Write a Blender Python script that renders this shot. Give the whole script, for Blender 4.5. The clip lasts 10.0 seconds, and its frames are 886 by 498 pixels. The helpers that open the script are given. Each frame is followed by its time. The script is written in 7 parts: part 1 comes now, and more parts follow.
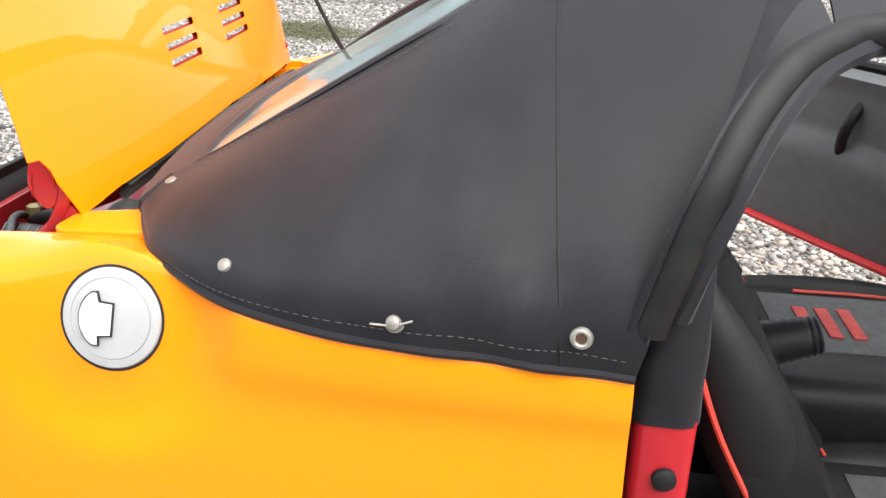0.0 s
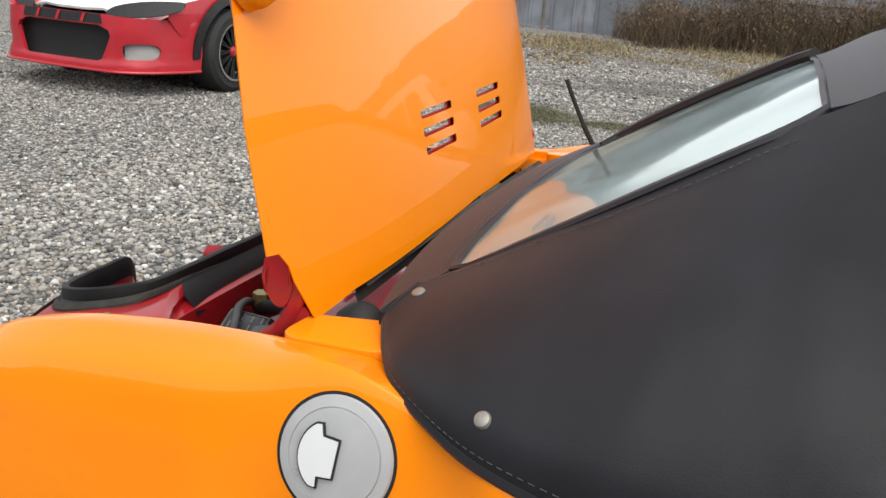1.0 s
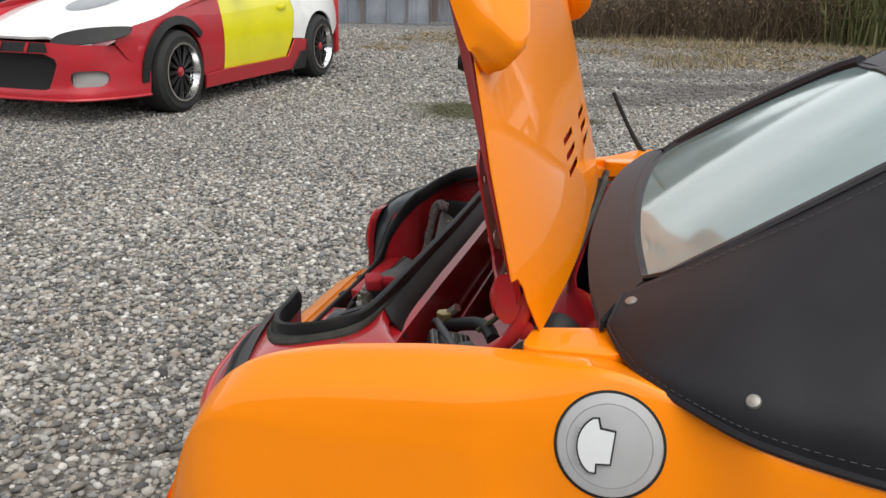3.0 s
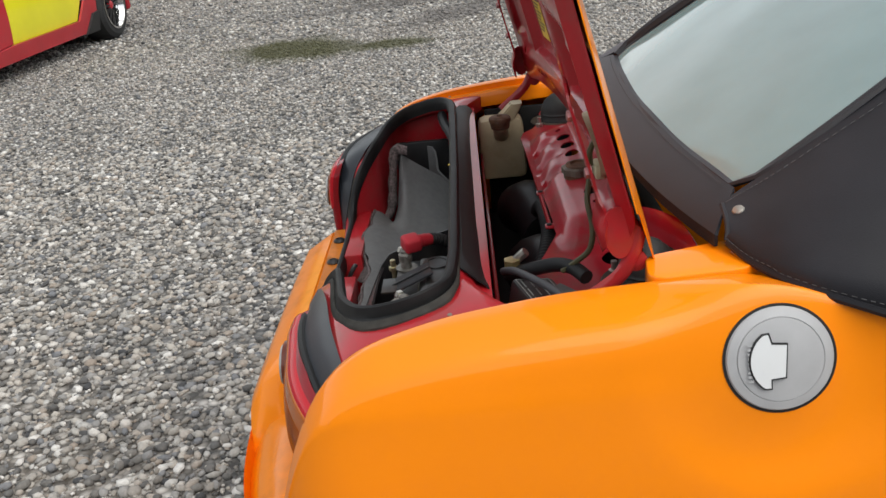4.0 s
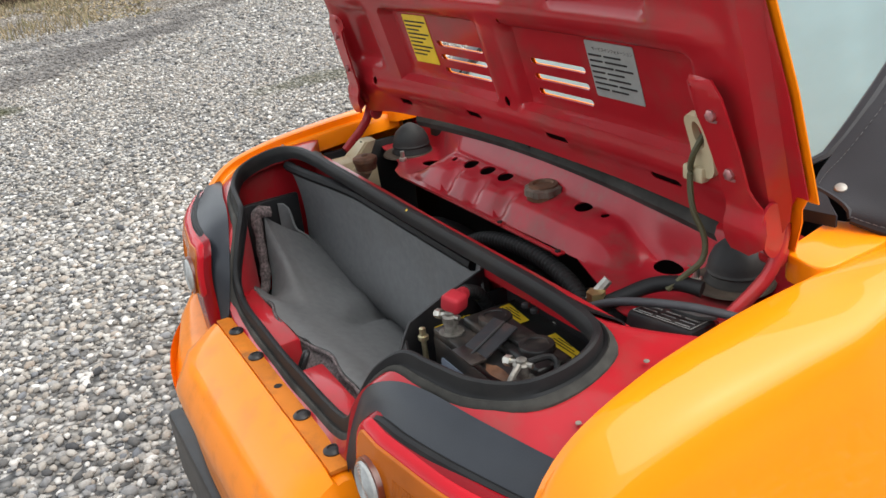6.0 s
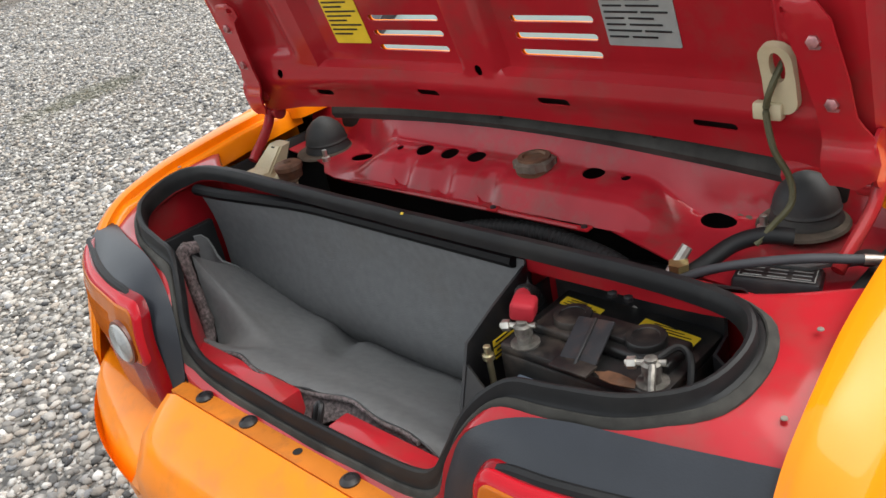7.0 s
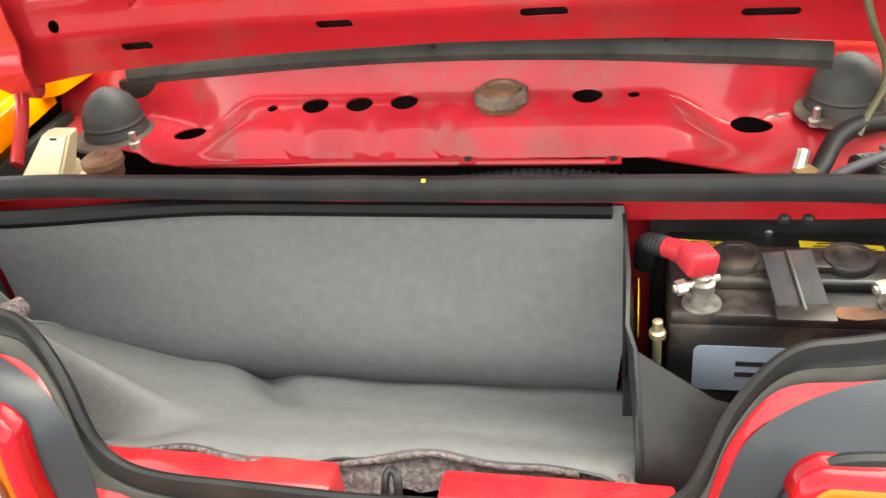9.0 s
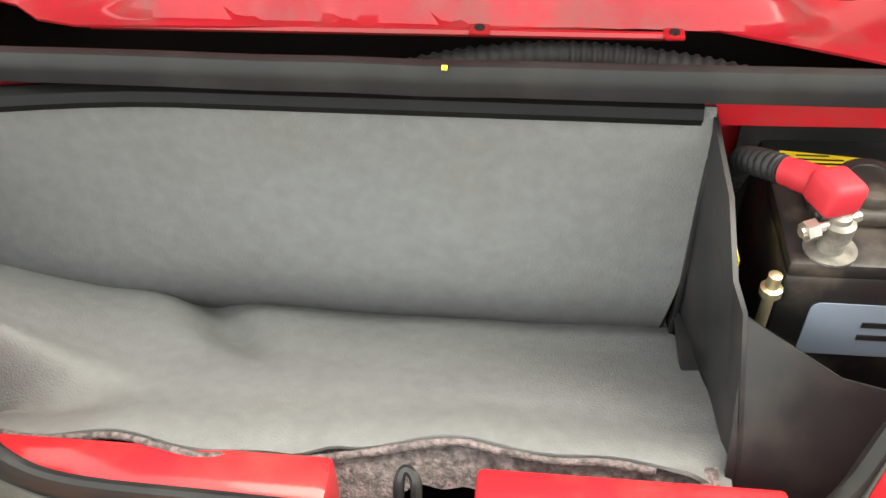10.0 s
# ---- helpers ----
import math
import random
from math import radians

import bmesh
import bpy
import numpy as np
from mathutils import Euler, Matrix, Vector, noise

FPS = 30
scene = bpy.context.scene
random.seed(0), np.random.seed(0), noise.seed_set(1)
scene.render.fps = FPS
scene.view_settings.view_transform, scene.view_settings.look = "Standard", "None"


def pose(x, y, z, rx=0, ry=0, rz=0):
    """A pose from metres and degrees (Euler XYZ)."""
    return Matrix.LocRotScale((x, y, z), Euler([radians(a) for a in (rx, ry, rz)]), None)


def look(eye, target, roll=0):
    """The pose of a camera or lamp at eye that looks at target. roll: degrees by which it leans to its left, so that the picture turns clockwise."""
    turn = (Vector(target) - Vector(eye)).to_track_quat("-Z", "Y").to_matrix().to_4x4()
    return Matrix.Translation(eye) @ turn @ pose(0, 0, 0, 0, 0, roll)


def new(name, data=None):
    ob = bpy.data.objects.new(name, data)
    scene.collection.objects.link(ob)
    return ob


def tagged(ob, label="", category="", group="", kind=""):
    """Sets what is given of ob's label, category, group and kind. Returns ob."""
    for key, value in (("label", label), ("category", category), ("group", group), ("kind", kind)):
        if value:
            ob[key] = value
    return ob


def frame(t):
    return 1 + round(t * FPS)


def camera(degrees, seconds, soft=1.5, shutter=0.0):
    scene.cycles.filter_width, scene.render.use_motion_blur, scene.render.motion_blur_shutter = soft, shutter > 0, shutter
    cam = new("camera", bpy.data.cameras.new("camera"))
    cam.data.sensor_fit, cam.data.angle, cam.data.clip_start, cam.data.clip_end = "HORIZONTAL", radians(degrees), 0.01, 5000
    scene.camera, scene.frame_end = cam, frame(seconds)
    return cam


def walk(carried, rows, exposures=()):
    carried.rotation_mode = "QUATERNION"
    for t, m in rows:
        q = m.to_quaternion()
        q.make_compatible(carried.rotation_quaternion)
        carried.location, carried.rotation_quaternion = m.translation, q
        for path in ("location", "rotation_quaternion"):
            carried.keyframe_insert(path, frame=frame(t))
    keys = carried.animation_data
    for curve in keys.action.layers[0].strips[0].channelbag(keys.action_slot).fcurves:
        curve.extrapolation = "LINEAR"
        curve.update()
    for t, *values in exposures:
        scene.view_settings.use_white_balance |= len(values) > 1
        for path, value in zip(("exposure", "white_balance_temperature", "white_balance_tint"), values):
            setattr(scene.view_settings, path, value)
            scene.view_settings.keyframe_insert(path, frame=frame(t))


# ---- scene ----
cam = camera(53.0, 10.0)
PATH = [
    (0, (1.359, 1.138, 1.219), (-0.48, 0.933, 0.459), 1.8),
    (0.5, (1.287, 1.118, 1.225), (-0.522, 0.532, 0.604), 3.9),
    (1, (1.19, 1.008, 1.203), (-0.605, 0.377, 0.587), 4.3),
    (1.5, (1.084, 0.884, 1.178), (-0.753, 0.37, 0.577), 4.2),
    (2, (1.172, 0.833, 1.216), (-0.68, 0.288, 0.693), 5.7),
    (2.5, (1.337, 0.855, 1.219), (-0.494, 0.322, 0.613), 2.5),
    (2.7, (1.385, 0.834, 1.234), (-0.447, 0.31, 0.628), 2.2),
    (3.8, (1.406, 0.488, 1.27), (-0.451, 0.321, 0.546), -4.5),
    (4, (1.359, 0.446, 1.269), (-0.482, 0.358, 0.493), -6.0),
    (4.5, (1.212, 0.315, 1.268), (-0.623, 0.51, 0.497), -4.9),
    (5, (1.169, 0.179, 1.27), (-0.633, 0.614, 0.519), -6.4),
    (5.5, (1.137, 0.012, 1.283), (-0.596, 0.714, 0.574), -8.1),
    (5.7, (1.117, -0.028, 1.276), (-0.583, 0.733, 0.549), -7.5),
    (6.8, (0.821, -0.148, 1.261), (-0.629, 0.903, 0.371), -10.3),
    (7, (0.76, -0.191, 1.263), (-0.593, 0.982, 0.373), -12.1),
    (7.5, (0.631, -0.281, 1.25), (-0.451, 1.117, 0.315), -11.8),
    (8, (0.473, -0.274, 1.222), (-0.452, 1.209, 0.251), -12.2),
    (8.5, (0.311, -0.246, 1.209), (-0.379, 1.297, 0.141), -8.0),
    (9, (0.19, -0.228, 1.207), (-0.235, 1.388, 0.108), -7.2),
    (9.5, (0.108, -0.18, 1.186), (-0.196, 1.357, -0.057), -5.8),
    (10, (0.07, -0.043, 1.137), (-0.126, 1.374, -0.262), -2.7),
]
walk(cam, [(t, look(eye, target, roll)) for t, eye, target, roll in PATH], [(0.0, 2.03, 6600, 7), (0.4, 1.42, 6600, 7), (1.0, 1.08, 6650, 7), (2.0, 0.9, 6650, 7), (2.5, 0.85, 6700, 7), (4.0, 0.9, 6600, 7), (5.0, 1.15, 6580, 7), (5.5, 1.38, 6550, 7), (7.0, 1.58, 6600, 7), (7.5, 1.5, 6700, 7), (8.0, 2.2, 6900, 7), (8.5, 2.85, 7200, 3), (9.0, 3.15, 7350, 3), (9.5, 3.22, 7350, 3), (10.0, 3.25, 7450, 3)])

# ---- world, sun, exposure ----
world = bpy.data.worlds.new("world")
scene.world = world
world.use_nodes = True
_n = world.node_tree.nodes
_bg = _n["Background"]
_sky = _n.new("ShaderNodeTexSky")
_sky.sky_type = "NISHITA"
_sky.sun_disc = False
SUN_ELEV, SUN_ROT = 58.0, 48.0
_sky.sun_elevation, _sky.sun_rotation = radians(SUN_ELEV), radians(SUN_ROT)
_sky.air_density, _sky.dust_density, _sky.ozone_density = 1.0, 1.2, 1.0
_hsv = _n.new("ShaderNodeHueSaturation")
_hsv.inputs["Saturation"].default_value = 0.2
world.node_tree.links.new(_sky.outputs[0], _hsv.inputs["Color"])
world.node_tree.links.new(_hsv.outputs[0], _bg.inputs["Color"])
_bg.inputs["Strength"].default_value = 0.15
sun = new("sun", bpy.data.lights.new("sun", "SUN"))
sun.data.energy, sun.data.angle, sun.data.color = 1.0, radians(65), (1.0, 0.96, 0.90)
_az = radians(SUN_ROT)
sun.matrix_world = look((math.sin(_az) * math.cos(radians(SUN_ELEV)) * 30, math.cos(_az) * math.cos(radians(SUN_ELEV)) * 30, math.sin(radians(SUN_ELEV)) * 30), (0, 0, 0))


# ---- materials ----
def mat(name, color, rough=0.5, metal=0.0, grain=0.0, scale=40.0, stain=None, stain_scale=5.0, stain_amount=0.5, bump=0.0, bump_scale=200.0, coat=0.0, spec=0.5, trans=0.0, alpha=1.0, ior=1.45, coat_rough=0.05):
    m = bpy.data.materials.new(name)
    m.use_nodes = True
    nt = m.node_tree
    b = nt.nodes["Principled BSDF"]
    b.inputs["Roughness"].default_value = rough
    b.inputs["Metallic"].default_value = metal
    b.inputs["Coat Weight"].default_value = coat
    b.inputs["Coat Roughness"].default_value = coat_rough
    b.inputs["Specular IOR Level"].default_value = spec
    b.inputs["Transmission Weight"].default_value = trans
    b.inputs["IOR"].default_value = ior
    b.inputs["Alpha"].default_value = alpha
    tc = nt.nodes.new("ShaderNodeTexCoord")
    base = nt.nodes.new("ShaderNodeRGB")
    base.outputs[0].default_value = (*color, 1)
    out = base.outputs[0]
    if grain:
        n = nt.nodes.new("ShaderNodeTexNoise")
        n.inputs["Scale"].default_value, n.inputs["Detail"].default_value = scale, 5
        nt.links.new(tc.outputs["Object"], n.inputs["Vector"])
        mr = nt.nodes.new("ShaderNodeMapRange")
        mr.inputs[1].default_value, mr.inputs[2].default_value = 0.3, 0.7
        mr.inputs[3].default_value, mr.inputs[4].default_value = 1 - grain, 1 + grain
        nt.links.new(n.outputs[0], mr.inputs[0])
        mx = nt.nodes.new("ShaderNodeVectorMath")
        mx.operation = "SCALE"
        nt.links.new(out, mx.inputs[0])
        nt.links.new(mr.outputs[0], mx.inputs["Scale"])
        out = mx.outputs[0]
    if stain:
        n = nt.nodes.new("ShaderNodeTexNoise")
        n.inputs["Scale"].default_value, n.inputs["Detail"].default_value, n.inputs["Roughness"].default_value = stain_scale, 8, 0.65
        nt.links.new(tc.outputs["Object"], n.inputs["Vector"])
        mr = nt.nodes.new("ShaderNodeMapRange")
        mr.inputs[1].default_value, mr.inputs[2].default_value = 0.5, 0.75
        mr.inputs[3].default_value, mr.inputs[4].default_value = 0.0, stain_amount
        nt.links.new(n.outputs[0], mr.inputs[0])
        mx = nt.nodes.new("ShaderNodeMix")
        mx.data_type = "RGBA"
        mx.inputs[7].default_value = (*stain, 1)
        nt.links.new(mr.outputs[0], mx.inputs[0])
        nt.links.new(out, mx.inputs[6])
        out = mx.outputs[2]
        rr = nt.nodes.new("ShaderNodeMapRange")
        rr.inputs[3].default_value, rr.inputs[4].default_value = rough, min(1.0, rough + 0.35)
        nt.links.new(mr.outputs[0], rr.inputs[0])
        nt.links.new(rr.outputs[0], b.inputs["Roughness"])
    nt.links.new(out, b.inputs["Base Color"])
    if bump:
        n = nt.nodes.new("ShaderNodeTexNoise")
        n.inputs["Scale"].default_value, n.inputs["Detail"].default_value = bump_scale, 4
        nt.links.new(tc.outputs["Object"], n.inputs["Vector"])
        bp = nt.nodes.new("ShaderNodeBump")
        bp.inputs["Strength"].default_value, bp.inputs["Distance"].default_value = min(1.0, bump), 0.002
        nt.links.new(n.outputs[0], bp.inputs["Height"])
        nt.links.new(bp.outputs[0], b.inputs["Normal"])
    return m


ORANGE = mat("orange_paint", (0.88, 0.235, 0.003), 0.40, coat_rough=0.03, coat=0.52, spec=0.12, grain=0.03, scale=3)
RED = mat("red_metallic", (0.38, 0.013, 0.020), 0.42, coat=0.7, coat_rough=0.13, spec=0.10, grain=0.14, scale=6, stain=(0.12, 0.075, 0.055), stain_scale=10, stain_amount=0.5)
FABRIC = mat("black_vinyl", (0.0115, 0.0115, 0.0150), 0.55, spec=0.36, grain=0.2, scale=15, bump=0.15, bump_scale=700)
cloth = FABRIC.node_tree.nodes["Principled BSDF"]
cloth.inputs["Sheen Weight"].default_value = 0.12
cloth.inputs["Sheen Roughness"].default_value = 0.35
cloth.inputs["Sheen Tint"].default_value = (0.85, 0.85, 1.0, 1.0)
RUBBER = mat("black_rubber", (0.0085, 0.0088, 0.0095), 0.55, spec=0.35, grain=0.25, scale=25, stain=(0.07, 0.065, 0.055), stain_scale=9, stain_amount=0.25)
DARK = mat("dark_plastic", (0.013, 0.013, 0.014), 0.4, grain=0.2, scale=30, stain=(0.08, 0.06, 0.05), stain_amount=0.3, stain_scale=20)
# plain black for dark parts and for sheets that stand in for shade
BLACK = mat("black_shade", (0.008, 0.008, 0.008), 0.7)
CARPET = mat("grey_felt", (0.150, 0.153, 0.154), 0.95, spec=0.12, grain=0.07, scale=90, stain=(0.12, 0.11, 0.095), stain_scale=7, stain_amount=0.35, bump=0.45, bump_scale=650)
DUSTY = mat("dusty_rubber", (0.050, 0.048, 0.043), 0.8, spec=0.2, grain=0.3, scale=18, stain=(0.012, 0.012, 0.012), stain_scale=14, stain_amount=0.8)
GREYTRIM = mat("grey_trim", (0.019, 0.022, 0.028), 0.36, grain=0.12, scale=20, bump=0.1, bump_scale=500)
SILVER = mat("silver_plastic", (0.42, 0.42, 0.43), 0.42, metal=0.15, grain=0.04, scale=50)
STEEL = mat("zinc_steel", (0.5, 0.48, 0.43), 0.38, metal=0.9, grain=0.3, scale=60)
YELLOW = mat("yellow_sticker", (0.80, 0.55, 0.03), 0.4, grain=0.05, scale=60)
WHITE = mat("white_paint", (0.78, 0.78, 0.77), 0.3, coat=0.6, grain=0.05, scale=4, stain=(0.4, 0.38, 0.36), stain_amount=0.25)
CREAM = mat("cream_plastic", (0.52, 0.45, 0.29), 0.45, grain=0.1, scale=30, stain=(0.35, 0.25, 0.12), stain_scale=20)
GLASS = mat("clear_vinyl", (0.32, 0.45, 0.465), 0.09, trans=0.46, ior=1.35, coat=0.15, spec=0.4, grain=0.06, scale=9)


# ---- tools ----
def thing(name, label, category, at=(0, 0, 0), group="", kind=""):
    ob = new(name)
    ob.location = at
    ob.empty_display_size = 0.05
    return tagged(ob, label, category, group, kind)


def part(name, bm, material, parent=None, label="", smooth=True, at=None):
    me = bpy.data.meshes.new(name)
    bmesh.ops.recalc_face_normals(bm, faces=bm.faces)
    bm.to_mesh(me)
    bm.free()
    for mm in material if isinstance(material, (list, tuple)) else [material]:
        me.materials.append(mm)
    if smooth:
        me.polygons.foreach_set("use_smooth", [True] * len(me.polygons))
        me.set_sharp_from_angle(angle=radians(38))
    ob = new(name, me)
    if parent is not None:
        base = Vector((0, 0, 0))
        p = parent
        while p is not None:
            base += p.location
            p = p.parent
        ob.parent = parent
        if at is None:
            ob.location = -base
        else:
            ob.location = Vector(at) - base
    elif at is not None:
        ob.location = at
    if label:
        ob["label"] = label
    return ob


def catmull(points, steps=8, closed=False):
    pts = [Vector(p) for p in points]
    n, res = len(pts), []
    for i in range(n if closed else n - 1):
        if closed:
            a, b, c, d = pts[i - 1], pts[i], pts[(i + 1) % n], pts[(i + 2) % n]
        else:
            a, b, c, d = pts[max(i - 1, 0)], pts[i], pts[i + 1], pts[min(i + 2, n - 1)]
        for k in range(steps):
            t = k / steps
            res.append(0.5 * ((2 * b) + (c - a) * t + (2 * a - 5 * b + 4 * c - d) * t * t + (3 * b - a - 3 * c + d) * t ** 3))
    if not closed:
        res.append(pts[-1])
    return res


def grid(rows, bm=None, close_u=False, close_v=False):
    """Faces between rows of points; rows all as long."""
    bm = bm or bmesh.new()
    vs = [[bm.verts.new(p) for p in r] for r in rows]
    nu, nv = len(vs), len(vs[0])
    for i in range(nu if close_u else nu - 1):
        for j in range(nv if close_v else nv - 1):
            a, b, c, d = vs[i][j], vs[(i + 1) % nu][j], vs[(i + 1) % nu][(j + 1) % nv], vs[i][(j + 1) % nv]
            try:
                bm.faces.new((a, b, c, d))
            except ValueError:
                pass
    return bm


def thicken(bm, depth):
    bmesh.ops.recalc_face_normals(bm, faces=bm.faces)
    bmesh.ops.solidify(bm, geom=bm.faces[:], thickness=depth)
    return bm


def tube(points, radius, sides=10, bm=None, closed=False, flat=1.0, cap=True, up=(0, 0, 1)):
    """A round or flattened bar along a line of points; radius may be a list."""
    bm = bm or bmesh.new()
    pts = [Vector(p) for p in points]
    n = len(pts)
    rows = []
    for i, p in enumerate(pts):
        if closed:
            d = pts[(i + 1) % n] - pts[i - 1]
        else:
            d = pts[min(i + 1, n - 1)] - pts[max(i - 1, 0)]
        d.normalize()
        u = Vector(up)
        s = d.cross(u)
        if s.length < 0.05:
            s = d.cross(Vector((1, 0, 0)))
        s.normalize()
        w = s.cross(d)
        r = radius[i] if isinstance(radius, (list, tuple)) else radius
        rows.append([p + s * math.cos(2 * math.pi * k / sides) * r + w * math.sin(2 * math.pi * k / sides) * r * flat for k in range(sides)])
    vs = [[bm.verts.new(q) for q in r] for r in rows]
    for i in range(n if closed else n - 1):
        for k in range(sides):
            bm.faces.new((vs[i][k], vs[(i + 1) % n][k], vs[(i + 1) % n][(k + 1) % sides], vs[i][(k + 1) % sides]))
    if cap and not closed:
        bm.faces.new(vs[0])
        bm.faces.new(vs[-1][::-1])
    return bm


def box(size, at=(0, 0, 0), bevel=0.0, bm=None, turn=None, taper=1.0, segments=2):
    bm = bm or bmesh.new()
    r = bmesh.ops.create_cube(bm, size=1.0)
    for v in r["verts"]:
        k = taper if v.co.z > 0 else 1.0
        v.co = Vector((v.co.x * size[0] * k, v.co.y * size[1] * k, v.co.z * size[2]))
    if bevel:
        es = {e for v in r["verts"] for e in v.link_edges}
        r2 = bmesh.ops.bevel(bm, geom=list(es), offset=bevel, segments=segments, affect="EDGES", profile=0.5)
        vv = set(r2["verts"]) | {v for v in r["verts"] if v.is_valid}
    else:
        vv = set(r["verts"])
    m = Matrix.Translation(at) @ (turn.to_4x4() if turn is not None else Matrix.Identity(4))
    for v in vv:
        v.co = m @ v.co
    return bm


def lathe(profile, sides=24, bm=None, at=(0, 0, 0), turn=None):
    """Profile of (radius, height) turned round the z axis."""
    bm = bm or bmesh.new()
    m = Matrix.Translation(at) @ (turn.to_4x4() if turn is not None else Matrix.Identity(4))
    rings = []
    for r, z in profile:
        if r < 1e-6:
            rings.append([bm.verts.new(m @ Vector((0, 0, z)))])
        else:
            rings.append([bm.verts.new(m @ Vector((r * math.cos(2 * math.pi * k / sides), r * math.sin(2 * math.pi * k / sides), z))) for k in range(sides)])
    for a, b in zip(rings, rings[1:]):
        for k in range(sides):
            l = (k + 1) % sides
            if len(a) == 1 and len(b) > 1:
                bm.faces.new((a[0], b[k], b[l]))
            elif len(b) == 1 and len(a) > 1:
                bm.faces.new((a[k], b[0], a[l]))
            elif len(a) > 1:
                bm.faces.new((a[k], b[k], b[l], a[l]))
    return bm


def inside(p, poly):
    c, n = False, len(poly)
    for i in range(n):
        a, b = poly[i], poly[i - 1]
        if (a[1] > p[1]) != (b[1] > p[1]) and p[0] < (b[0] - a[0]) * (p[1] - a[1]) / (b[1] - a[1]) + a[0]:
            c = not c
    return c


def sheet(outline, holes, where, step=0.03, depth=0.0, bm=None):
    """A plate with holes through it: outline and holes lie in (u, v), where(u, v) bends it into space."""
    from mathutils.geometry import delaunay_2d_cdt
    pts, edges = [], []
    for loop in [outline, *holes]:
        dense = []
        for i, a in enumerate(loop):
            b = loop[(i + 1) % len(loop)]
            k = max(1, int(math.dist(a, b) / (step * 1.5)))
            dense += [(a[0] + (b[0] - a[0]) * j / k, a[1] + (b[1] - a[1]) * j / k) for j in range(k)]
        s = len(pts)
        pts += [Vector(p) for p in dense]
        edges += [(s + i, s + (i + 1) % len(dense)) for i in range(len(dense))]
    us, vs = [p[0] for p in outline], [p[1] for p in outline]
    nu, nv = int((max(us) - min(us)) / step), int((max(vs) - min(vs)) / step)
    rim = list(pts)
    for i in range(1, nu + 1):
        for j in range(1, nv + 1):
            q = Vector((min(us) + (i - 0.5 + 0.02 * (j % 3)) * step, min(vs) + (j - 0.5 + 0.02 * (i % 3)) * step))
            if inside(q, outline) and not any(inside(q, h) for h in holes) and min((q - r).length for r in rim) > step * 0.35:
                pts.append(q)
    v2, _, f2, *_ = delaunay_2d_cdt(pts, edges, [], 0, 1e-6)
    bm = bm or bmesh.new()
    vs3 = [bm.verts.new(where(p[0], p[1])) for p in v2]
    for f in f2:
        c = sum((v2[i] for i in f), Vector((0, 0))) / len(f)
        if inside(c, outline) and not any(inside(c, h) for h in holes):
            bm.faces.new([vs3[i] for i in f])
    bmesh.ops.delete(bm, geom=[v for v in bm.verts if not v.link_faces], context="VERTS")
    if depth:
        thicken(bm, depth)
    return bm


def oval(u, v, a, b=None, n=18, turn=0.0):
    b = b or a
    c, s = math.cos(turn), math.sin(turn)
    return [(u + a * math.cos(t) * c - b * math.sin(t) * s, v + a * math.cos(t) * s + b * math.sin(t) * c) for t in [2 * math.pi * k / n for k in range(n)]]


def rounded(u0, v0, u1, v1, r, n=4):
    res = []
    for cx, cy, a0 in ((u1 - r, v1 - r, 0), (u0 + r, v1 - r, 90), (u0 + r, v0 + r, 180), (u1 - r, v0 + r, 270)):
        res += [(cx + r * math.cos(radians(a0 + 90 * k / n)), cy + r * math.sin(radians(a0 + 90 * k / n))) for k in range(n + 1)]
    return res


def lerp_rows(keys, t):
    """Between keyed tuples (t, values...) by smooth steps."""
    if t <= keys[0][0]:
        return list(keys[0][1:])
    for a, b in zip(keys, keys[1:]):
        if t <= b[0]:
            k = (t - a[0]) / (b[0] - a[0])
            return [x + (y - x) * k for x, y in zip(a[1:], b[1:])]
    return list(keys[-1][1:])


def mirrored(bm):
    for v in bm.verts:
        v.co.x = -v.co.x
    bmesh.ops.reverse_faces(bm, faces=bm.faces)
    return bm


def words(text, size, where, depth=0.0003):
    """Flat letters; where(u, v) places a point of the line in space."""
    cu = bpy.data.curves.new("words", "FONT")
    cu.body, cu.size = text, size
    ob = bpy.data.objects.new("words", cu)
    scene.collection.objects.link(ob)
    me = ob.to_mesh().copy()
    bpy.data.objects.remove(ob)
    bm = bmesh.new()
    bm.from_mesh(me)
    for v in bm.verts:
        v.co = where(v.co.x, v.co.y)
    return bm


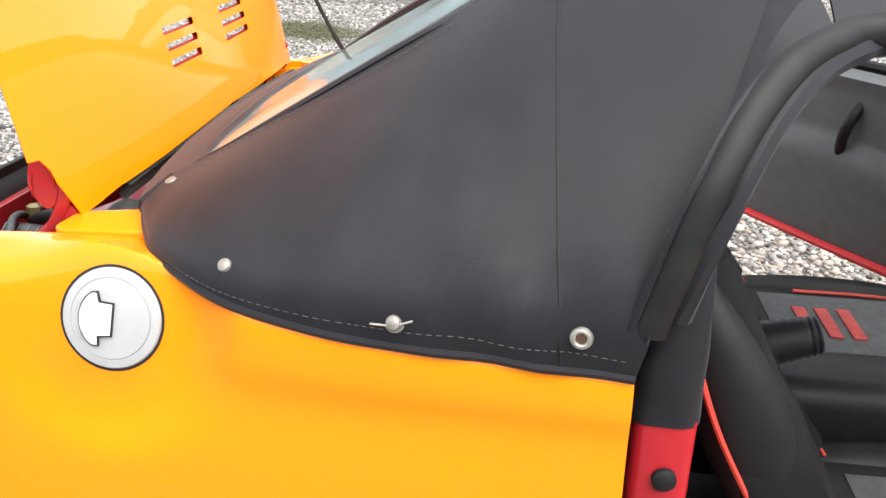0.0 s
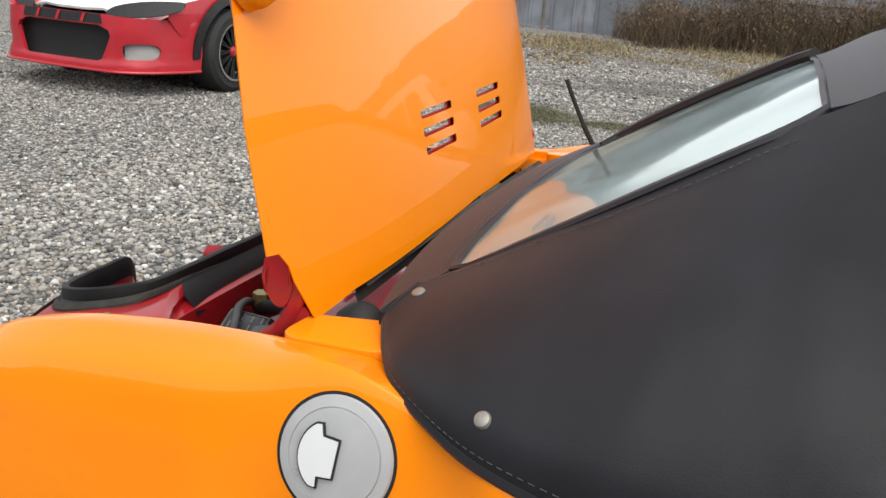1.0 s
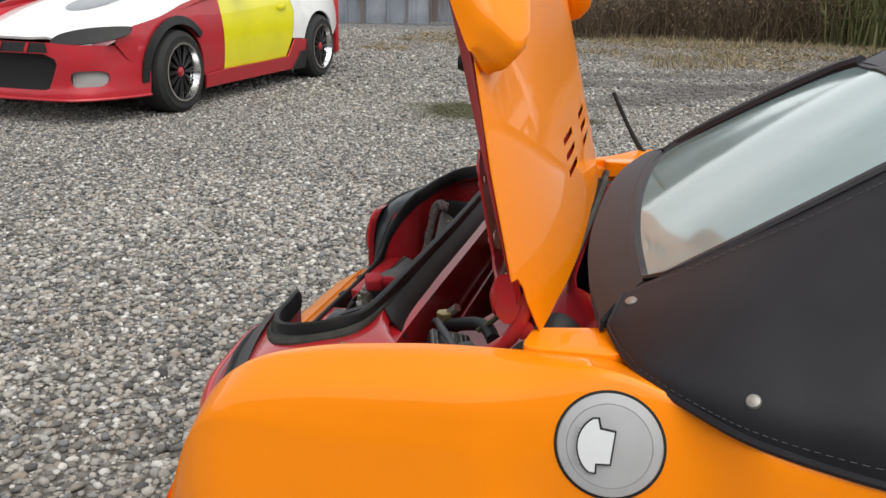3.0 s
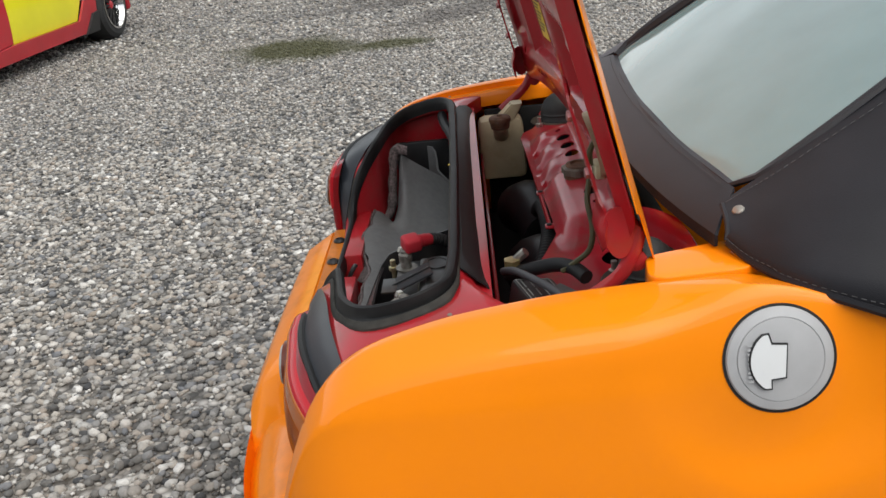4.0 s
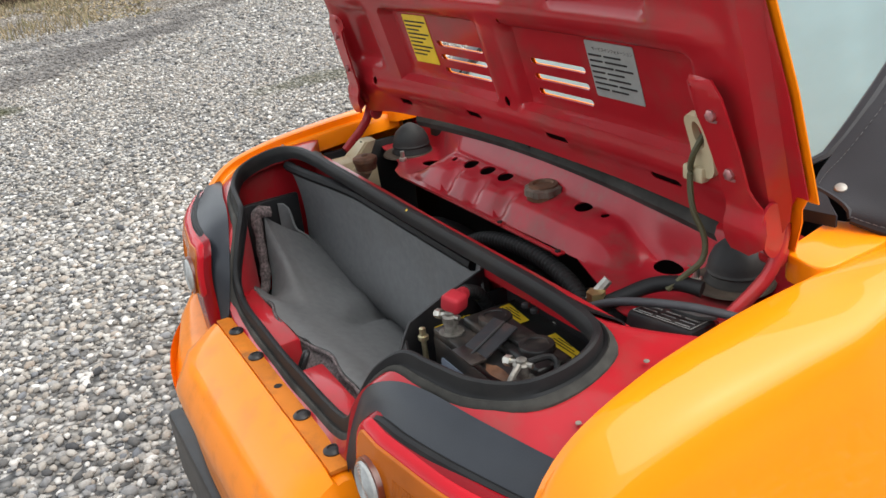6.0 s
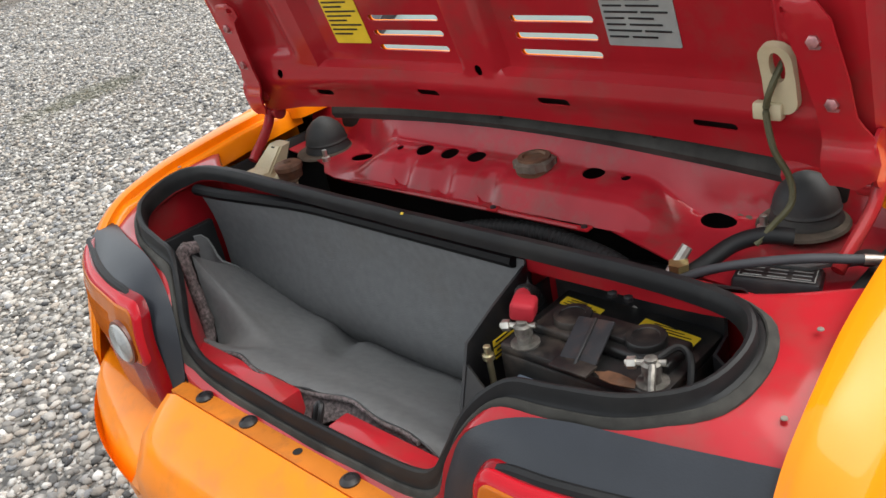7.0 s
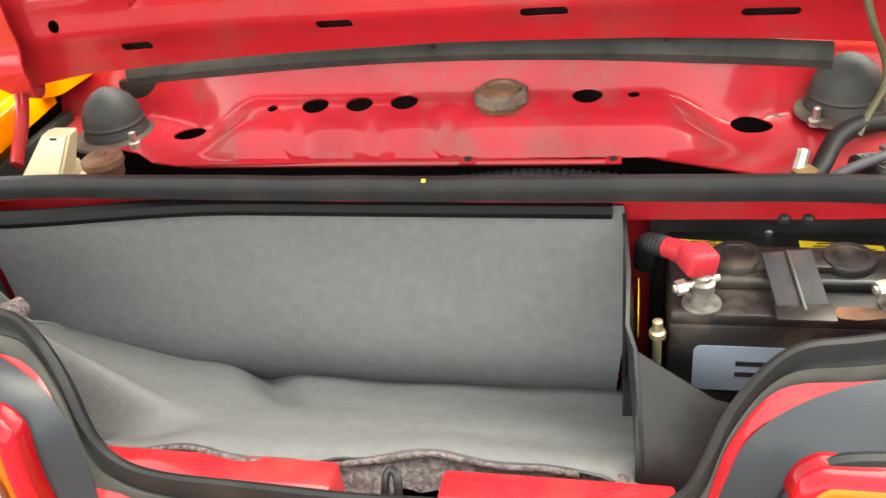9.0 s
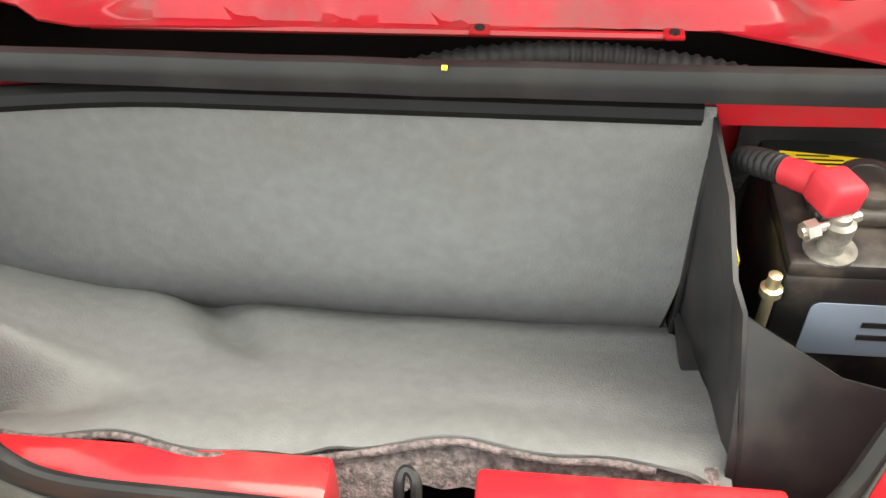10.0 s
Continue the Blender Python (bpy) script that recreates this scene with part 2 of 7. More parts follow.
# ================= ground =================
def gravel_material():
    m = bpy.data.materials.new("gravel")
    m.use_nodes = True
    nt = m.node_tree
    b = nt.nodes["Principled BSDF"]
    b.inputs["Roughness"].default_value = 0.85
    tc = nt.nodes.new("ShaderNodeTexCoord")
    v = nt.nodes.new("ShaderNodeTexVoronoi")
    v.inputs["Scale"].default_value = 38
    nt.links.new(tc.outputs["Object"], v.inputs["Vector"])
    sep = nt.nodes.new("ShaderNodeSeparateColor")
    nt.links.new(v.outputs["Color"], sep.inputs[0])
    ramp = nt.nodes.new("ShaderNodeValToRGB")
    cr = ramp.color_ramp
    cr.elements[0].position, cr.elements[0].color = 0.0, (0.09, 0.092, 0.096, 1)
    cr.elements[1].position, cr.elements[1].color = 1.0, (0.60, 0.58, 0.55, 1)
    for p, c in ((0.3, (0.16, 0.155, 0.15, 1)), (0.55, (0.26, 0.245, 0.225, 1)), (0.8, (0.36, 0.34, 0.32, 1))):
        e = cr.elements.new(p)
        e.color = c
    nt.links.new(sep.outputs[0], ramp.inputs[0])
    # shade between stones painted into the colour: darker away from each cell's centre
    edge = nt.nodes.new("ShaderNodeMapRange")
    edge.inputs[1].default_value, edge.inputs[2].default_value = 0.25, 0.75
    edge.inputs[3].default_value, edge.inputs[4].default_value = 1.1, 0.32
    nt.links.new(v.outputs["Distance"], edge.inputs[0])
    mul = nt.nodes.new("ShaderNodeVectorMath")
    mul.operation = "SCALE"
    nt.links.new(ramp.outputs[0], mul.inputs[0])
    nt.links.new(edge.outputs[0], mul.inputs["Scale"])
    big = nt.nodes.new("ShaderNodeTexNoise")
    big.inputs["Scale"].default_value, big.inputs["Detail"].default_value = 0.35, 6
    nt.links.new(tc.outputs["Object"], big.inputs["Vector"])
    mr = nt.nodes.new("ShaderNodeMapRange")
    mr.inputs[1].default_value, mr.inputs[2].default_value = 0.5, 0.72
    mr.inputs[4].default_value = 0.55
    nt.links.new(big.outputs[0], mr.inputs[0])
    mx = nt.nodes.new("ShaderNodeMix")
    mx.data_type = "RGBA"
    mx.inputs[7].default_value = (0.16, 0.125, 0.085, 1)
    nt.links.new(mr.outputs[0], mx.inputs[0])
    nt.links.new(mul.outputs[0], mx.inputs[6])
    nt.links.new(mx.outputs[2], b.inputs["Base Color"])
    bp = nt.nodes.new("ShaderNodeBump")
    bp.inputs["Strength"].default_value, bp.inputs["Distance"].default_value = 1.0, 0.012
    bp.invert = True
    nt.links.new(v.outputs["Distance"], bp.inputs["Height"])
    nt.links.new(bp.outputs[0], b.inputs["Normal"])
    return m


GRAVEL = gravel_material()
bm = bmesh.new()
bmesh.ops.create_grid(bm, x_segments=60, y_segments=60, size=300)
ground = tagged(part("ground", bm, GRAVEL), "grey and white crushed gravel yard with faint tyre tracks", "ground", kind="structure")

# ================= the orange car =================
car = thing("sports_car", "small orange open-top car with raised engine lid and black soft top", "car")

FEND = [  # y, inner x, inner z, top x, top z, shoulder x, shoulder z, side x at .76, x at .6, x at .4
    (0.190, 0.548, 0.600, 0.554, 0.606, 0.558, 0.598, 0.560, 0.562, 0.562),
    (0.215, 0.545, 0.690, 0.556, 0.706, 0.567, 0.696, 0.572, 0.580, 0.58),
    (0.235, 0.532, 0.746, 0.546, 0.751, 0.572, 0.738, 0.583, 0.602, 0.61),
    (0.255, 0.528, 0.775, 0.546, 0.779, 0.577, 0.764, 0.590, 0.618, 0.63),
    (0.30, 0.532, 0.815, 0.550, 0.814, 0.580, 0.795, 0.598, 0.634, 0.65),
    (0.40, 0.522, 0.839, 0.550, 0.838, 0.586, 0.818, 0.606, 0.650, 0.67),
    (0.52, 0.516, 0.852, 0.550, 0.851, 0.590, 0.832, 0.613, 0.660, 0.68),
    (0.625, 0.516, 0.857, 0.550, 0.857, 0.595, 0.843, 0.617, 0.666, 0.69),
    (0.72, 0.514, 0.860, 0.550, 0.860, 0.599, 0.848, 0.622, 0.668, 0.69),
    (0.76, 0.545, 0.857, 0.572, 0.863, 0.603, 0.855, 0.626, 0.668, 0.69),
    (0.806, 0.586, 0.848, 0.604, 0.852, 0.618, 0.845, 0.632, 0.668, 0.69),
    (0.85, 0.606, 0.838, 0.621, 0.842, 0.632, 0.834, 0.640, 0.670, 0.69),
    (0.91, 0.620, 0.828, 0.635, 0.833, 0.643, 0.824, 0.648, 0.672, 0.69),
    (1.00, 0.630, 0.820, 0.644, 0.826, 0.652, 0.817, 0.656, 0.674, 0.69),
    (1.15, 0.634, 0.813, 0.649, 0.820, 0.656, 0.811, 0.660, 0.676, 0.69),
    (1.235, 0.634, 0.808, 0.649, 0.815, 0.656, 0.806, 0.660, 0.676, 0.69),
]


def fender_section(y):
    xi, zi, xt, zt, xs, zs, x76, x60, x40 = lerp_rows(FEND, y)
    # flank falls away in one even curve
    swell = min(1.0, max(0.0, (y - 0.25) / 0.12)) * min(1.0, max(0.0, (0.95 - y) / 0.15))
    x76 += 0.005 * swell
    x60 += (min(x60, x76 + 0.024) - x60) * swell
    x40 += (min(x40, x60 + 0.014) - x40) * swell
    z76 = min(0.745, zs - 0.014)
    z67 = min(0.675, z76 - 0.014)
    z60 = min(0.60, z67 - 0.014)
    line = [(xi, zi - 0.02), (xi, zi), (xi + 0.006, zi + 0.0015), (xt, zt), (xs, zs), ((xs + x76) / 2 + 0.003, (zs + z76) / 2 + 0.003), (x76, z76), ((x76 + x60) / 2 + 0.002, z67), (x60, z60), (x40, 0.42), (x40 - 0.02, 0.24)]
    return [Vector((a, y, b)) for a, b in line]


# plane of the fuel lid, let flush into the fender's side
FUEL_C = Vector((0.609, 0.723, 0.8075))
FR = 0.0520
FUEL_N = Vector((math.cos(radians(15)), 0, math.sin(radians(15))))
FUEL_V = Vector((-FUEL_N.z, 0, FUEL_N.x))


def fuel_pt(u, v, lift=0.0):
    """Point of the filler lid: u metres towards the nose and v up."""
    return FUEL_C + Vector((0, u, 0)) + FUEL_V * v + FUEL_N * (lift - 0.9 * (u * u + 1.6 * v * v))


def let_in(p):
    q = p - FUEL_C
    u, v = q.y, q.dot(FUEL_V)
    r = math.hypot(u, v)
    k = min(1.0, max(0.0, (0.150 - r) / 0.092))
    k = k * k * (3 - 2 * k)
    return p + (fuel_pt(u, v) - p).dot(FUEL_N) * FUEL_N * k if k else p


def fender():
    ys = [0.190 + (1.235 - 0.190) * (k / 96) for k in range(97)]
    rows = []
    for y in ys:
        sec = fender_section(y)
        rows.append(sec[:2] + catmull(sec[2:], 9))
    # smooth the stations along the car
    for _ in range(11):
        sm = [list(r) for r in rows]
        for i in range(1, len(rows) - 1):
            for j in range(len(rows[0])):
                sm[i][j] = (rows[i - 1][j] + rows[i][j] * 2 + rows[i + 1][j]) / 4
        rows = sm
    return grid([[p if j < 2 else let_in(p) for j, p in enumerate(r)] for r in rows])


fender_r = part("rear_fender", fender(), ORANGE, car, "glossy orange rear fender")
fender_l = part("rear_fender", mirrored(fender()), ORANGE, car, "glossy orange rear fender")


# ---- deck corner pads beside the lid ----
PAD = [(0.464, 0.636), (0.468, 0.626), (0.476, 0.6205), (0.504, 0.617), (0.512, 0.618), (0.519, 0.624), (0.5225, 0.634), (0.5225, 0.660), (0.5225, 0.690), (0.521, 0.715), (0.512, 0.731), (0.466, 0.724), (0.449, 0.716), (0.456, 0.680)]


def deck_pad():
    """Flat corner plate with a rounded edge, flush with the fender along a narrow seam."""
    cu, cv = 0.490, 0.675
    rows = []
    for shrink, drop in ((1.0, 0.030), (1.0, 0.0030), (0.993, 0.0009), (0.980, 0.0002), (0.96, 0.0), (0.45, 0.0), (0.02, 0.0)):
        ring = []
        for u, v in PAD:
            uu, vv = cu + (u - cu) * shrink, cv + (v - cv) * shrink
            ring.append(Vector((uu, vv, 0.8640 - 0.03 * max(0.0, uu - 0.46) + 0.04 * (vv - 0.62) - drop)))
        rows.append(ring)
    bm = grid(rows, close_v=True)
    bm.faces.new([bm.verts.new(p) for p in rows[-1]])
    bmesh.ops.remove_doubles(bm, verts=bm.verts, dist=1e-5)
    return bm


part("deck_corner", deck_pad(), ORANGE, car, "orange deck corner beside the lid")
part("deck_corner", mirrored(deck_pad()), ORANGE, car, "orange deck corner beside the lid")


# ---- fuel lid ----
def disc(r0, r1, lift0, lift1, sides=56):
    rows = []
    n = max(2, int((r1 - r0) / 0.006) + 1)
    for k in range(sides):
        a = 2 * math.pi * k / sides
        rows.append([fuel_pt((r0 + (r1 - r0) * i / (n - 1)) * math.cos(a), (r0 + (r1 - r0) * i / (n - 1)) * math.sin(a), lift0 + (lift1 - lift0) * i / (n - 1)) for i in range(n)])
    return grid(rows, close_u=True)


bm = disc(0.0005, FR * 0.79, 0.0042, 0.0040)
for b in (disc(FR * 0.79, FR * 0.80, 0.0040, 0.0026), disc(FR * 0.80, FR * 0.815, 0.0026, 0.0036), disc(FR * 0.815, FR * 0.975, 0.0036, 0.0028), disc(FR * 0.975, FR, 0.0028, 0.0006)):
    me = bpy.data.meshes.new("tmp")
    b.to_mesh(me)
    b.free()
    bm.from_mesh(me)
bmesh.ops.remove_doubles(bm, verts=bm.verts, dist=1e-5)
fuel = part("fuel_lid", bm, SILVER, car, "round silver plastic fuel filler lid")
part("gap_ring", disc(FR * 0.99, FR + 0.0028, 0.0008, 0.0008), BLACK, fuel, "dark gap round the lid")


def fuel_latch(grow=0.0):
    """Bow-shaped bright finger pull with a square thumb notch."""
    pts = []
    r = FR * 0.70 + grow
    for k in range(13):
        a = radians(122 + 116 * k / 12)
        pts.append((r * math.cos(a), r * math.sin(a)))
    g = grow
    pts += [(-0.012 + g, -0.031 - g), (-0.012 + g, -0.020 - g), (0.006 + g, -0.0185 - g), (0.009 + g, 0.0185 + g), (-0.010 + g, 0.020 + g), (-0.0135 + g, 0.0315 + g)]
    pts = [(0.76 * u - 0.0025, 0.84 * v) for u, v in pts]
    return sheet(pts, [], lambda u, v: fuel_pt(u, v, 0.0052 if grow else 0.0062), 0.012, -0.002)


part("latch_rim", fuel_latch(0.0020), DARK, fuel, smooth=False)
latch = part("latch", fuel_latch(), mat("bright_latch", (0.76, 0.77, 0.78), 0.22, metal=0.15, coat=0.4), fuel, "bright finger pull shaped like a bow", smooth=False)
for k in range(9):
    part("print_line", sheet([(-0.0325, -0.020 + 0.0045 * k), (-0.0275, -0.020 + 0.0045 * k), (-0.0275, -0.0175 + 0.0045 * k), (-0.0325, -0.0175 + 0.0045 * k)], [], lambda u, v: fuel_pt(u, v, 0.0068), 0.01), SILVER, fuel, smooth=False)

# ---- soft top ----
LOW = [(0.479, 0.709, 0.880), (0.519, 0.728, 0.869), (0.565, 0.758, 0.864), (0.603, 0.806, 0.855), (0.623, 0.850, 0.845), (0.637, 0.91, 0.837), (0.647, 0.985, 0.830), (0.652, 1.11, 0.825), (0.653, 1.235, 0.818)]
TOP = [(0.424, 0.718, 0.897), (0.414, 0.738, 0.907), (0.408, 0.772, 0.925), (0.397, 0.83, 0.960), (0.383, 0.90, 1.000), (0.366, 0.965, 1.040), (0.342, 1.06, 1.098), (0.362, 1.165, 1.146), (0.43, 1.355, 1.165)]


def ramp(t):
    t = min(1.0, max(0.0, t))
    return t * t * (3 - 2 * t)


def side_rows(mirror=1):
    low, high = catmull(LOW, 7), catmull(TOP, 7)
    rows = []
    for i, (a, b) in enumerate(zip(low, high)):
        d = b - a
        row = []
        for k in range(15):
            t = k / 14
            p = a + d * t + Vector((0.050, -0.006, 0.021)) * (math.sin(math.pi * t ** 0.68) * min(1, d.length * 2.6))
            # soft wrinkles near the lower front corner
            w = math.exp(-((p.y - 1.13) / 0.09) ** 2) * math.exp(-((t - 0.12) / 0.15) ** 2)
            p += Vector((0.006, 0, 0)) * w * math.sin(p.y * 60 + p.z * 40)
            sag = math.sin(math.pi * t) * min(1, d.length * 3)
            p += Vector((0.006, 0, 0.002)) * sag * (noise.noise(p * 8) + 0.5 * noise.noise(Vector((p.y * 22, p.z * 5, 1))))
            row.append(Vector((p.x * mirror, p.y, p.z)))
        rows.append(row)
    return rows


def roof_point(t, s, lift=0.0):
    """The roof's upper cloth, stretched over a bow behind the seats: t along the car, s across it."""
    half = 0.332 + 0.098 * min(1, t * 3.3) ** 1.3
    edge = 1.098 + 0.049 * ramp((t + 0.015) / 0.115) + 0.018 * ramp(t * 3.1)
    return Vector((half * s, 1.06 + 1.06 * t, edge + (0.012 + 0.008 * ramp(t * 3)) * (1 - s * s) + lift))


def soft_top():
    bm = grid(side_rows())
    grid(side_rows(-1), bm)
    rows = []
    for k in range(25):
        x = -1 + 2 * k / 24
        q = 1 - abs(x) ** 2.5
        rows.append([Vector((0.470 * x, 0.700 - 0.044 * q, 0.870 + 0.000 * q)), Vector((0.470 * x, 0.700 - 0.046 * q, 0.882)), Vector((0.45 * x, 0.710 - 0.035 * q, 0.892)), Vector((0.40 * x, 0.738 - 0.025 * q, 0.906))])
    grid(rows, bm)
    grid([[roof_point(t, -1 + j / 7) for j in range(15)] for t in (0, 0.015, 0.03, 0.045, 0.06, 0.075, 0.09, 0.11, 0.14, 0.18, 0.23, 0.3, 0.4, 0.5, 0.6, 0.7, 0.8, 0.9, 1)], bm)
    return thicken(bm, -0.004)


soft = part("soft_top", soft_top(), FABRIC, car, "black vinyl folding roof with stitched seams")


def rear_window():
    rows = []
    for k in range(15):
        t = k / 14
        corner = 0.03 * max(0, (t - 0.86) / 0.14) ** 2 + 0.02 * max(0, (0.1 - t) / 0.1) ** 2
        hw = 0.404 - 0.066 * t ** 1.6 - corner
        y, z = 0.738 + 0.322 * t, 0.906 + 0.194 * t
        rows.append([Vector((hw * s, y + (-0.025 + 0.025 * t) * (1 - s * s), z + 0.012 * t * (1 - s * s) + 0.004 * math.sin(math.pi * t) + 0.0012 * math.sin(s * 9 + t * 5))) for s in [-1 + 2 * j / 20 for j in range(21)]])
    return rows


wrows = rear_window()
win = part("rear_window", thicken(grid(wrows), 0.0012), GLASS, soft, "hazy clear plastic rear window")
win.visible_shadow = False
rim = [r[0] for r in wrows] + wrows[-1][1:] + [r[-1] for r in wrows[::-1]][1:] + wrows[0][::-1][1:-1]
part("window_binding", tube(rim, 0.008, 6, closed=True, flat=0.5), FABRIC, soft, "black sewn binding round the window")
part("far_window_roll", tube([r[0] + Vector((-0.006, 0, 0.004)) for r in wrows], [0.006 + 0.007 * ramp(k / 4) for k in range(len(wrows))], 8), FABRIC, soft, "black rolled edge of the roof beside the window")
THREAD = mat("grey_thread", (0.065, 0.065, 0.068), 0.8, grain=0.3, scale=300)


def side_point(i, t, mirror=1, lift=0.0015):
    rows = side_rows(mirror)
    i = min(max(i, 0), len(rows) - 1)
    r = rows[i]
    f = t * (len(r) - 1)
    j = min(int(f), len(r) - 2)
    p = r[j].lerp(r[j + 1], f - j)
    a = rows[min(i + 1, len(rows) - 1)][j] - rows[max(i - 1, 0)][j]
    b = r[j + 1] - r[j]
    n = a.cross(b).normalized()
    if n.x * mirror < 0:
        n = -n
    return p + n * lift


def stitches(points, length=0.0038):
    bm = bmesh.new()
    for a, b in zip(points, points[1:]):
        d = (b - a).length
        k = max(1, int(d / (length * 1.7)))
        for j in range(k):
            p = a.lerp(b, (j + 0.2) / k)
            q = a.lerp(b, (j + 0.75) / k)
            tube([p, q], 0.0005, 4, bm)
    return bm


n_side = len(side_rows())
part("bottom_hem", tube([r[0] + Vector((0.001, 0, -0.001)) for r in side_rows()], 0.006, 8), FABRIC, soft)
part("bottom_hem", tube([r[0] + Vector((-0.001, 0, -0.001)) for r in side_rows(-1)], 0.006, 8), FABRIC, soft)
part("hem_stitching", stitches([side_point(i, 0.040 if i > 10 else 0.070, 1, 0.0050) for i in range(0, n_side - 1)]), THREAD, soft, "grey hem stitching")
part("hem_stitching", stitches([wrows[0][j] + Vector((0, -0.012, 0.0035)) for j in range(21)]), THREAD, soft, "grey hem stitching")
part("window_stitching", stitches([side_point(i, 0.93, 1, 0.0055) for i in range(2, 42)]), THREAD, soft, "grey stitching beside the window")


def seam_point(k):
    f = 51.9 - 4.0 * k
    return side_point(int(f), k, 1, 0.004).lerp(side_point(int(f) + 1, k, 1, 0.004), f - int(f))


part("side_seam", tube([seam_point(k / 30) for k in range(31)], 0.0013, 6), BLACK, soft)
part("bow_seam", tube([roof_point(0.075 + 0.012 * abs(s) ** 3, s, 0.0045) for s in [-1 + k / 12 for k in range(25)]], 0.0016, 6), BLACK, soft, "dark sewn seam over the roof bow")
part("roof_seam", tube([roof_point(t, 0.97, 0.0045) for t in (0.11, 0.14, 0.17, 0.20, 0.25, 0.3)], 0.0016, 6), BLACK, soft, "dark sewn seam along the roof")
part("rear_flap_seam", tube([side_point(0, k / 6, 1, 0.003) for k in range(7)], 0.003, 6), FABRIC, soft)


def snap(p, n, eyelet=False):
    q = Vector(n).normalized().to_track_quat("Z", "Y").to_matrix()
    if eyelet:
        o = part("eyelet", lathe([(0.0052, -0.001), (0.0053, 0.0018), (0.0072, 0.0026), (0.0098, 0.0017), (0.0106, -0.001)], 24, at=p, turn=q), STEEL, soft, "metal eyelet with a dark centre")
        part("eyelet_hole", lathe([(0, 0.0006), (0.0056, 0.0006)], 16, at=p, turn=q), mat("rusty_hole", (0.09, 0.05, 0.03), 0.8, grain=0.3), o)
        return
    part("snap_fastener", lathe([(0.0094, -0.002), (0.0097, 0.001), (0.0078, 0.0016), (0.0071, 0.0026), (0.0073, 0.006), (0.0062, 0.0084), (0.0034, 0.0096), (0, 0.0099)], 22, at=p, turn=q), mat("worn_stud", (0.27, 0.255, 0.23), 0.45, metal=0.45, grain=0.2, scale=90), soft, "worn round metal stud")


def on_cloth(y, z, lift=0.001):
    rows = side_rows()
    best = min(((i, j) for i in range(len(rows)) for j in range(len(rows[0]))), key=lambda q: (rows[q[0]][q[1]].y - y) ** 2 + (rows[q[0]][q[1]].z - z) ** 2)
    i, j = best
    p = side_point(i, j / (len(rows[0]) - 1), 1, lift)
    n = (p - side_point(i, j / (len(rows[0]) - 1), 1, 0.0)).normalized()
    return Vector((p.x, y, z)), n


for y, z in ((0.850, 0.876), (1.018, 0.853)):
    snap(*on_cloth(y, z))
snap((0.449, 0.729, 0.896), (0.3, -0.35, 0.9))
snap(*on_cloth(1.184, 0.857, 0.006), True)
p_pin, _ = on_cloth(1.018, 0.853, 0.006)
part("retaining_pin", tube([p_pin + Vector((0.000, -0.022, -0.001)), p_pin + Vector((0.003, 0, 0)), p_pin + Vector((0.002, 0.017, 0.006))], 0.0011, 6), STEEL, soft, "thin steel pin through the stud")

# rubber door seal on the roof's front edge
pillar = catmull([(0.652, 1.236, 0.838), (0.656, 1.243, 0.875), (0.657, 1.254, 0.919), (0.655, 1.266, 0.963), (0.645, 1.282, 1.004), (0.615, 1.308, 1.05), (0.575, 1.343, 1.084), (0.535, 1.387, 1.102), (0.51, 1.434, 1.109), (0.50, 1.60, 1.118), (0.495, 1.85, 1.122), (0.485, 2.10, 1.125)], 8)
part("roof_edge_seal", tube(pillar[6:], 0.0165, 12, flat=0.75, up=(1, 0, 0)), RUBBER, soft, "thick rubber seal along the roof's edge")
part("inner_roof_edge", tube([p + Vector((-0.012, 0.020, -0.010)) for p in pillar[10:]], 0.013, 8), FABRIC, soft)
part("roof_edge_bead", tube([p + Vector((0.006, -0.016, 0.003)) for p in pillar], 0.0038, 8), FABRIC, soft, "sewn bead along the roof's edge")
gap_rows = []
pts = side_rows()[-1]
for k, p in enumerate(pts):
    q = pillar[min(len(pillar) - 1, int(k / 14 * 56))]
    gap_rows.append([p, p.lerp(q, 0.5) + Vector((0.010, 0, 0.008)), q])
part("front_hem", thicken(grid(gap_rows), -0.003), FABRIC, soft)
part("roof_side", thicken(grid([[p, Vector((p.x * 0.4 + 0.43 * 0.6, p.y, p.z * 0.45 + 1.165 * 0.55 + 0.006)), Vector((0.43, p.y - 0.004, 1.166))] for p in pillar[56:]]), -0.003), FABRIC, soft)

# ---- engine lid ----
def lid_y(x, z):
    top = max(0.0, z - 1.2)
    return 0.634 - 0.25 * (z - 0.9) - 0.034 * abs(x / 0.5) ** 3.0 + 0.018 * x / 0.5 - 1.6 * top * top


SLOTS = [rounded(a, z, b, z + 0.0085, 0.004, 2) for a, b in ((0.055, 0.172), (-0.190, -0.062)) for z in (0.972, 0.994, 1.016)]
LID_OUT = [(-0.40, 0.872), (-0.2, 0.880), (0, 0.884), (0.2, 0.880), (0.40, 0.872), (0.475, 0.862), (0.494, 0.905), (0.497, 0.921), (0.507, 0.9345), (0.523, 0.936), (0.517, 1.05), (0.500, 1.16), (0.478, 1.28), (0.42, 1.36), (0.2, 1.40), (-0.2, 1.40), (-0.42, 1.36), (-0.478, 1.28), (-0.500, 1.16), (-0.512, 1.05), (-0.515, 0.936), (-0.507, 0.9345), (-0.497, 0.921), (-0.494, 0.905), (-0.475, 0.862)]
WIDE = [rounded(a - 0.001, z - 0.001, b + 0.001, z + 0.0095, 0.004, 2) for a, b in ((0.055, 0.172), (-0.190, -0.062)) for z in (0.972, 0.994, 1.016)]
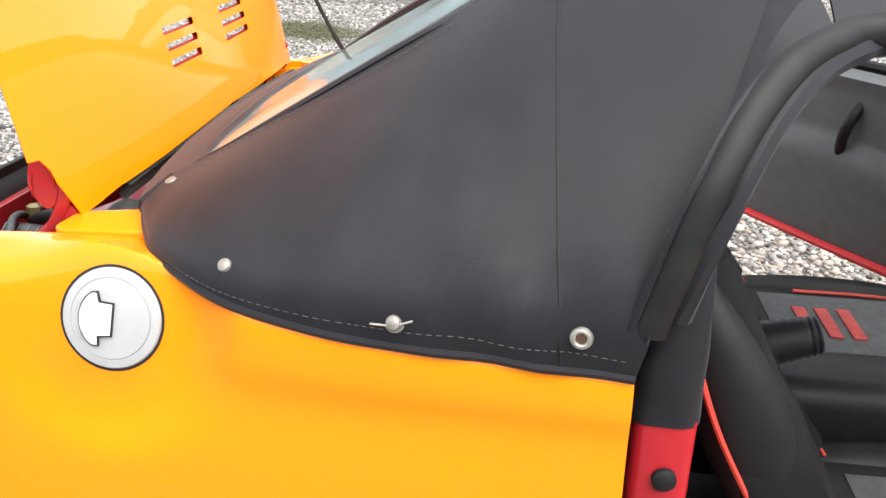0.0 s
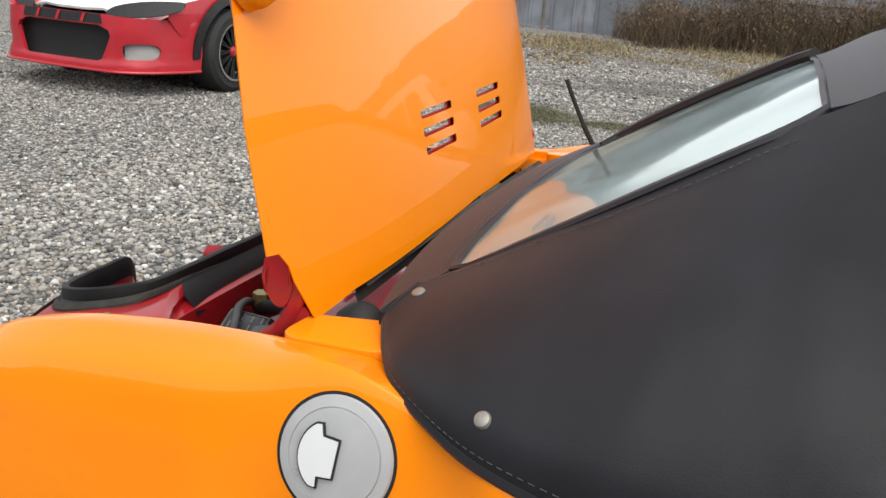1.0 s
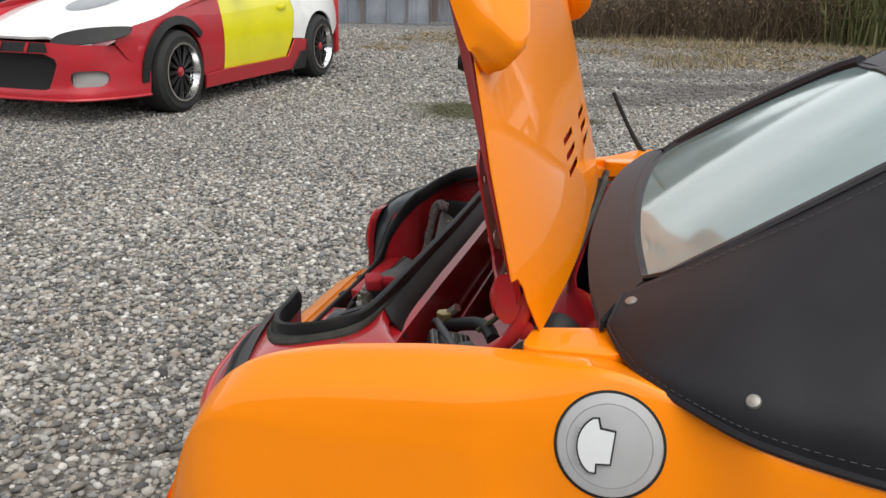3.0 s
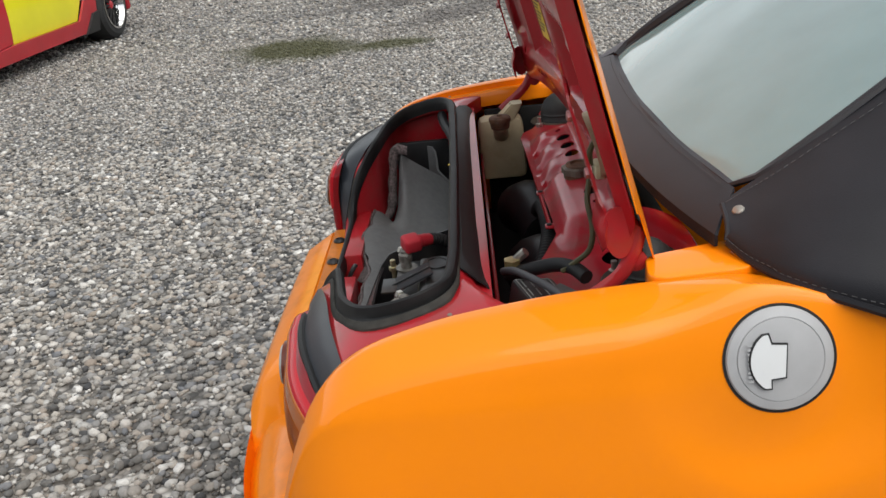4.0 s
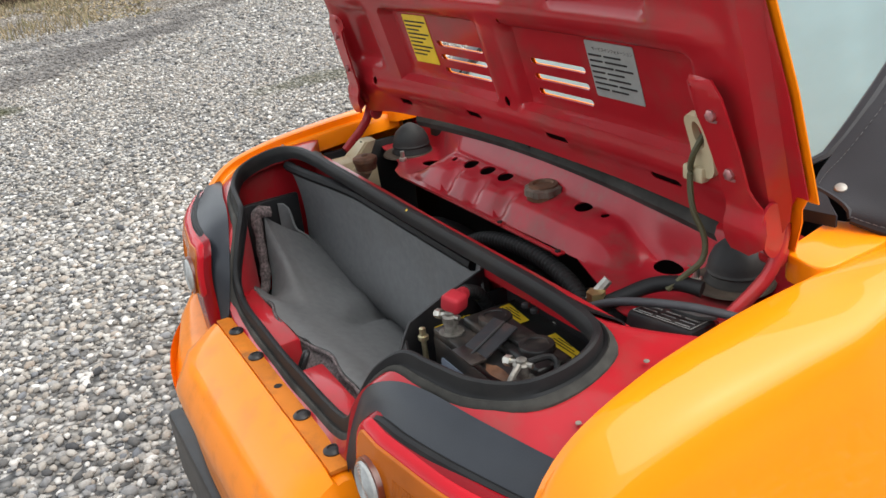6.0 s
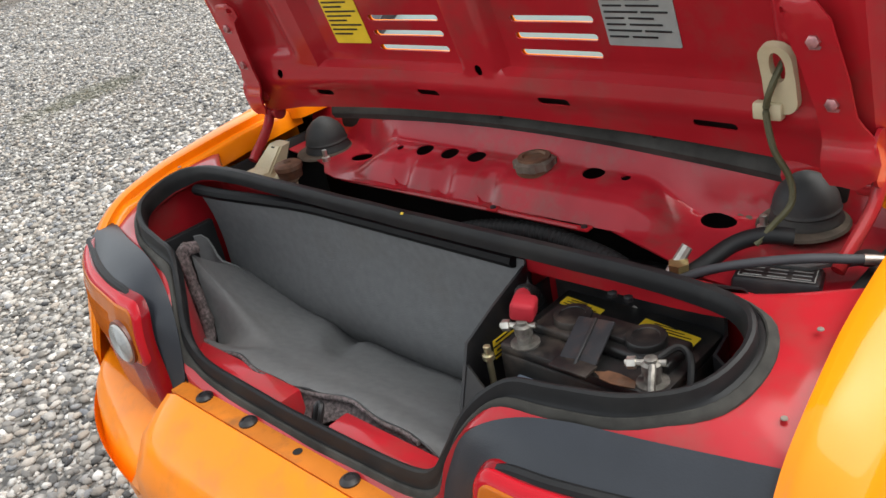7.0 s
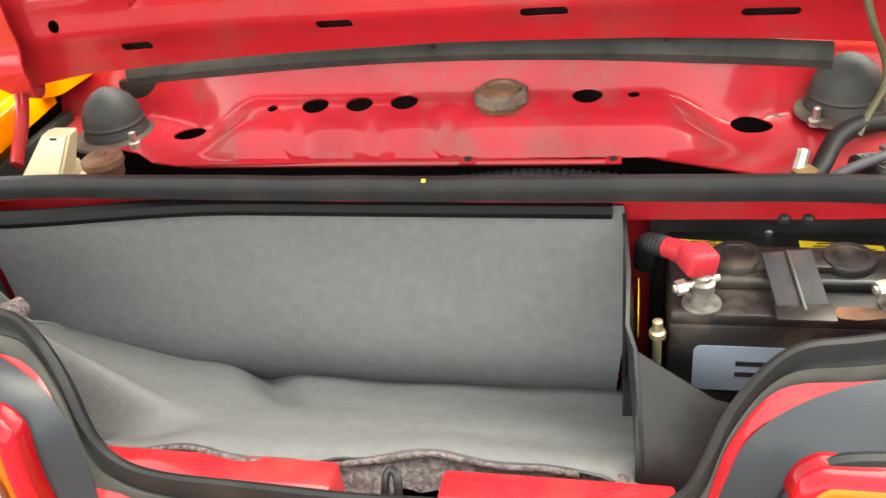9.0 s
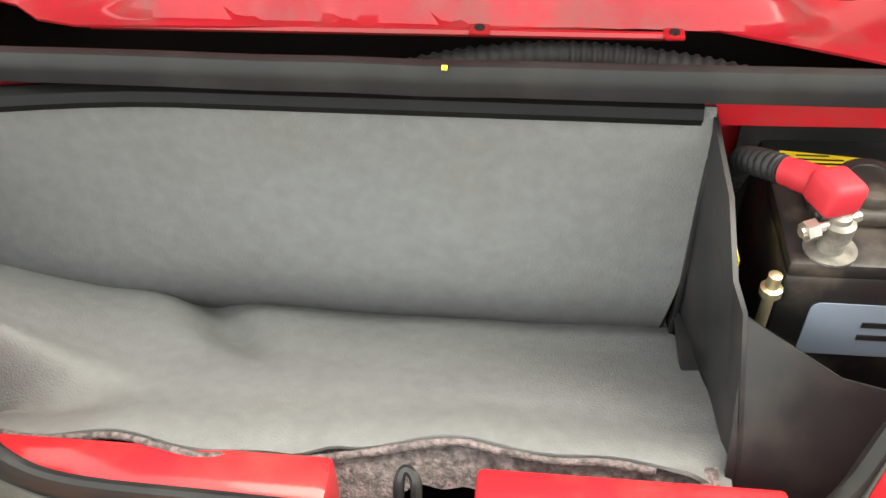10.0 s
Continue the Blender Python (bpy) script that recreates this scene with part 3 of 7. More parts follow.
engine_lid = part("engine_lid", sheet(LID_OUT, WIDE, lambda u, v: Vector((u, lid_y(u, v), v)), 0.025, 0.0015), ORANGE, car, "orange engine lid standing open on its hinges")


def pit(u, v, u0, v0, u1, v1, soft_edge):
    return ramp(min(u - u0, u1 - u, v - v0, v1 - v) / soft_edge)


def relief(u, v):
    """Depth of the pressings, towards the outer skin."""
    d = 0.0
    d = max(d, 0.017 * pit(u, v, -0.312, 0.948, -0.033, 1.075, 0.009))
    d = max(d, 0.017 * pit(u, v, 0.021, 0.948, 0.392 - 0.35 * max(0, 0.99 - v), 1.075, 0.009))
    for a, b in ((-0.46, -0.345), (-0.285, -0.175), (-0.10, 0.055), (0.15, 0.335)):
        d = max(d, 0.015 * pit(u, v, a, 1.105, b, 1.165, 0.012))
    d = max(d, 0.012 * pit(u, v, -0.46, 0.96, -0.35, 1.075, 0.02))
    d -= 0.007 * math.exp(-((v - 0.925) / 0.014) ** 2) * ramp((0.46 - abs(u)) / 0.05)
    d -= 0.005 * math.exp(-((v - 1.092) / 0.012) ** 2) * ramp((0.46 - abs(u)) / 0.05)
    d += 0.018 * ramp((abs(u) - 0.472) / 0.02)
    return d


INNER = [(x * 0.985, z + (0.004 if z < 1 else -0.006)) for x, z in LID_OUT]
RIM = [rounded(x - w, z - 0.005, x + w, z + 0.005, 0.004, 2) for x, z, w in ((-0.326, 0.905, 0.017), (-0.109, 0.917, 0.019), (0.100, 0.919, 0.023), (0.307, 0.909, 0.026))] + [oval(-0.40, 0.936, 0.006, 0.007, 10), oval(-0.008, 0.954, 0.006, 0.008, 10), oval(0.033, 1.075, 0.004, 0.005, 8), oval(-0.10, 1.07, 0.004, 0.005, 8)]
inner = part("inner_panel", sheet(INNER, SLOTS + RIM, lambda u, v: Vector((u, lid_y(u, v) - 0.024 + relief(u, v), v)), 0.0085, 0.0015), RED, engine_lid, "dusty red pressed inner panel")


def lid_plate(u0, v0, u1, v1, lift, r=0.002, skew=0.0):
    pts = rounded(u0, v0, u1, v1, r, 2)
    return sheet(pts, [], lambda u, v: Vector((u + skew * (v - v0), lid_y(u, v) - 0.024 + relief(u, v) - lift, v)), 0.02, 0.0006)


part("warning_sticker", lid_plate(-0.270, 0.982, -0.202, 1.062, 0.002), YELLOW, engine_lid, "yellow warning sticker with black print")
for k in range(9):
    z = 1.05 - k * 0.0068
    part("print_line", lid_plate(-0.266, z, -0.206 - 0.012 * ((k * 7) % 3), z + 0.0022, 0.0032, 0.0005), DARK, engine_lid)
part("service_label", lid_plate(0.186, 0.990, 0.276, 1.062, 0.002), mat("silver_label", (0.38, 0.40, 0.38), 0.35, metal=0.3, grain=0.1), engine_lid, "silver service information label with print")
part("label_title", words("サービスインフォメーション", 0.0058, lambda u, v: Vector((0.199 + u, lid_y(0.2 + u, 1.0505 + v) - 0.024 + relief(0.23, 1.02) - 0.0035, 1.0505 + v))), DARK, engine_lid, "printed title of the label", smooth=False)
for k in range(1, 8):
    z = 1.0505 - k * 0.0072
    part("print_line", lid_plate(0.190 if k else 0.197, z, 0.214 if k % 3 else 0.232, z + (0.0020 if k else 0.004), 0.0032, 0.0005), DARK, engine_lid)
    part("print_line", lid_plate(0.219 if k % 3 else 0.236, z, 0.268 - 0.009 * ((k * 5) % 3), z + (0.0020 if k else 0.004), 0.0032, 0.0005), DARK, engine_lid)


# black sheet that stands in for shade behind the rim slots
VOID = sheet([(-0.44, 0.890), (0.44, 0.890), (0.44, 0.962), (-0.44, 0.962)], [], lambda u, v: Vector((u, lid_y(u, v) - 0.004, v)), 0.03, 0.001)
part("inner_shadow", VOID, BLACK, engine_lid, "black sheet standing in for shade inside the lid")

# spoiler along the rear edge of the lid
def spoiler():
    """A lip with a rounded section, its ends closed and rolled."""
    rows = []
    for k in range(61):
        s = math.sin(math.pi / 2 * (-1 + 2 * k / 60))
        x = 0.512 * s
        a = abs(s)
        low = 1.150 + 0.20 * ramp((0.5 - abs(x)) / 0.16) + 0.030 * ramp((a - 0.93) / 0.07) ** 2
        th = 0.042 * math.sqrt(max(0.0, 1 - max(0.0, (a - 0.90) / 0.10) ** 2)) + 0.001
        y0, y1 = lid_y(x * 0.97, low), lid_y(x * 0.97, 1.37)
        sec = [(y0 - 0.006, low + 0.004), (y0 + th * 0.35, low - 0.005), (y0 + th * 0.82, low + 0.006), (y0 + th, low + 0.032), (y0 * 0.5 + y1 * 0.5 + th * 1.02, (low + 1.40) / 2), (y1 + th + 0.012, 1.385), (y1 + 0.02, 1.420), (y1 - 0.01, 1.40), (y0 * 0.5 + y1 * 0.5 - 0.005, (low + 1.40) / 2)]
        rows.append(catmull([(x * (1 - 0.03 * ramp((z - low) / 0.2)), y, z) for y, z in sec], 4, True))
    bm = grid(rows, close_v=True)
    for r in (0, -1):
        bm.faces.new([bm.verts.new(p) for p in rows[r]])
    bmesh.ops.remove_doubles(bm, verts=bm.verts, dist=1e-5)
    return bm


part("spoiler", spoiler(), ORANGE, engine_lid, "orange spoiler lip on the lid")
for s in (1, -1):
    part("rubber_stop", lathe([(0.010, 0), (0.011, 0.006), (0.008, 0.014), (0, 0.016)], 14, at=(0.455 * s, lid_y(0.455 * s, 1.155) - 0.022, 1.155), turn=Matrix.Rotation(radians(90), 3, "X")), RUBBER, engine_lid, "black rubber stop")
    # pressed hinge strap on the inner panel and flat link to the body
    pl = [(0.404, 1.050), (0.412, 1.058), (0.440, 1.056), (0.452, 1.040), (0.462, 0.985), (0.466, 0.945), (0.478, 0.925), (0.484, 0.900), (0.480, 0.886), (0.462, 0.874), (0.440, 0.874), (0.434, 0.884), (0.434, 0.905), (0.430, 0.950), (0.420, 1.000), (0.412, 1.030), (0.404, 1.038)]
    h = part("hinge_strap", sheet([(u * s, v) for u, v in pl], [oval(0.4115 * s, 1.048, 0.0035, 0.0035, 8)], lambda u, v: Vector((u, lid_y(0.45 * s, v) - 0.035 - 0.006 * pit(abs(u), v, 0.405, 0.842, 0.484, 1.062, 0.010) - 0.012 * ramp((0.925 - v) / 0.03), v)), 0.007, 0.003), RED, engine_lid, "red pressed steel hinge strap")
    for u, z in ((0.436, 1.020), (0.446, 0.958)):
        at = Vector((u * s, lid_y(0.45 * s, z) - 0.041, z))
        part("bolt", lathe([(0.0095, 0), (0.0095, 0.0018), (0.0065, 0.002), (0.0062, 0.007), (0.0045, 0.0078), (0, 0.0072)], 6, at=at, turn=Matrix.Rotation(radians(90), 3, "X")), mat("worn_bolt", (0.42, 0.20, 0.20), 0.35, metal=0.7, grain=0.4, scale=120), h, "worn red bolt with bare metal edges")
    dy = 0.0 if s > 0 else -0.030
    link = catmull([(0.474 * s, 0.614 + dy, 0.900), (0.475 * s, 0.610 + dy, 0.880), (0.474 * s, 0.597 + dy, 0.851), (0.470 * s, 0.578 + dy, 0.832), (0.466 * s, 0.556 + dy, 0.816), (0.463 * s, 0.540 + dy, 0.804)], 5)
    ey = lid_y(0.48 * s, 0.9) - 0.046
    part("bracket_ear", sheet([(p.x, p.y) for p in catmull([(ey + 0.002, 0.918, 0), (ey + 0.013, 0.929, 0), (ey + 0.024, 0.925, 0), (ey + 0.031, 0.908, 0), (ey + 0.032, 0.890, 0), (ey + 0.026, 0.874, 0), (ey + 0.016, 0.870, 0), (ey + 0.006, 0.880, 0), (ey + 0.001, 0.898, 0)], 4, True)], [], lambda u, v: Vector((0.481 * s, u, v)), 0.012, 0.004), RED, h, "red bracket ear at the pivot")
    part("hinge_link", tube(link, 0.0088, 10, flat=0.75, up=(1, 0, 0)), RED, engine_lid, "curved flat red hinge link")
    part("pivot", lathe([(0, -0.012), (0.013, -0.012), (0.014, -0.004), (0.014, 0.008), (0.011, 0.012), (0, 0.012)], 18, at=(0.468 * s, 0.606 + dy, 0.897), turn=Matrix.Rotation(radians(90), 3, "Y")), mat("pivot_red", (0.30, 0.014, 0.016), 0.45, grain=0.15), engine_lid, "red hinge pivot")
    part("pivot", lathe([(0, -0.012), (0.011, -0.012), (0.012, 0.008), (0, 0.012)], 16, at=(0.466 * s, 0.612 + dy, 0.862), turn=Matrix.Rotation(radians(90), 3, "Y")), RED, engine_lid)

# cream wire clip and brake light cable
clip = part("wire_clip", sheet(rounded(0.372, 0.935, 0.406, 1.008, 0.014), [oval(0.390, 0.985, 0.008, 0.016)], lambda u, v: Vector((u, lid_y(u, v) - 0.036 + 0.004 * math.sin((v - 0.93) * 40), v)), 0.01, -0.008), CREAM, engine_lid, "yellowed cream plastic wire clip")
part("clip_foot", box((0.03, 0.012, 0.018), (0.376, 0.588, 0.938), 0.003), CREAM, clip)
OLIVE = mat("olive_cable", (0.07, 0.065, 0.03), 0.6, grain=0.2)
part("cable", tube(catmull([(0.392, 0.592, 0.992), (0.384, 0.578, 0.965), (0.378, 0.578, 0.94), (0.388, 0.572, 0.905), (0.402, 0.575, 0.875), (0.405, 0.57, 0.85), (0.392, 0.555, 0.83), (0.382, 0.54, 0.815)], 6), 0.0035, 7), OLIVE, engine_lid, "thin olive cable")

# ---- rear body, red ----
SEAL = [(0, 0.413, 0.836), (0.13, 0.4125, 0.837), (0.25, 0.412, 0.838), (0.38, 0.41, 0.838), (0.442, 0.398, 0.835), (0.468, 0.358, 0.827), (0.456, 0.306, 0.815), (0.405, 0.275, 0.804), (0.34, 0.262, 0.798), (0.292, 0.253, 0.793), (0.257, 0.231, 0.764), (0.237, 0.212, 0.722), (0.218, 0.207, 0.692), (0.18, 0.206, 0.677), (0.09, 0.205, 0.673)]
DECK = [(0, 0.425, 0.825), (0.13, 0.425, 0.826), (0.25, 0.426, 0.827), (0.42, 0.434, 0.828), (0.53, 0.484, 0.832), (0.540, 0.38, 0.818), (0.553, 0.290, 0.782), (0.43, 0.258, 0.787), (0.336, 0.239, 0.781), (0.274, 0.220, 0.770), (0.250, 0.203, 0.737), (0.241, 0.194, 0.70), (0.228, 0.189, 0.667), (0.18, 0.188, 0.655), (0.09, 0.187, 0.653)]


def round_car(points, mid):
    return points + [mid] + [(-x, y, z) for x, y, z in points[:0:-1]]


SEAL_ALL = catmull(round_car(SEAL, (0, 0.204, 0.672)), 5, closed=True)
DECK_ALL = catmull(round_car(DECK, (0, 0.1865, 0.6525)), 5, closed=True)
n_seal = len(SEAL_ALL)


def inset(i, d, dz=0.0):
    """Seal point i moved d metres towards the trunk's middle."""
    a, b = SEAL_ALL[i - 1], SEAL_ALL[(i + 1) % n_seal]
    t = (b - a)
    n = Vector((-t.y, t.x, 0)) if math.hypot(t.x, t.y) > 1e-6 else Vector((0, 1, 0))
    n.normalize()
    p = SEAL_ALL[i]
    if n.dot(Vector((0, 0.32, 0)) - Vector((p.x * 0.6, p.y, 0))) < 0:
        n = -n
    return p + n * d + Vector((0, 0, dz))




def seal_strip(profile):
    """Rubber section swept round the opening: (distance inwards, height) pairs; the flange is narrower along the front."""
    rows = []
    for i in range(n_seal):
        f = 1 - 0.5 * ramp((SEAL_ALL[i].y - 0.385) / 0.02)
        w = 1 + 0.25 * (1 - f) * 2
        out = (DECK_ALL[i] - SEAL_ALL[i]).normalized()
        top = (Vector((0, 0, 1)) - out * out.z).normalized()
        row = []
        for d, z in profile:
            z *= 0.75 + 0.25 * (2 * f - 1)
            z += 0.0012 * noise.noise(SEAL_ALL[i] * 14)
            g = 1 + 0.9 * ramp((-0.21 - SEAL_ALL[i].x) / 0.03) * ramp((0.27 - SEAL_ALL[i].y) / 0.02)
            row.append(inset(i, d * w, z) if d > -0.006 else SEAL_ALL[i] + out * (0.006 * w - (d + 0.006) * f * g) + top * (z + 0.003))
        rows.append(row)
    return grid(rows, close_u=True)


seal = part("trunk_seal", seal_strip([(0.006, -0.015), (0.0068, -0.003), (0.0062, 0.004), (0.0035, 0.0110), (0.0, 0.0122), (-0.003, 0.0106), (-0.0045, 0.004), (-0.005, -0.002), (-0.009, -0.0035), (-0.0105, -0.004)]), RUBBER, car, "black rubber seal round the trunk opening")
part("seal_flange", seal_strip([(-0.0095, -0.006), (-0.0105, -0.0022), (-0.012, -0.0012), (-0.0165, -0.0022), (-0.0205, -0.0050), (-0.0215, -0.010)]), DUSTY, seal, "dusty outer flange of the seal")
apron = []
for i in range(n_seal):
    p, q = SEAL_ALL[i], DECK_ALL[i]
    if p.y > 0.404 and abs(p.x) < 0.395:
        f = Vector((0, 1, 0))
        apron.append((p.x, [p + Vector((0, 0.002, -0.004)), p.lerp(q, 0.6) + Vector((0, 0, 0.004)), q + Vector((0, 0.004, 0.003)), q + f * 0.013 + Vector((0, 0, -0.004)), q + f * 0.022 + Vector((0, 0, -0.018))]))
part("front_apron", thicken(grid([r for _, r in sorted(apron, key=lambda e: e[0])]), 0.002), RUBBER, seal, "black rubber apron in front of the seal")
part("seal_mark", box((0.0035, 0.003, 0.001), (0.014, 0.405, 0.8455), turn=Matrix.Rotation(radians(35), 3, "X")), YELLOW, seal, "small yellow paint mark", smooth=False)
part("deck_frame", grid([[a.lerp(b, t) + Vector((0, 0, -0.009 if t < 0.2 else -0.002)) for t in (0.0, 0.35, 0.62, 0.95, 1.0)] + [b + Vector((0, 0, -0.03))] for a, b in zip(SEAL_ALL, DECK_ALL)], close_u=True), RED, car, "red painted frame round the trunk opening")
for x, y, z in ((0.505, 0.405, 0.8315), (0.515, 0.318, 0.806), (-0.505, 0.405, 0.8315)):
    part("plug", lathe([(0.003, 0), (0.0026, 0.001), (0, 0.0012)], 12, at=(x, y, z)), mat("grey_dirt", (0.22, 0.19, 0.16), 0.8, grain=0.3), car, "small grey body plug")


def ledge(y0, y1):
    rows = []
    for k in range(25):
        y = y0 + (y1 - y0) * k / 24
        sec = fender_section(y)
        x, z = sec[1].x, sec[1].z
        rows.append([Vector((x + 0.004, y, z - 0.010)), Vector((x - 0.003, y, z - 0.013)), Vector((x - 0.010, y, z - 0.0105)), Vector((x - 0.024, y, z - 0.010)), Vector((x - 0.027, y, z - 0.014)), Vector((x - 0.028, y, z - 0.04))])
    return grid(rows)


part("fender_ledge", mirrored(ledge(0.275, 0.64)), ORANGE, car, "orange inner ledge of the fender")
tub_rows = []
for i in range(n_seal):
    p = SEAL_ALL[i]
    lip = 0.005 - 0.006 * ramp((p.y - 0.38) / 0.02)
    q = inset(i, lip, -0.013)
    r = inset(i, lip, -0.004)
    zf = 0.560
    out = ramp((p.y - 0.30) / 0.08)
    ry = r.y + (0.453 - r.y) * out
    rx = r.x + math.copysign(0.022, r.x) * ramp((abs(r.x) - 0.38) / 0.05)
    tub_rows.append([p + Vector((0, 0, -0.010)), q, Vector((r.x, r.y, r.z - 0.013)), Vector((rx, ry, r.z - 0.016)), Vector((rx, ry, min(r.z - 0.035, 0.70))), Vector((rx, ry, zf))])
bm = grid(tub_rows, close_u=True)
bm.faces.new([bm.verts.new(r[-1]) for r in tub_rows])
bmesh.ops.remove_doubles(bm, verts=bm.verts, dist=1e-5)
tub = part("trunk_tub", bm, RED, car, "red painted trunk tub")
for a, b in ((-0.262, -0.040), (0.045, 0.222)):
    part("rear_sill", box((b - a, 0.031, 0.10), ((a + b) / 2, 0.2235, 0.632), 0.004), RED, tub, "red trunk sill")
part("latch_hook", tube(catmull([(0.000, 0.214, 0.650), (0.000, 0.228, 0.676), (0.004, 0.233, 0.681), (0.010, 0.228, 0.676), (0.010, 0.214, 0.650)], 5), 0.0035, 8), DARK, tub, "dark steel latch hook")
part("paint_chip", lathe([(0, 0.0012), (0.004, 0.001), (0.0048, 0)], 8, at=(0.324, 0.451, 0.790), turn=Matrix.Rotation(radians(90), 3, "X")), WHITE, tub)
part("bolt_end", lathe([(0, 0.010), (0.004, 0.008), (0.0052, 0)], 8, at=(0.30, 0.451, 0.772), turn=Matrix.Rotation(radians(90), 3, "X")), STEEL, tub)
part("bolt_end", lathe([(0, 0.010), (0.004, 0.008), (0.0052, 0)], 8, at=(0.326, 0.451, 0.794), turn=Matrix.Rotation(radians(90), 3, "X")), STEEL, tub)

# front wall of the trunk, seen over the engine gap
part("trunk_wall", box((0.90, 0.006, 0.15), (0, 0.461, 0.655), 0.002), RED, car)
# black floor and wall added in place of the bay's shade
part("engine_bay_shade", box((1.04, 0.30, 0.02), (0, 0.56, 0.53), 0.003), BLACK, car, "black floor standing in for the engine bay's shade")
part("bay_shade_wall", box((0.84, 0.02, 0.30), (0, 0.680, 0.68), 0.003), BLACK, car)


# black side walls hide lit paint where the bay should lie in shade
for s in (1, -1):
    part("bay_shade_wall", box((0.16, 0.02, 0.28), (0.515 * s, 0.705, 0.66), 0.003), BLACK, car)
    part("bay_shade_wall", box((0.012, 0.18, 0.26), (0.488 * s, 0.565, 0.672), 0.003), BLACK, car)


# grey trim and tail lamps
def trim_foot(dx, dy, deep):
    b = [(0.300, 0.176, 0.585), (0.298, 0.180, 0.715), (0.302, 0.185, 0.752), (0.320, 0.191, 0.772), (0.37, 0.196, 0.776), (0.44, 0.212, 0.776), (0.556, 0.252, 0.770)]
    return catmull([(x + dx * max(0.0, 1 - k / 4), y + dy * max(0.0, 1 - k / 4) + 0.018 * deep, z - 0.019 * deep) for k, (x, y, z) in enumerate(b)], 6)


def trim(da=0.0, dx=0.0, dy=0.0, deep=0.0):
    a = catmull([(0.242 + da, 0.187, 0.66), (0.250 + da, 0.202, 0.715), (0.269 + 0.8 * da, 0.216, 0.757), (0.308 + 0.2 * da, 0.232, 0.779), (0.36, 0.246, 0.787), (0.44, 0.262, 0.787), (0.556, 0.294, 0.782)], 6)
    b = trim_foot(dx, dy, deep)
    rows = []
    for p, q in zip(a, b):
        p = p + Vector((0, 0, 0.004))
        rows.append([p + Vector((0, 0, -0.02)), p, p.lerp(q, 0.25) + Vector((0, 0, 0.003)), p.lerp(q, 0.6) + Vector((0, -0.002, 0.003)), p.lerp(q, 0.9), q + Vector((0, -0.002, -0.002)), q + Vector((0, 0.002, -0.030))])
    return grid(rows)


LAMP_U0, LAMP_U1, LAMP_V0, LAMP_V1 = 0.302, 0.606, 0.585, 0.774


def lamp_face(u, v):
    return Vector((u, 0.166 + 0.14 * max(0.0, u - 0.36) + 1.5 * max(0.0, u - 0.44) ** 2 + 2.5 * max(0, v - 0.70) ** 2 + 0.05 * max(0, 0.66 - v), v))


def lens_shell(u0, v0, u1, v1, r, back, front_lift, soft_edge):
    """A lens with rounded corners and rolled edges, from back metres behind the lamp's face to front_lift before it."""
    cu, cv, hu, hv = (u0 + u1) / 2, (v0 + v1) / 2, (u1 - u0) / 2, (v1 - v0) / 2
    rows = []
    for i in range(81):
        u = cu - hu * math.cos(math.pi * i / 80)
        e = max(0.0, abs(u - cu) - (hu - r))
        h = hv - r + math.sqrt(max(0.0, r * r - e * e))
        row = []
        for j in range(51):
            v = cv - h * math.cos(math.pi * j / 50)
            qx, qy = abs(u - cu) - (hu - r), abs(v - cv) - (hv - r)
            d = r - (math.hypot(max(qx, 0.0), max(qy, 0.0)) + min(max(qx, qy), 0.0))
            f = min(1.0, max(0.0, d / soft_edge))
            row.append(lamp_face(u, v) + Vector((0, back - (front_lift + back) * math.sqrt(1 - (1 - f) ** 2), 0)))
        rows.append(row)
    return grid(rows)


LENS_RED = mat("red_lens", (0.20, 0.003, 0.007), 0.25, coat=0.35, coat_rough=0.1, spec=0.08, grain=0.15, scale=12)
LENS_PINK = mat("red_lens_edge", (0.42, 0.006, 0.014), 0.25, coat=0.4, coat_rough=0.1, spec=0.08, grain=0.08, scale=15)
LENS_AMBER = mat("amber_lens", (0.42, 0.10, 0.006), 0.25, coat=0.35, coat_rough=0.1, spec=0.08, grain=0.2, scale=14)
LENS_CLEAR = mat("clear_lens", (0.34, 0.345, 0.335), 0.35, coat=0.25, grain=0.12, scale=200)


LENS_DARK = mat("dark_amber", (0.12, 0.02, 0.004), 0.3, coat=0.3)


def ribs():
    bm = bmesh.new()
    for k in range(38):
        u = 0.396 + 0.0048 * k
        a, b = lamp_face(u, 0.690), lamp_face(u, 0.742)
        tube([a + Vector((0, -0.0072, 0)), lamp_face(u, 0.716) + Vector((0, -0.0072, 0)), b + Vector((0, -0.0072, 0))], 0.0014, 4, bm, flat=0.5)
    return bm


def set_right(bm):
    for v in bm.verts:
        v.co += Vector((-0.014, 0.018, -0.019))
    return bm


def set_left(bm):
    """The lamp of the other side: mirrored and set in its own opening."""
    mirrored(bm)
    for v in bm.verts:
        v.co += Vector((0.042, -0.002, 0))
    return bm


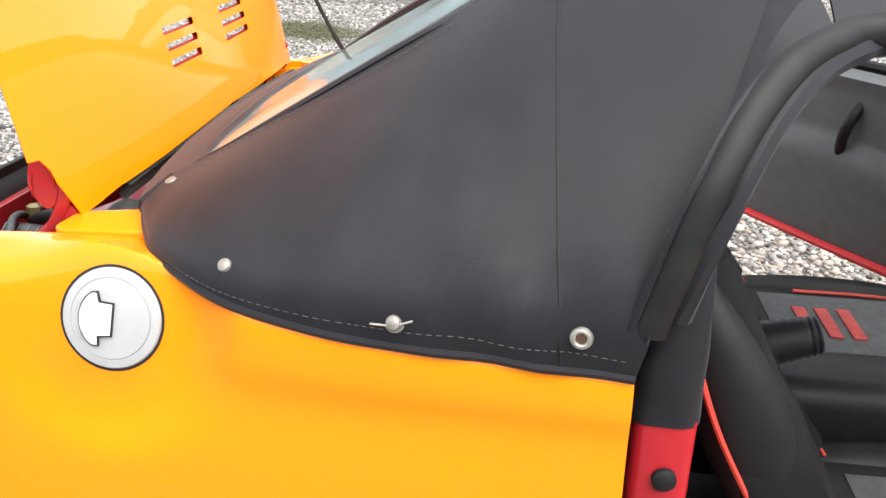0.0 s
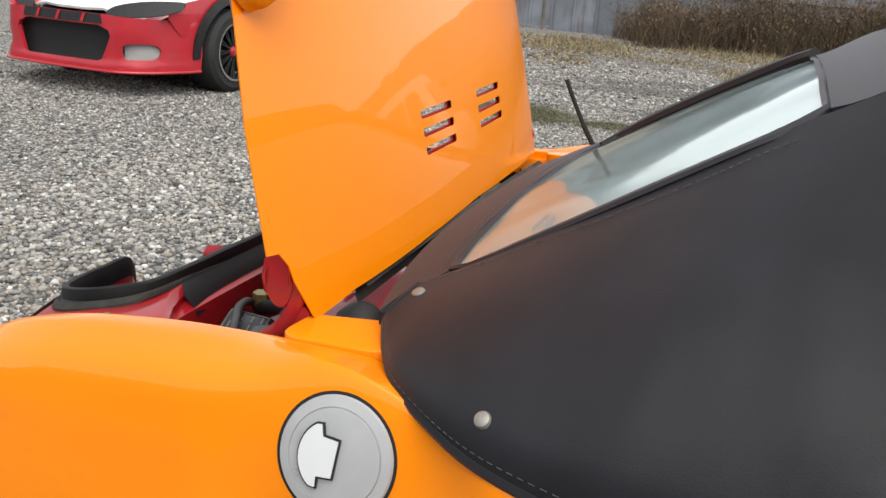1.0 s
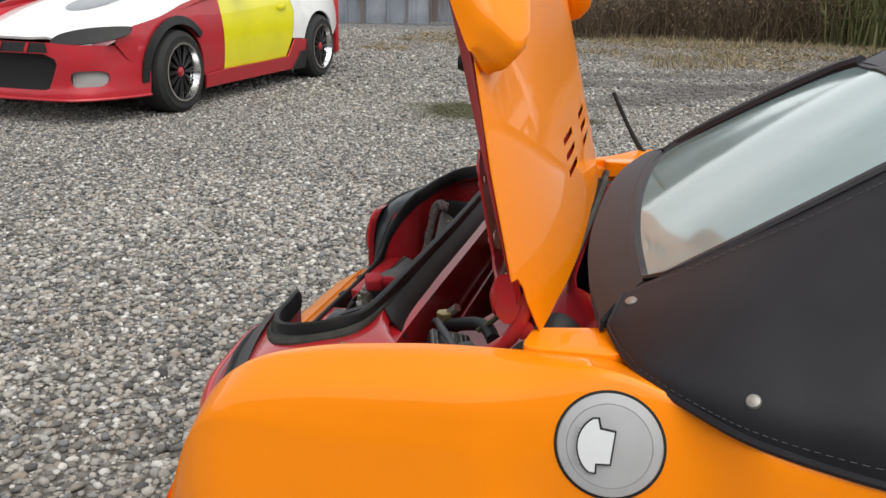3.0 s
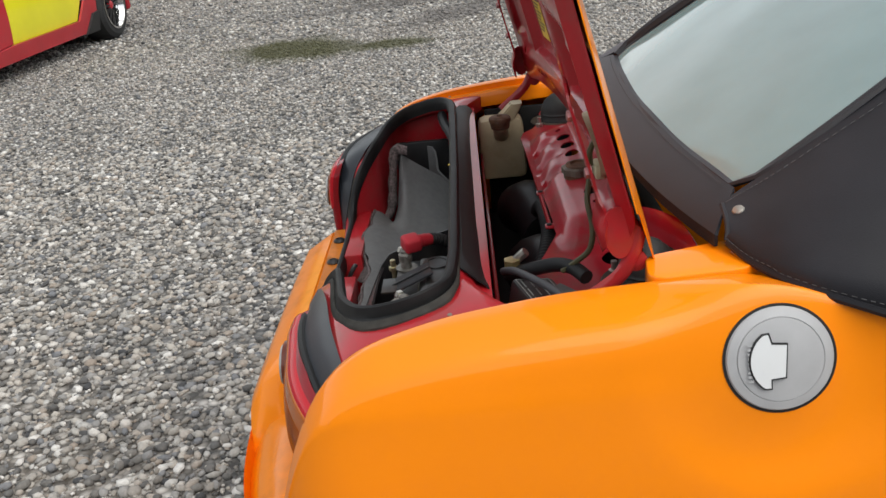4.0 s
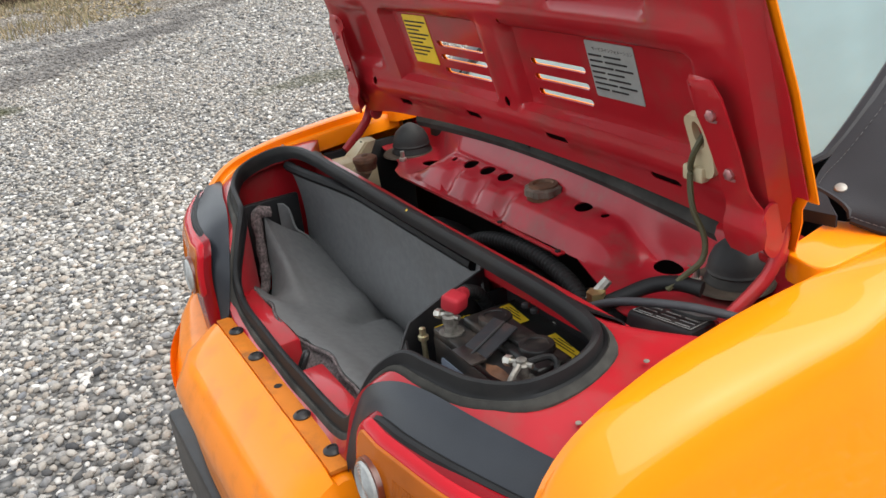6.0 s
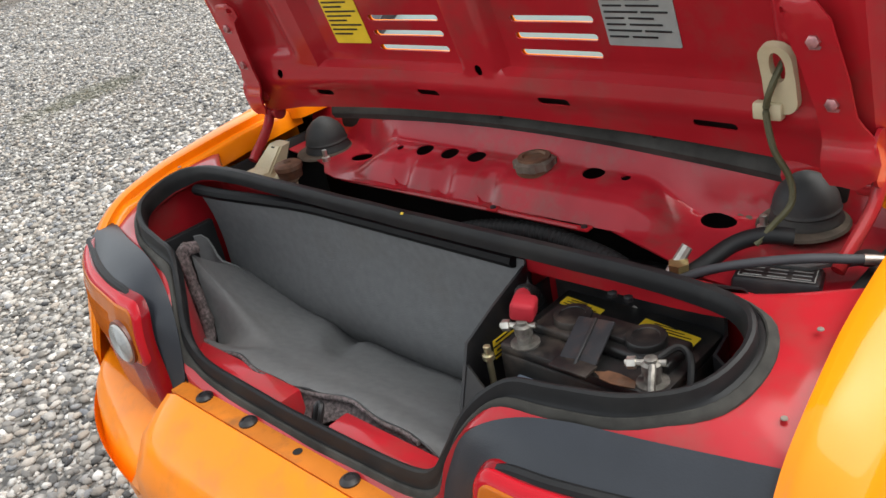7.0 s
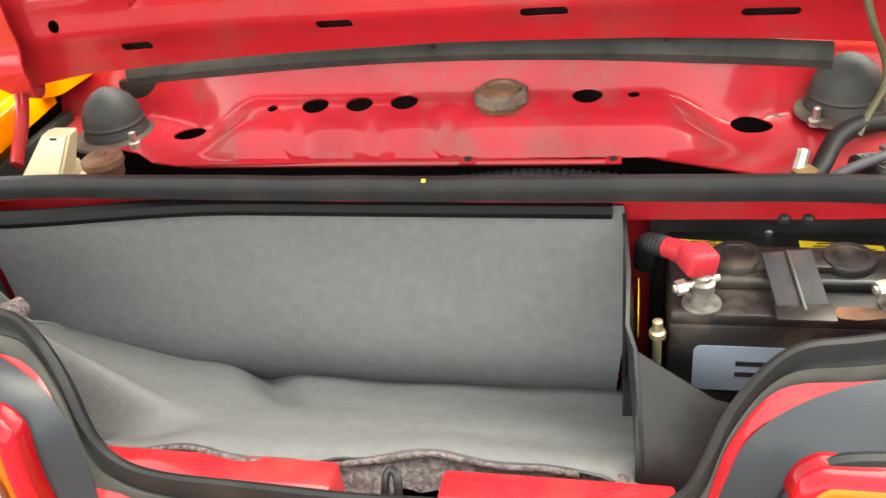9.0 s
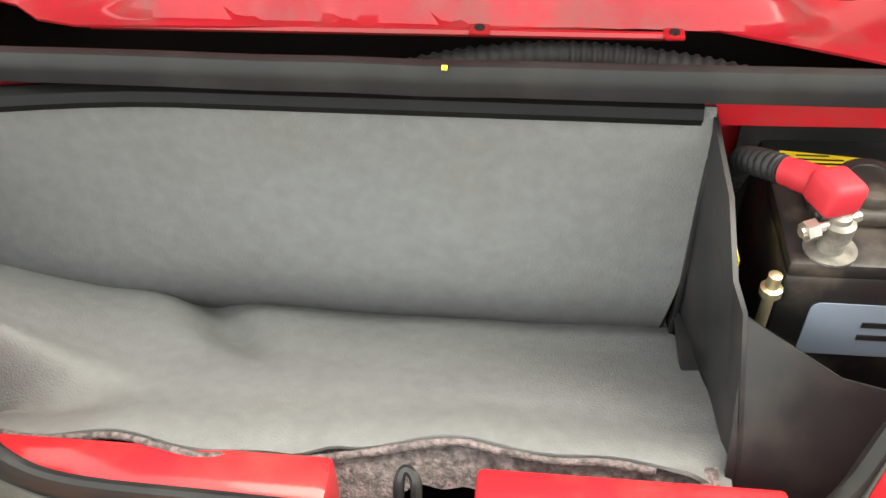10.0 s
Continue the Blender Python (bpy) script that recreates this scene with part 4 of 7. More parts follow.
for s in (1, -1):
    flip = set_right if s == 1 else set_left
    part("lamp_trim", trim(-0.002, -0.014, 0.0, 1.0) if s == 1 else mirrored(trim(-0.010, -0.040, -0.002)), GREYTRIM, car, "dark grey plastic trim above the tail lamp")
    foot = trim_foot(-0.014, 0.0, 1.0) if s == 1 else trim_foot(-0.040, -0.002, 0.0)
    lip = tube([p + Vector((0, -0.003, -0.004)) for p in foot[6:]], 0.0062, 8)
    part("lamp_gasket", lip if s == 1 else mirrored(lip), RUBBER, car, "black rubber lip between trim and tail lamp")
    lampb = part("tail_lamp", flip(lens_shell(LAMP_U0, LAMP_V0, LAMP_U1, LAMP_V1, 0.026, 0.014, 0.004, 0.018)), LENS_RED, car, "red and amber tail lamp")
    part("lamp_rim", flip(lens_shell(LAMP_U0 + 0.004, 0.676, LAMP_U1 - 0.004, LAMP_V1 - 0.003, 0.022, 0.004, 0.0055, 0.010)), LENS_PINK, lampb, "bright red lens rim")
    part("amber_lens", flip(lens_shell(LAMP_U0 + 0.014, 0.684, LAMP_U1 - 0.012, LAMP_V1 - 0.010, 0.015, -0.003, 0.0070, 0.004)), LENS_AMBER, lampb, "amber turn signal lens")
    part("lens_ribs", flip(ribs()), LENS_AMBER, lampb)
    c = lamp_face(0.352, 0.712)
    facing = (lamp_face(0.360, 0.712) - lamp_face(0.344, 0.712)).cross(lamp_face(0.352, 0.720) - lamp_face(0.352, 0.704)).normalized()
    if s == 1:
        c = c + Vector((-0.014, 0.018, -0.019))
    else:
        facing.x, c = -facing.x, Vector((0.042 - c.x, c.y - 0.002, c.z))
    c += facing * 0.008
    turn = facing.to_track_quat("Z", "Y").to_matrix()
    rings = [(0.0275, -0.002), (0.027, 0.004)]
    for k in range(8):
        r = 0.0242 - k * 0.0029
        rings += [(r + 0.0015, 0.0058 + 0.0003 * k), (r, 0.0048 + 0.0003 * k)]
    rings.append((0, 0.0078))
    part("lens_ring", lathe([(0.0315, -0.004), (0.031, 0.002), (0.0275, 0.0025)], 36, at=c, turn=turn), LENS_DARK, lampb)
    part("reverse_lens", lathe(rings, 36, at=c, turn=turn), LENS_CLEAR, lampb, "clear ribbed round reversing lens")


# bumper
def bumper():
    rows = []
    for k in range(49):
        s = -1 + 2 * k / 48
        x = 0.665 * s
        a = abs(x)
        yo = 0.082 + 0.125 * (a / 0.6) ** 4
        edge = ramp((a - 0.242) / 0.03)
        zt = 0.652 - 0.062 * edge
        yi = 0.196 + (0.05 * edge) + 0.12 * ramp((a - 0.5) / 0.16)
        ym = 0.164 + (yo - 0.06) * edge * 0.25 + 0.10 * ramp((a - 0.5) / 0.16)
        ym = max(ym, yo + 0.02)
        rows.append([Vector((x, max(yi, ym + 0.02), zt - 0.004)), Vector((x, ym + 0.012, zt)), Vector((x, ym + 0.004, zt + 0.001 - 0.004 * (1 - edge))), Vector((x, ym - 0.001, zt + 0.004 * (1 - edge))), Vector((x, ym - 0.014, zt - 0.004)), Vector((x, (ym + yo) / 2 - 0.012, zt - 0.028)), Vector((x, yo, zt - 0.075)), Vector((x, yo - 0.004, 0.54)), Vector((x, yo + 0.004, 0.50)), Vector((x, yo + 0.012, 0.40)), Vector((x, yo + 0.05, 0.26))])
    return grid(rows)


bump_paint = mat("scuffed_orange", (0.88, 0.24, 0.004), 0.40, coat=0.4, spec=0.12, coat_rough=0.09, grain=0.05, scale=5, stain=(0.42, 0.15, 0.05), stain_scale=14, stain_amount=0.5)
bumper_ob = part("rear_bumper", bumper(), bump_paint, car, "scuffed orange rear bumper")
part("bumper_shelf", box((0.478, 0.032, 0.006), (0, 0.182, 0.6515), 0.001), mat("dirty_orange", (0.55, 0.17, 0.02), 0.45, spec=0.15, grain=0.15, scale=12, stain=(0.12, 0.07, 0.04), stain_scale=25, stain_amount=0.6), bumper_ob, "dirty orange shelf with screws")
for x in (-0.179, -0.081, 0.108, 0.203):
    part("shelf_screw", lathe([(0.0115, 0), (0.0115, 0.002), (0.009, 0.0045), (0.006, 0.0055), (0.0055, 0.004), (0, 0.004)], 16, at=(x, 0.181 if x < 0.15 else 0.184, 0.6545)), DARK, bumper_ob, "black plastic screw head")
part("shelf_hole", lathe([(0, 0.0003), (0.006, 0.0003)], 12, at=(0.018, 0.180, 0.6548)), BLACK, bumper_ob)
part("rear_skirt", box((1.05, 0.03, 0.14), (0, 0.10, 0.30), 0.01), DARK, car)
part("lower_body", box((1.06, 0.42, 0.30), (0, 0.37, 0.42), 0.02), BLACK, car)
part("body_floor", box((1.10, 2.3, 0.06), (0, 1.65, 0.20), 0.02), DARK, car, "dark floor pan")


# wheels and front body, so that the car stands on the gravel
def wheel(x, y, r=0.27, w=0.16):
    q = Matrix.Rotation(radians(90), 3, "Y")
    t = part("wheel", lathe([(r * 0.62, -w / 2), (r * 0.9, -w / 2), (r, -w * 0.32), (r, w * 0.32), (r * 0.9, w / 2), (r * 0.62, w / 2)], 36, at=(x, y, r), turn=q), RUBBER, car, "black tyre")
    part("wheel_rim", lathe([(0, 0.03), (0.05, 0.035), (0.06, 0.02), (r * 0.5, 0.03), (r * 0.6, 0.06), (r * 0.64, 0.06), (r * 0.63, -0.06)], 30, at=(x, y, r), turn=q if x > 0 else Matrix.Rotation(radians(-90), 3, "Y")), STEEL, t, "plain metal rim")


for x in (-0.585, 0.585):
    for y in (0.62, 2.90):
        wheel(x, y)

# antenna
ant = part("antenna", tube(catmull([(-0.575, 0.690, 0.872), (-0.578, 0.668, 0.905), (-0.580, 0.640, 0.955), (-0.581, 0.620, 0.995)], 5), [0.0055] * 6 + [0.0045] * 9 + [0.005], 8), RUBBER, car, "short black rubber antenna")
part("antenna_base", lathe([(0.014, 0), (0.013, 0.006), (0.007, 0.012), (0, 0.013)], 14, at=(-0.574, 0.694, 0.862)), RUBBER, ant)


# ---- engine bay ----
def bulk_z(u, v):
    side = ramp((u - 0.205) / 0.085) if u > 0 else ramp((-u - 0.215) / 0.080)
    rise = (0.028 * ramp((v - 0.551) / 0.024) + 0.011 * ramp((v - 0.572) / 0.045)) * (1 - side)
    z = 0.787 + rise
    # three small swages along the rear edge
    for c in (-0.16, -0.08, 0.0):
        z -= 0.011 * math.exp(-((u - c) / 0.014) ** 4) * ramp((0.592 - v) / 0.02) * ramp((v - 0.550) / 0.008)
    return z


def bulk(u, v):
    """The pressing: a step behind the engine, a plateau, and a back that rises in one curve."""
    off = 0.045 * ramp((abs(u) - 0.26) / 0.14)
    z = bulk_z(u, min(v, 0.632))
    k = v - 0.612 - off
    return Vector((u, v - 0.55 * max(0.0, k - 0.006), z + ramp(k / 0.072) * (0.868 - z - 0.018 * (u / 0.45) ** 2)))


BULK_OUT = [(-0.505, 0.600), (-0.47, 0.590), (-0.43, 0.584), (-0.375, 0.574), (-0.352, 0.566), (-0.325, 0.545), (-0.29, 0.537), (-0.22, 0.539), (0.0, 0.546), (0.14, 0.553), (0.20, 0.552), (0.27, 0.528), (0.345, 0.500), (0.40, 0.496), (0.47, 0.496), (0.505, 0.50), (0.505, 0.725), (0.35, 0.725), (0.30, 0.683), (-0.30, 0.683), (-0.35, 0.725), (-0.505, 0.725)]
BHOLES = [oval(-0.149, 0.604, 0.0150, 0.0115), oval(-0.100, 0.605, 0.0150, 0.0115), oval(-0.051, 0.607, 0.0150, 0.0115), oval(0.139, 0.612, 0.0155, 0.012), oval(-0.197, 0.600, 0.006, 0.005, 10), oval(0.185, 0.612, 0.0065, 0.0055, 10), oval(0.300, 0.616, 0.021, 0.0165), oval(-0.310, 0.612, 0.019, 0.0150, turn=0.25)]
RED_DUST = mat("dusty_red", (0.37, 0.014, 0.024), 0.42, coat=0.6, coat_rough=0.14, spec=0.10, grain=0.22, scale=9, stain=(0.15, 0.085, 0.07), stain_scale=14, stain_amount=0.75, bump=0.06, bump_scale=14)
bulkhead = part("engine_bulkhead", sheet(BULK_OUT, BHOLES, bulk, 0.0085, -0.002), RED_DUST, car, "dusty red bulkhead pressed with round holes")
part("rear_flange", tube([(x, 0.545 + 0.010 * x, 0.786) for x in [-0.28 + 0.04 * k for k in range(12)]], 0.0032, 6), RED, bulkhead)
for x in (0.024, 0.167):
    t = part("flange_tab", box((0.016, 0.014, 0.004), (x, 0.546, 0.788), 0.002), RED, bulkhead)
    part("tab_clip", lathe([(0.0042, 0), (0.0036, 0.002), (0, 0.0026)], 10, at=(x, 0.545, 0.790)), DARK, t)
for z_off, w in ((0.0, 1),):
    rows = []
    for k in range(33):
        x = -0.375 + 0.745 * k / 32
        y, z = 0.648 - 0.012 * (x / 0.43) ** 2, 0.868 - 0.018 * (x / 0.43) ** 2
        rows.append([Vector((x, y - 0.012, z - 0.012)), Vector((x, y - 0.017, z - 0.002)), Vector((x, y - 0.014, z + 0.008)), Vector((x, y - 0.008, z + 0.014)), Vector((x, y - 0.001, z + 0.010))])
    strip = part("weatherstrip", grid(rows), DUSTY, bulkhead, "dusty black rubber strip below the lid")
for x in (-0.24, -0.02, 0.215):
    part("strip_clip", lathe([(0.0035, 0), (0.003, 0.002), (0, 0.003)], 8, at=(x, 0.634, 0.876), turn=Matrix.Rotation(radians(90), 3, "X")), BLACK, strip)

GRIME = mat("grimy_metal", (0.075, 0.058, 0.042), 0.8, grain=0.4, scale=40)
DOME = mat("dusty_dome", (0.028, 0.028, 0.028), 0.6, spec=0.3, grain=0.3, scale=30, stain=(0.10, 0.09, 0.075), stain_scale=14, stain_amount=0.5)
for s, dx, dy, dz in ((1, 0.389, 0.640, 0.800), (-1, -0.408, 0.622, 0.790)):
    d = part("strut_dome", lathe([(0.038, -0.006), (0.038, 0.000), (0.037, 0.003), (0.0345, 0.006), (0.0340, 0.020), (0.0325, 0.026), (0.027, 0.037), (0.016, 0.047), (0.006, 0.052), (0, 0.053)], 30, at=(dx, dy, dz)), DOME, bulkhead, "dusty black rubber strut cover")
    part("dome_ring", lathe([(0.0344, 0.010), (0.0358, 0.0125), (0.0342, 0.015)], 30, at=(dx, dy, dz)), DOME, d)
    part("strut_plate", lathe([(0.0, 0.0015), (0.046, 0.0015), (0.048, -0.001)], 26, at=(dx, dy - 0.008, dz - 0.002)), GRIME, bulkhead, "dirty metal plate round the strut")
    b = part("strut_stud", lathe([(0.007, 0), (0.007, 0.006), (0.004, 0.007), (0.004, 0.018), (0, 0.019)], 10, at=((0.358, 0.606, 0.794) if s > 0 else (-0.362, 0.580, 0.789))), STEEL, bulkhead, "zinc stud")

part("grime_patch", sheet(oval(-0.325, 0.612, 0.040, 0.026, 28), [BHOLES[7]], lambda u, v: bulk(u, v) + Vector((0, 0, 0.0012)), 0.010), GRIME, bulkhead, "dusty brown grime round the large hole")
part("grime_patch", sheet(oval(0.322, 0.614, 0.046, 0.028, 28), [BHOLES[6]], lambda u, v: bulk(u, v) + Vector((0, 0, 0.0012)), 0.010), GRIME, bulkhead, "dusty brown grime round the large hole")
RUST = mat("rusty_brass", (0.12, 0.055, 0.028), 0.7, grain=0.45, scale=60, stain=(0.17, 0.15, 0.12), stain_scale=25, stain_amount=0.7)
capb = part("radiator_cap", lathe([(0.025, -0.004), (0.026, 0.010), (0.022, 0.013), (0.021, 0.017), (0.015, 0.018), (0.013, 0.015), (0, 0.015)], 32, at=(0.052, 0.606, 0.824)), RUST, car, "rusty metal filler cap")
rows = []
for k in range(64):
    a = 2 * math.pi * k / 64
    r = 0.0262 + 0.0022 * (1 if (k // 4) % 2 else 0)
    rows.append([Vector((0.052 + r * math.cos(a), 0.606 + r * math.sin(a), 0.824 + z)) for z in (0.003, 0.012)] + [Vector((0.052 + (r - 0.006) * math.cos(a), 0.606 + (r - 0.006) * math.sin(a), 0.8385))])
part("cap_crown", grid(rows, close_u=True), mat("dull_aluminium", (0.17, 0.14, 0.11), 0.55, metal=0.4, grain=0.4, scale=50), capb, "notched dull metal rim")

# corrugated hose in the gap
path = catmull([(-0.30, 0.545, 0.65), (-0.15, 0.548, 0.69), (-0.04, 0.550, 0.742), (0.06, 0.549, 0.763), (0.15, 0.545, 0.763), (0.24, 0.525, 0.755), (0.31, 0.49, 0.72)], 44)
part("corrugated_hose", tube(path, [0.0125 if k % 4 < 2 else 0.0108 for k in range(len(path))], 12), BLACK, car, "black corrugated hose")
for x, y, z, r in ((-0.2, 0.55, 0.68, 0.05), (0.05, 0.56, 0.66, 0.06), (0.2, 0.58, 0.68, 0.05)):
    part("engine_duct", tube(catmull([(x - 0.08, y - 0.02, z - 0.03), (x, y, z), (x + 0.09, y + 0.02, z - 0.02)], 6), r, 16), DARK, car, "black air duct in the engine bay")

# reservoir on the far side
tank = part("overflow_tank", box((0.058, 0.10, 0.13), (-0.432, 0.505, 0.735), 0.014, taper=0.9), CREAM, car, "yellowed coolant overflow tank")
rows = []
for k in range(9):
    t = k / 8
    rows.append([Vector((-0.436 + 0.016 * t + a * (0.027 - 0.010 * t), 0.506 + 0.034 * t + b * (0.021 - 0.010 * t), 0.780 + 0.048 * t)) for a, b in ((-1, -1), (1, -1), (1, 1), (-1, 1))])
bm = grid(rows, close_v=True)
bm.faces.new([bm.verts.new(p) for p in rows[-1]])
bmesh.ops.remove_doubles(bm, verts=bm.verts, dist=1e-5)
bmesh.ops.bevel(bm, geom=[e for e in bm.edges if abs(e.verts[0].co.z - e.verts[1].co.z) > 0.004 or min(v.co.z for v in e.verts) > 0.84], offset=0.003, segments=2, affect="EDGES")
part("tank_neck", bm, CREAM, tank, "cream plastic filler neck")
part("neck_slot", box((0.010, 0.005, 0.016), (-0.421, 0.5275, 0.819), 0.0015, turn=Matrix.Rotation(radians(-12), 3, "X")), BLACK, tank)
part("tank_cap", lathe([(0.018, -0.012), (0.020, 0), (0.022, 0.003), (0.0215, 0.009), (0.017, 0.012), (0.006, 0.0125), (0.005, 0.015), (0, 0.015)], 22, at=(-0.352, 0.502, 0.808)), RUST, tank, "brown dirty filler cap")
part("cap_neck", tube([(-0.400, 0.504, 0.770), (-0.368, 0.503, 0.790), (-0.352, 0.502, 0.802)], 0.016, 12), CREAM, tank)

# black relay box and cables on the near side
rbox = part("relay_box", box((0.080, 0.055, 0.045), (0.418, 0.510, 0.785), 0.006, turn=Matrix.Rotation(radians(-12), 3, "X") @ Matrix.Rotation(radians(18), 3, "Z")), DARK, car, "black fuse box with a printed label")
rt = Matrix.Rotation(radians(-12), 3, "X") @ Matrix.Rotation(radians(18), 3, "Z")
PRINT = mat("white_print", (0.22, 0.22, 0.21), 0.6)
for k in range(4):
    for j in range(3):
        p = Vector((0.418, 0.510, 0.785)) + rt @ Vector((-0.022 + 0.022 * j, -0.018 + 0.0105 * k, 0.0228))
        part("print_line", box((0.017, 0.0016, 0.0006), p, turn=rt), PRINT, rbox, smooth=False)
for dx, dy, sx, sy in ((0, -0.0235, 0.068, 0.001), (0, 0.0195, 0.068, 0.001), (-0.034, -0.002, 0.001, 0.043), (0.034, -0.002, 0.001, 0.043)):
    part("print_frame", box((sx, sy, 0.0006), Vector((0.418, 0.510, 0.785)) + rt @ Vector((dx, dy, 0.0228)), turn=rt), PRINT, rbox, smooth=False)
part("bracket", sheet([(0.400, 0.535), (0.43, 0.555), (0.478, 0.578), (0.482, 0.562), (0.47, 0.552), (0.455, 0.545), (0.44, 0.53), (0.41, 0.522)], [oval(0.470, 0.567, 0.006, 0.004, 10)], lambda u, v: Vector((u, v, 0.808)), 0.02, 0.004), mat("grey_steel", (0.12, 0.12, 0.12), 0.5, metal=0.5, grain=0.3), car, "grey steel bracket")
HOSE = mat("grey_hose", (0.05, 0.052, 0.057), 0.55, grain=0.2)
part("cable_sleeve", tube(catmull([(0.335, 0.470, 0.80), (0.365, 0.482, 0.813), (0.405, 0.498, 0.822), (0.445, 0.520, 0.824), (0.476, 0.536, 0.822), (0.492, 0.546, 0.820)], 6), 0.0048, 10), HOSE, car, "grey rubber cable sleeve")
part("sleeve_end", tube([(0.486, 0.542, 0.821), (0.500, 0.550, 0.819)], 0.0052, 10), STEEL, car)
part("cable_sleeve", tube(catmull([(0.325, 0.475, 0.79), (0.345, 0.50, 0.803), (0.362, 0.532, 0.815), (0.385, 0.552, 0.82), (0.41, 0.565, 0.817)], 6), 0.009, 10), RUBBER, car, "black ribbed cable sleeve")
part("hose_fitting", tube([(0.322, 0.478, 0.80), (0.330, 0.500, 0.822)], 0.006, 8), STEEL, car, "zinc hose fitting")
part("hex_nut", lathe([(0.011, -0.008), (0.011, 0.008), (0, 0.009)], 6, at=(0.33, 0.482, 0.805)), mat("brass", (0.42, 0.33, 0.15), 0.4, metal=0.8, grain=0.2), car, "brass hex nut")
part("lid_grommet", lathe([(0.012, 0), (0.013, 0.005), (0.008, 0.008), (0, 0.008)], 14, at=(0.484, 0.556, 0.812)), RUBBER, car)

# ================= things in the trunk =================
# battery and its tray
tray = thing("battery_tray", "black plastic battery tray with high sides", "tray", (0.30, 0.37, 0.622))


def tray_wall(points, z_top, z_bot=0.622, lean=0.0, out=()):
    rows = []
    full = lean
    for k, ((x, y), zt) in enumerate(zip(points, z_top)):
        lean = full * min(1.0, k / 2)
        o = out[k] if out else 0.0
        rows.append([Vector((x + lean, y - o, z_bot)), Vector((x + lean * 0.55, y - o * 0.55, (zt + z_bot) / 2)), Vector((x, y, zt))])
    return thicken(grid(rows), 0.003)


part("left_wall", tray_wall([(0.176, 0.432), (0.181, 0.42), (0.186, 0.36), (0.186, 0.312), (0.192, 0.300)], (0.812, 0.807, 0.793, 0.773, 0.760), lean=0.012, out=(0, 0, 0.01, 0.045, 0.062)), DARK, tray)
part("front_wall", tray_wall([(0.192, 0.300), (0.215, 0.293), (0.25, 0.285), (0.30, 0.28), (0.40, 0.278)], (0.757, 0.745, 0.725, 0.715, 0.71), lean=0.008, out=(0.062, 0.058, 0.05, 0.045, 0.04)), DARK, tray)
part("back_wall", tray_wall([(0.202, 0.444), (0.30, 0.446), (0.385, 0.446), (0.404, 0.440), (0.412, 0.425), (0.414, 0.40), (0.430, 0.392)], (0.792, 0.795, 0.797, 0.792, 0.785, 0.78, 0.775)), DARK, tray)
part("tray_floor", box((0.24, 0.15, 0.008), (0.30, 0.365, 0.626), 0.002), DARK, tray)

CASE = mat("battery_case", (0.010, 0.010, 0.010), 0.38, grain=0.3, scale=30, stain=(0.10, 0.075, 0.058), stain_scale=18, stain_amount=0.75)
BZ = 0.774
batt = thing("car_battery", "dusty black car battery with clamps and a red terminal cover", "battery", (0.308, 0.386, 0.630))
part("case", box((0.186, 0.120, 0.125), (0.308, 0.386, BZ - 0.072), 0.004), CASE, batt)
part("case_top", box((0.184, 0.118, 0.012), (0.308, 0.386, BZ - 0.006), 0.003), CASE, batt, "dusty black battery top")
part("cell_rail", box((0.156, 0.046, 0.011), (0.311, 0.382, BZ + 0.0045), 0.004, segments=3), CASE, batt)
for x in (0.268, 0.352):
    part("cell_plug", lathe([(0.020, 0), (0.020, 0.007), (0.019, 0.0085), (0.013, 0.009), (0.0125, 0.008), (0, 0.008)], 26, at=(x, 0.384, BZ + 0.009)), CASE, batt)
part("cell_plug_bar", box((0.085, 0.028, 0.007), (0.31, 0.384, BZ + 0.0125), 0.002), CASE, batt)
part("hold_down", box((0.038, 0.058, 0.003), (0.308, 0.350, BZ + 0.015), 0.001, turn=Matrix.Rotation(radians(10), 3, "Z") @ Matrix.Rotation(radians(20), 3, "X")), mat("black_clamp", (0.02, 0.02, 0.023), 0.6, spec=0.25, grain=0.2, stain=(0.12, 0.05, 0.03), stain_scale=30), batt, "black steel hold-down strap")
part("hold_down_foot", box((0.042, 0.02, 0.003), (0.312, 0.322, BZ + 0.008), 0.001), CASE, batt)
part("strap_ridge", box((0.003, 0.056, 0.004), (0.308, 0.350, BZ + 0.017), 0.001, turn=Matrix.Rotation(radians(10), 3, "Z") @ Matrix.Rotation(radians(20), 3, "X")), DARK, batt)
for x in (0.304, 0.322):
    part("strap_nut", lathe([(0.005, 0), (0.005, 0.004), (0.003, 0.005), (0, 0.005)], 6, at=(x, 0.404, BZ + 0.036)), DARK, batt)
part("rust_patch", sheet(oval(0.352, 0.333, 0.022, 0.008, 12), [], lambda u, v: Vector((u + 0.003 * math.sin(v * 900), v, BZ + 0.0006)), 0.006, 0.0008), RUST, batt, "rust brown stain")
for u0, u1, nm in ((0.226, 0.277, "yellow warning strip"), (0.322, 0.386, "yellow maker label")):
    lb = part("battery_label", sheet(rounded(u0, 0.414, u1, 0.429, 0.001), [], lambda u, v: Vector((u, v - 0.10 * (u - u0), BZ + 0.0012)), 0.02, 0.0006), YELLOW, batt, nm)
    for k in range(3):
        part("print_line", box(((u1 - u0) * (0.8 - 0.2 * k), 0.0009, 0.0004), ((u0 + u1) / 2 - 0.003 * k, 0.4155 + 0.004 * k, BZ + 0.0022)), DARK, lb, smooth=False)
tray_label = part("side_label", box((0.0008, 0.050, 0.022), (0.1925, 0.366, 0.749)), YELLOW, tray, "yellow printed label inside the tray", smooth=False)
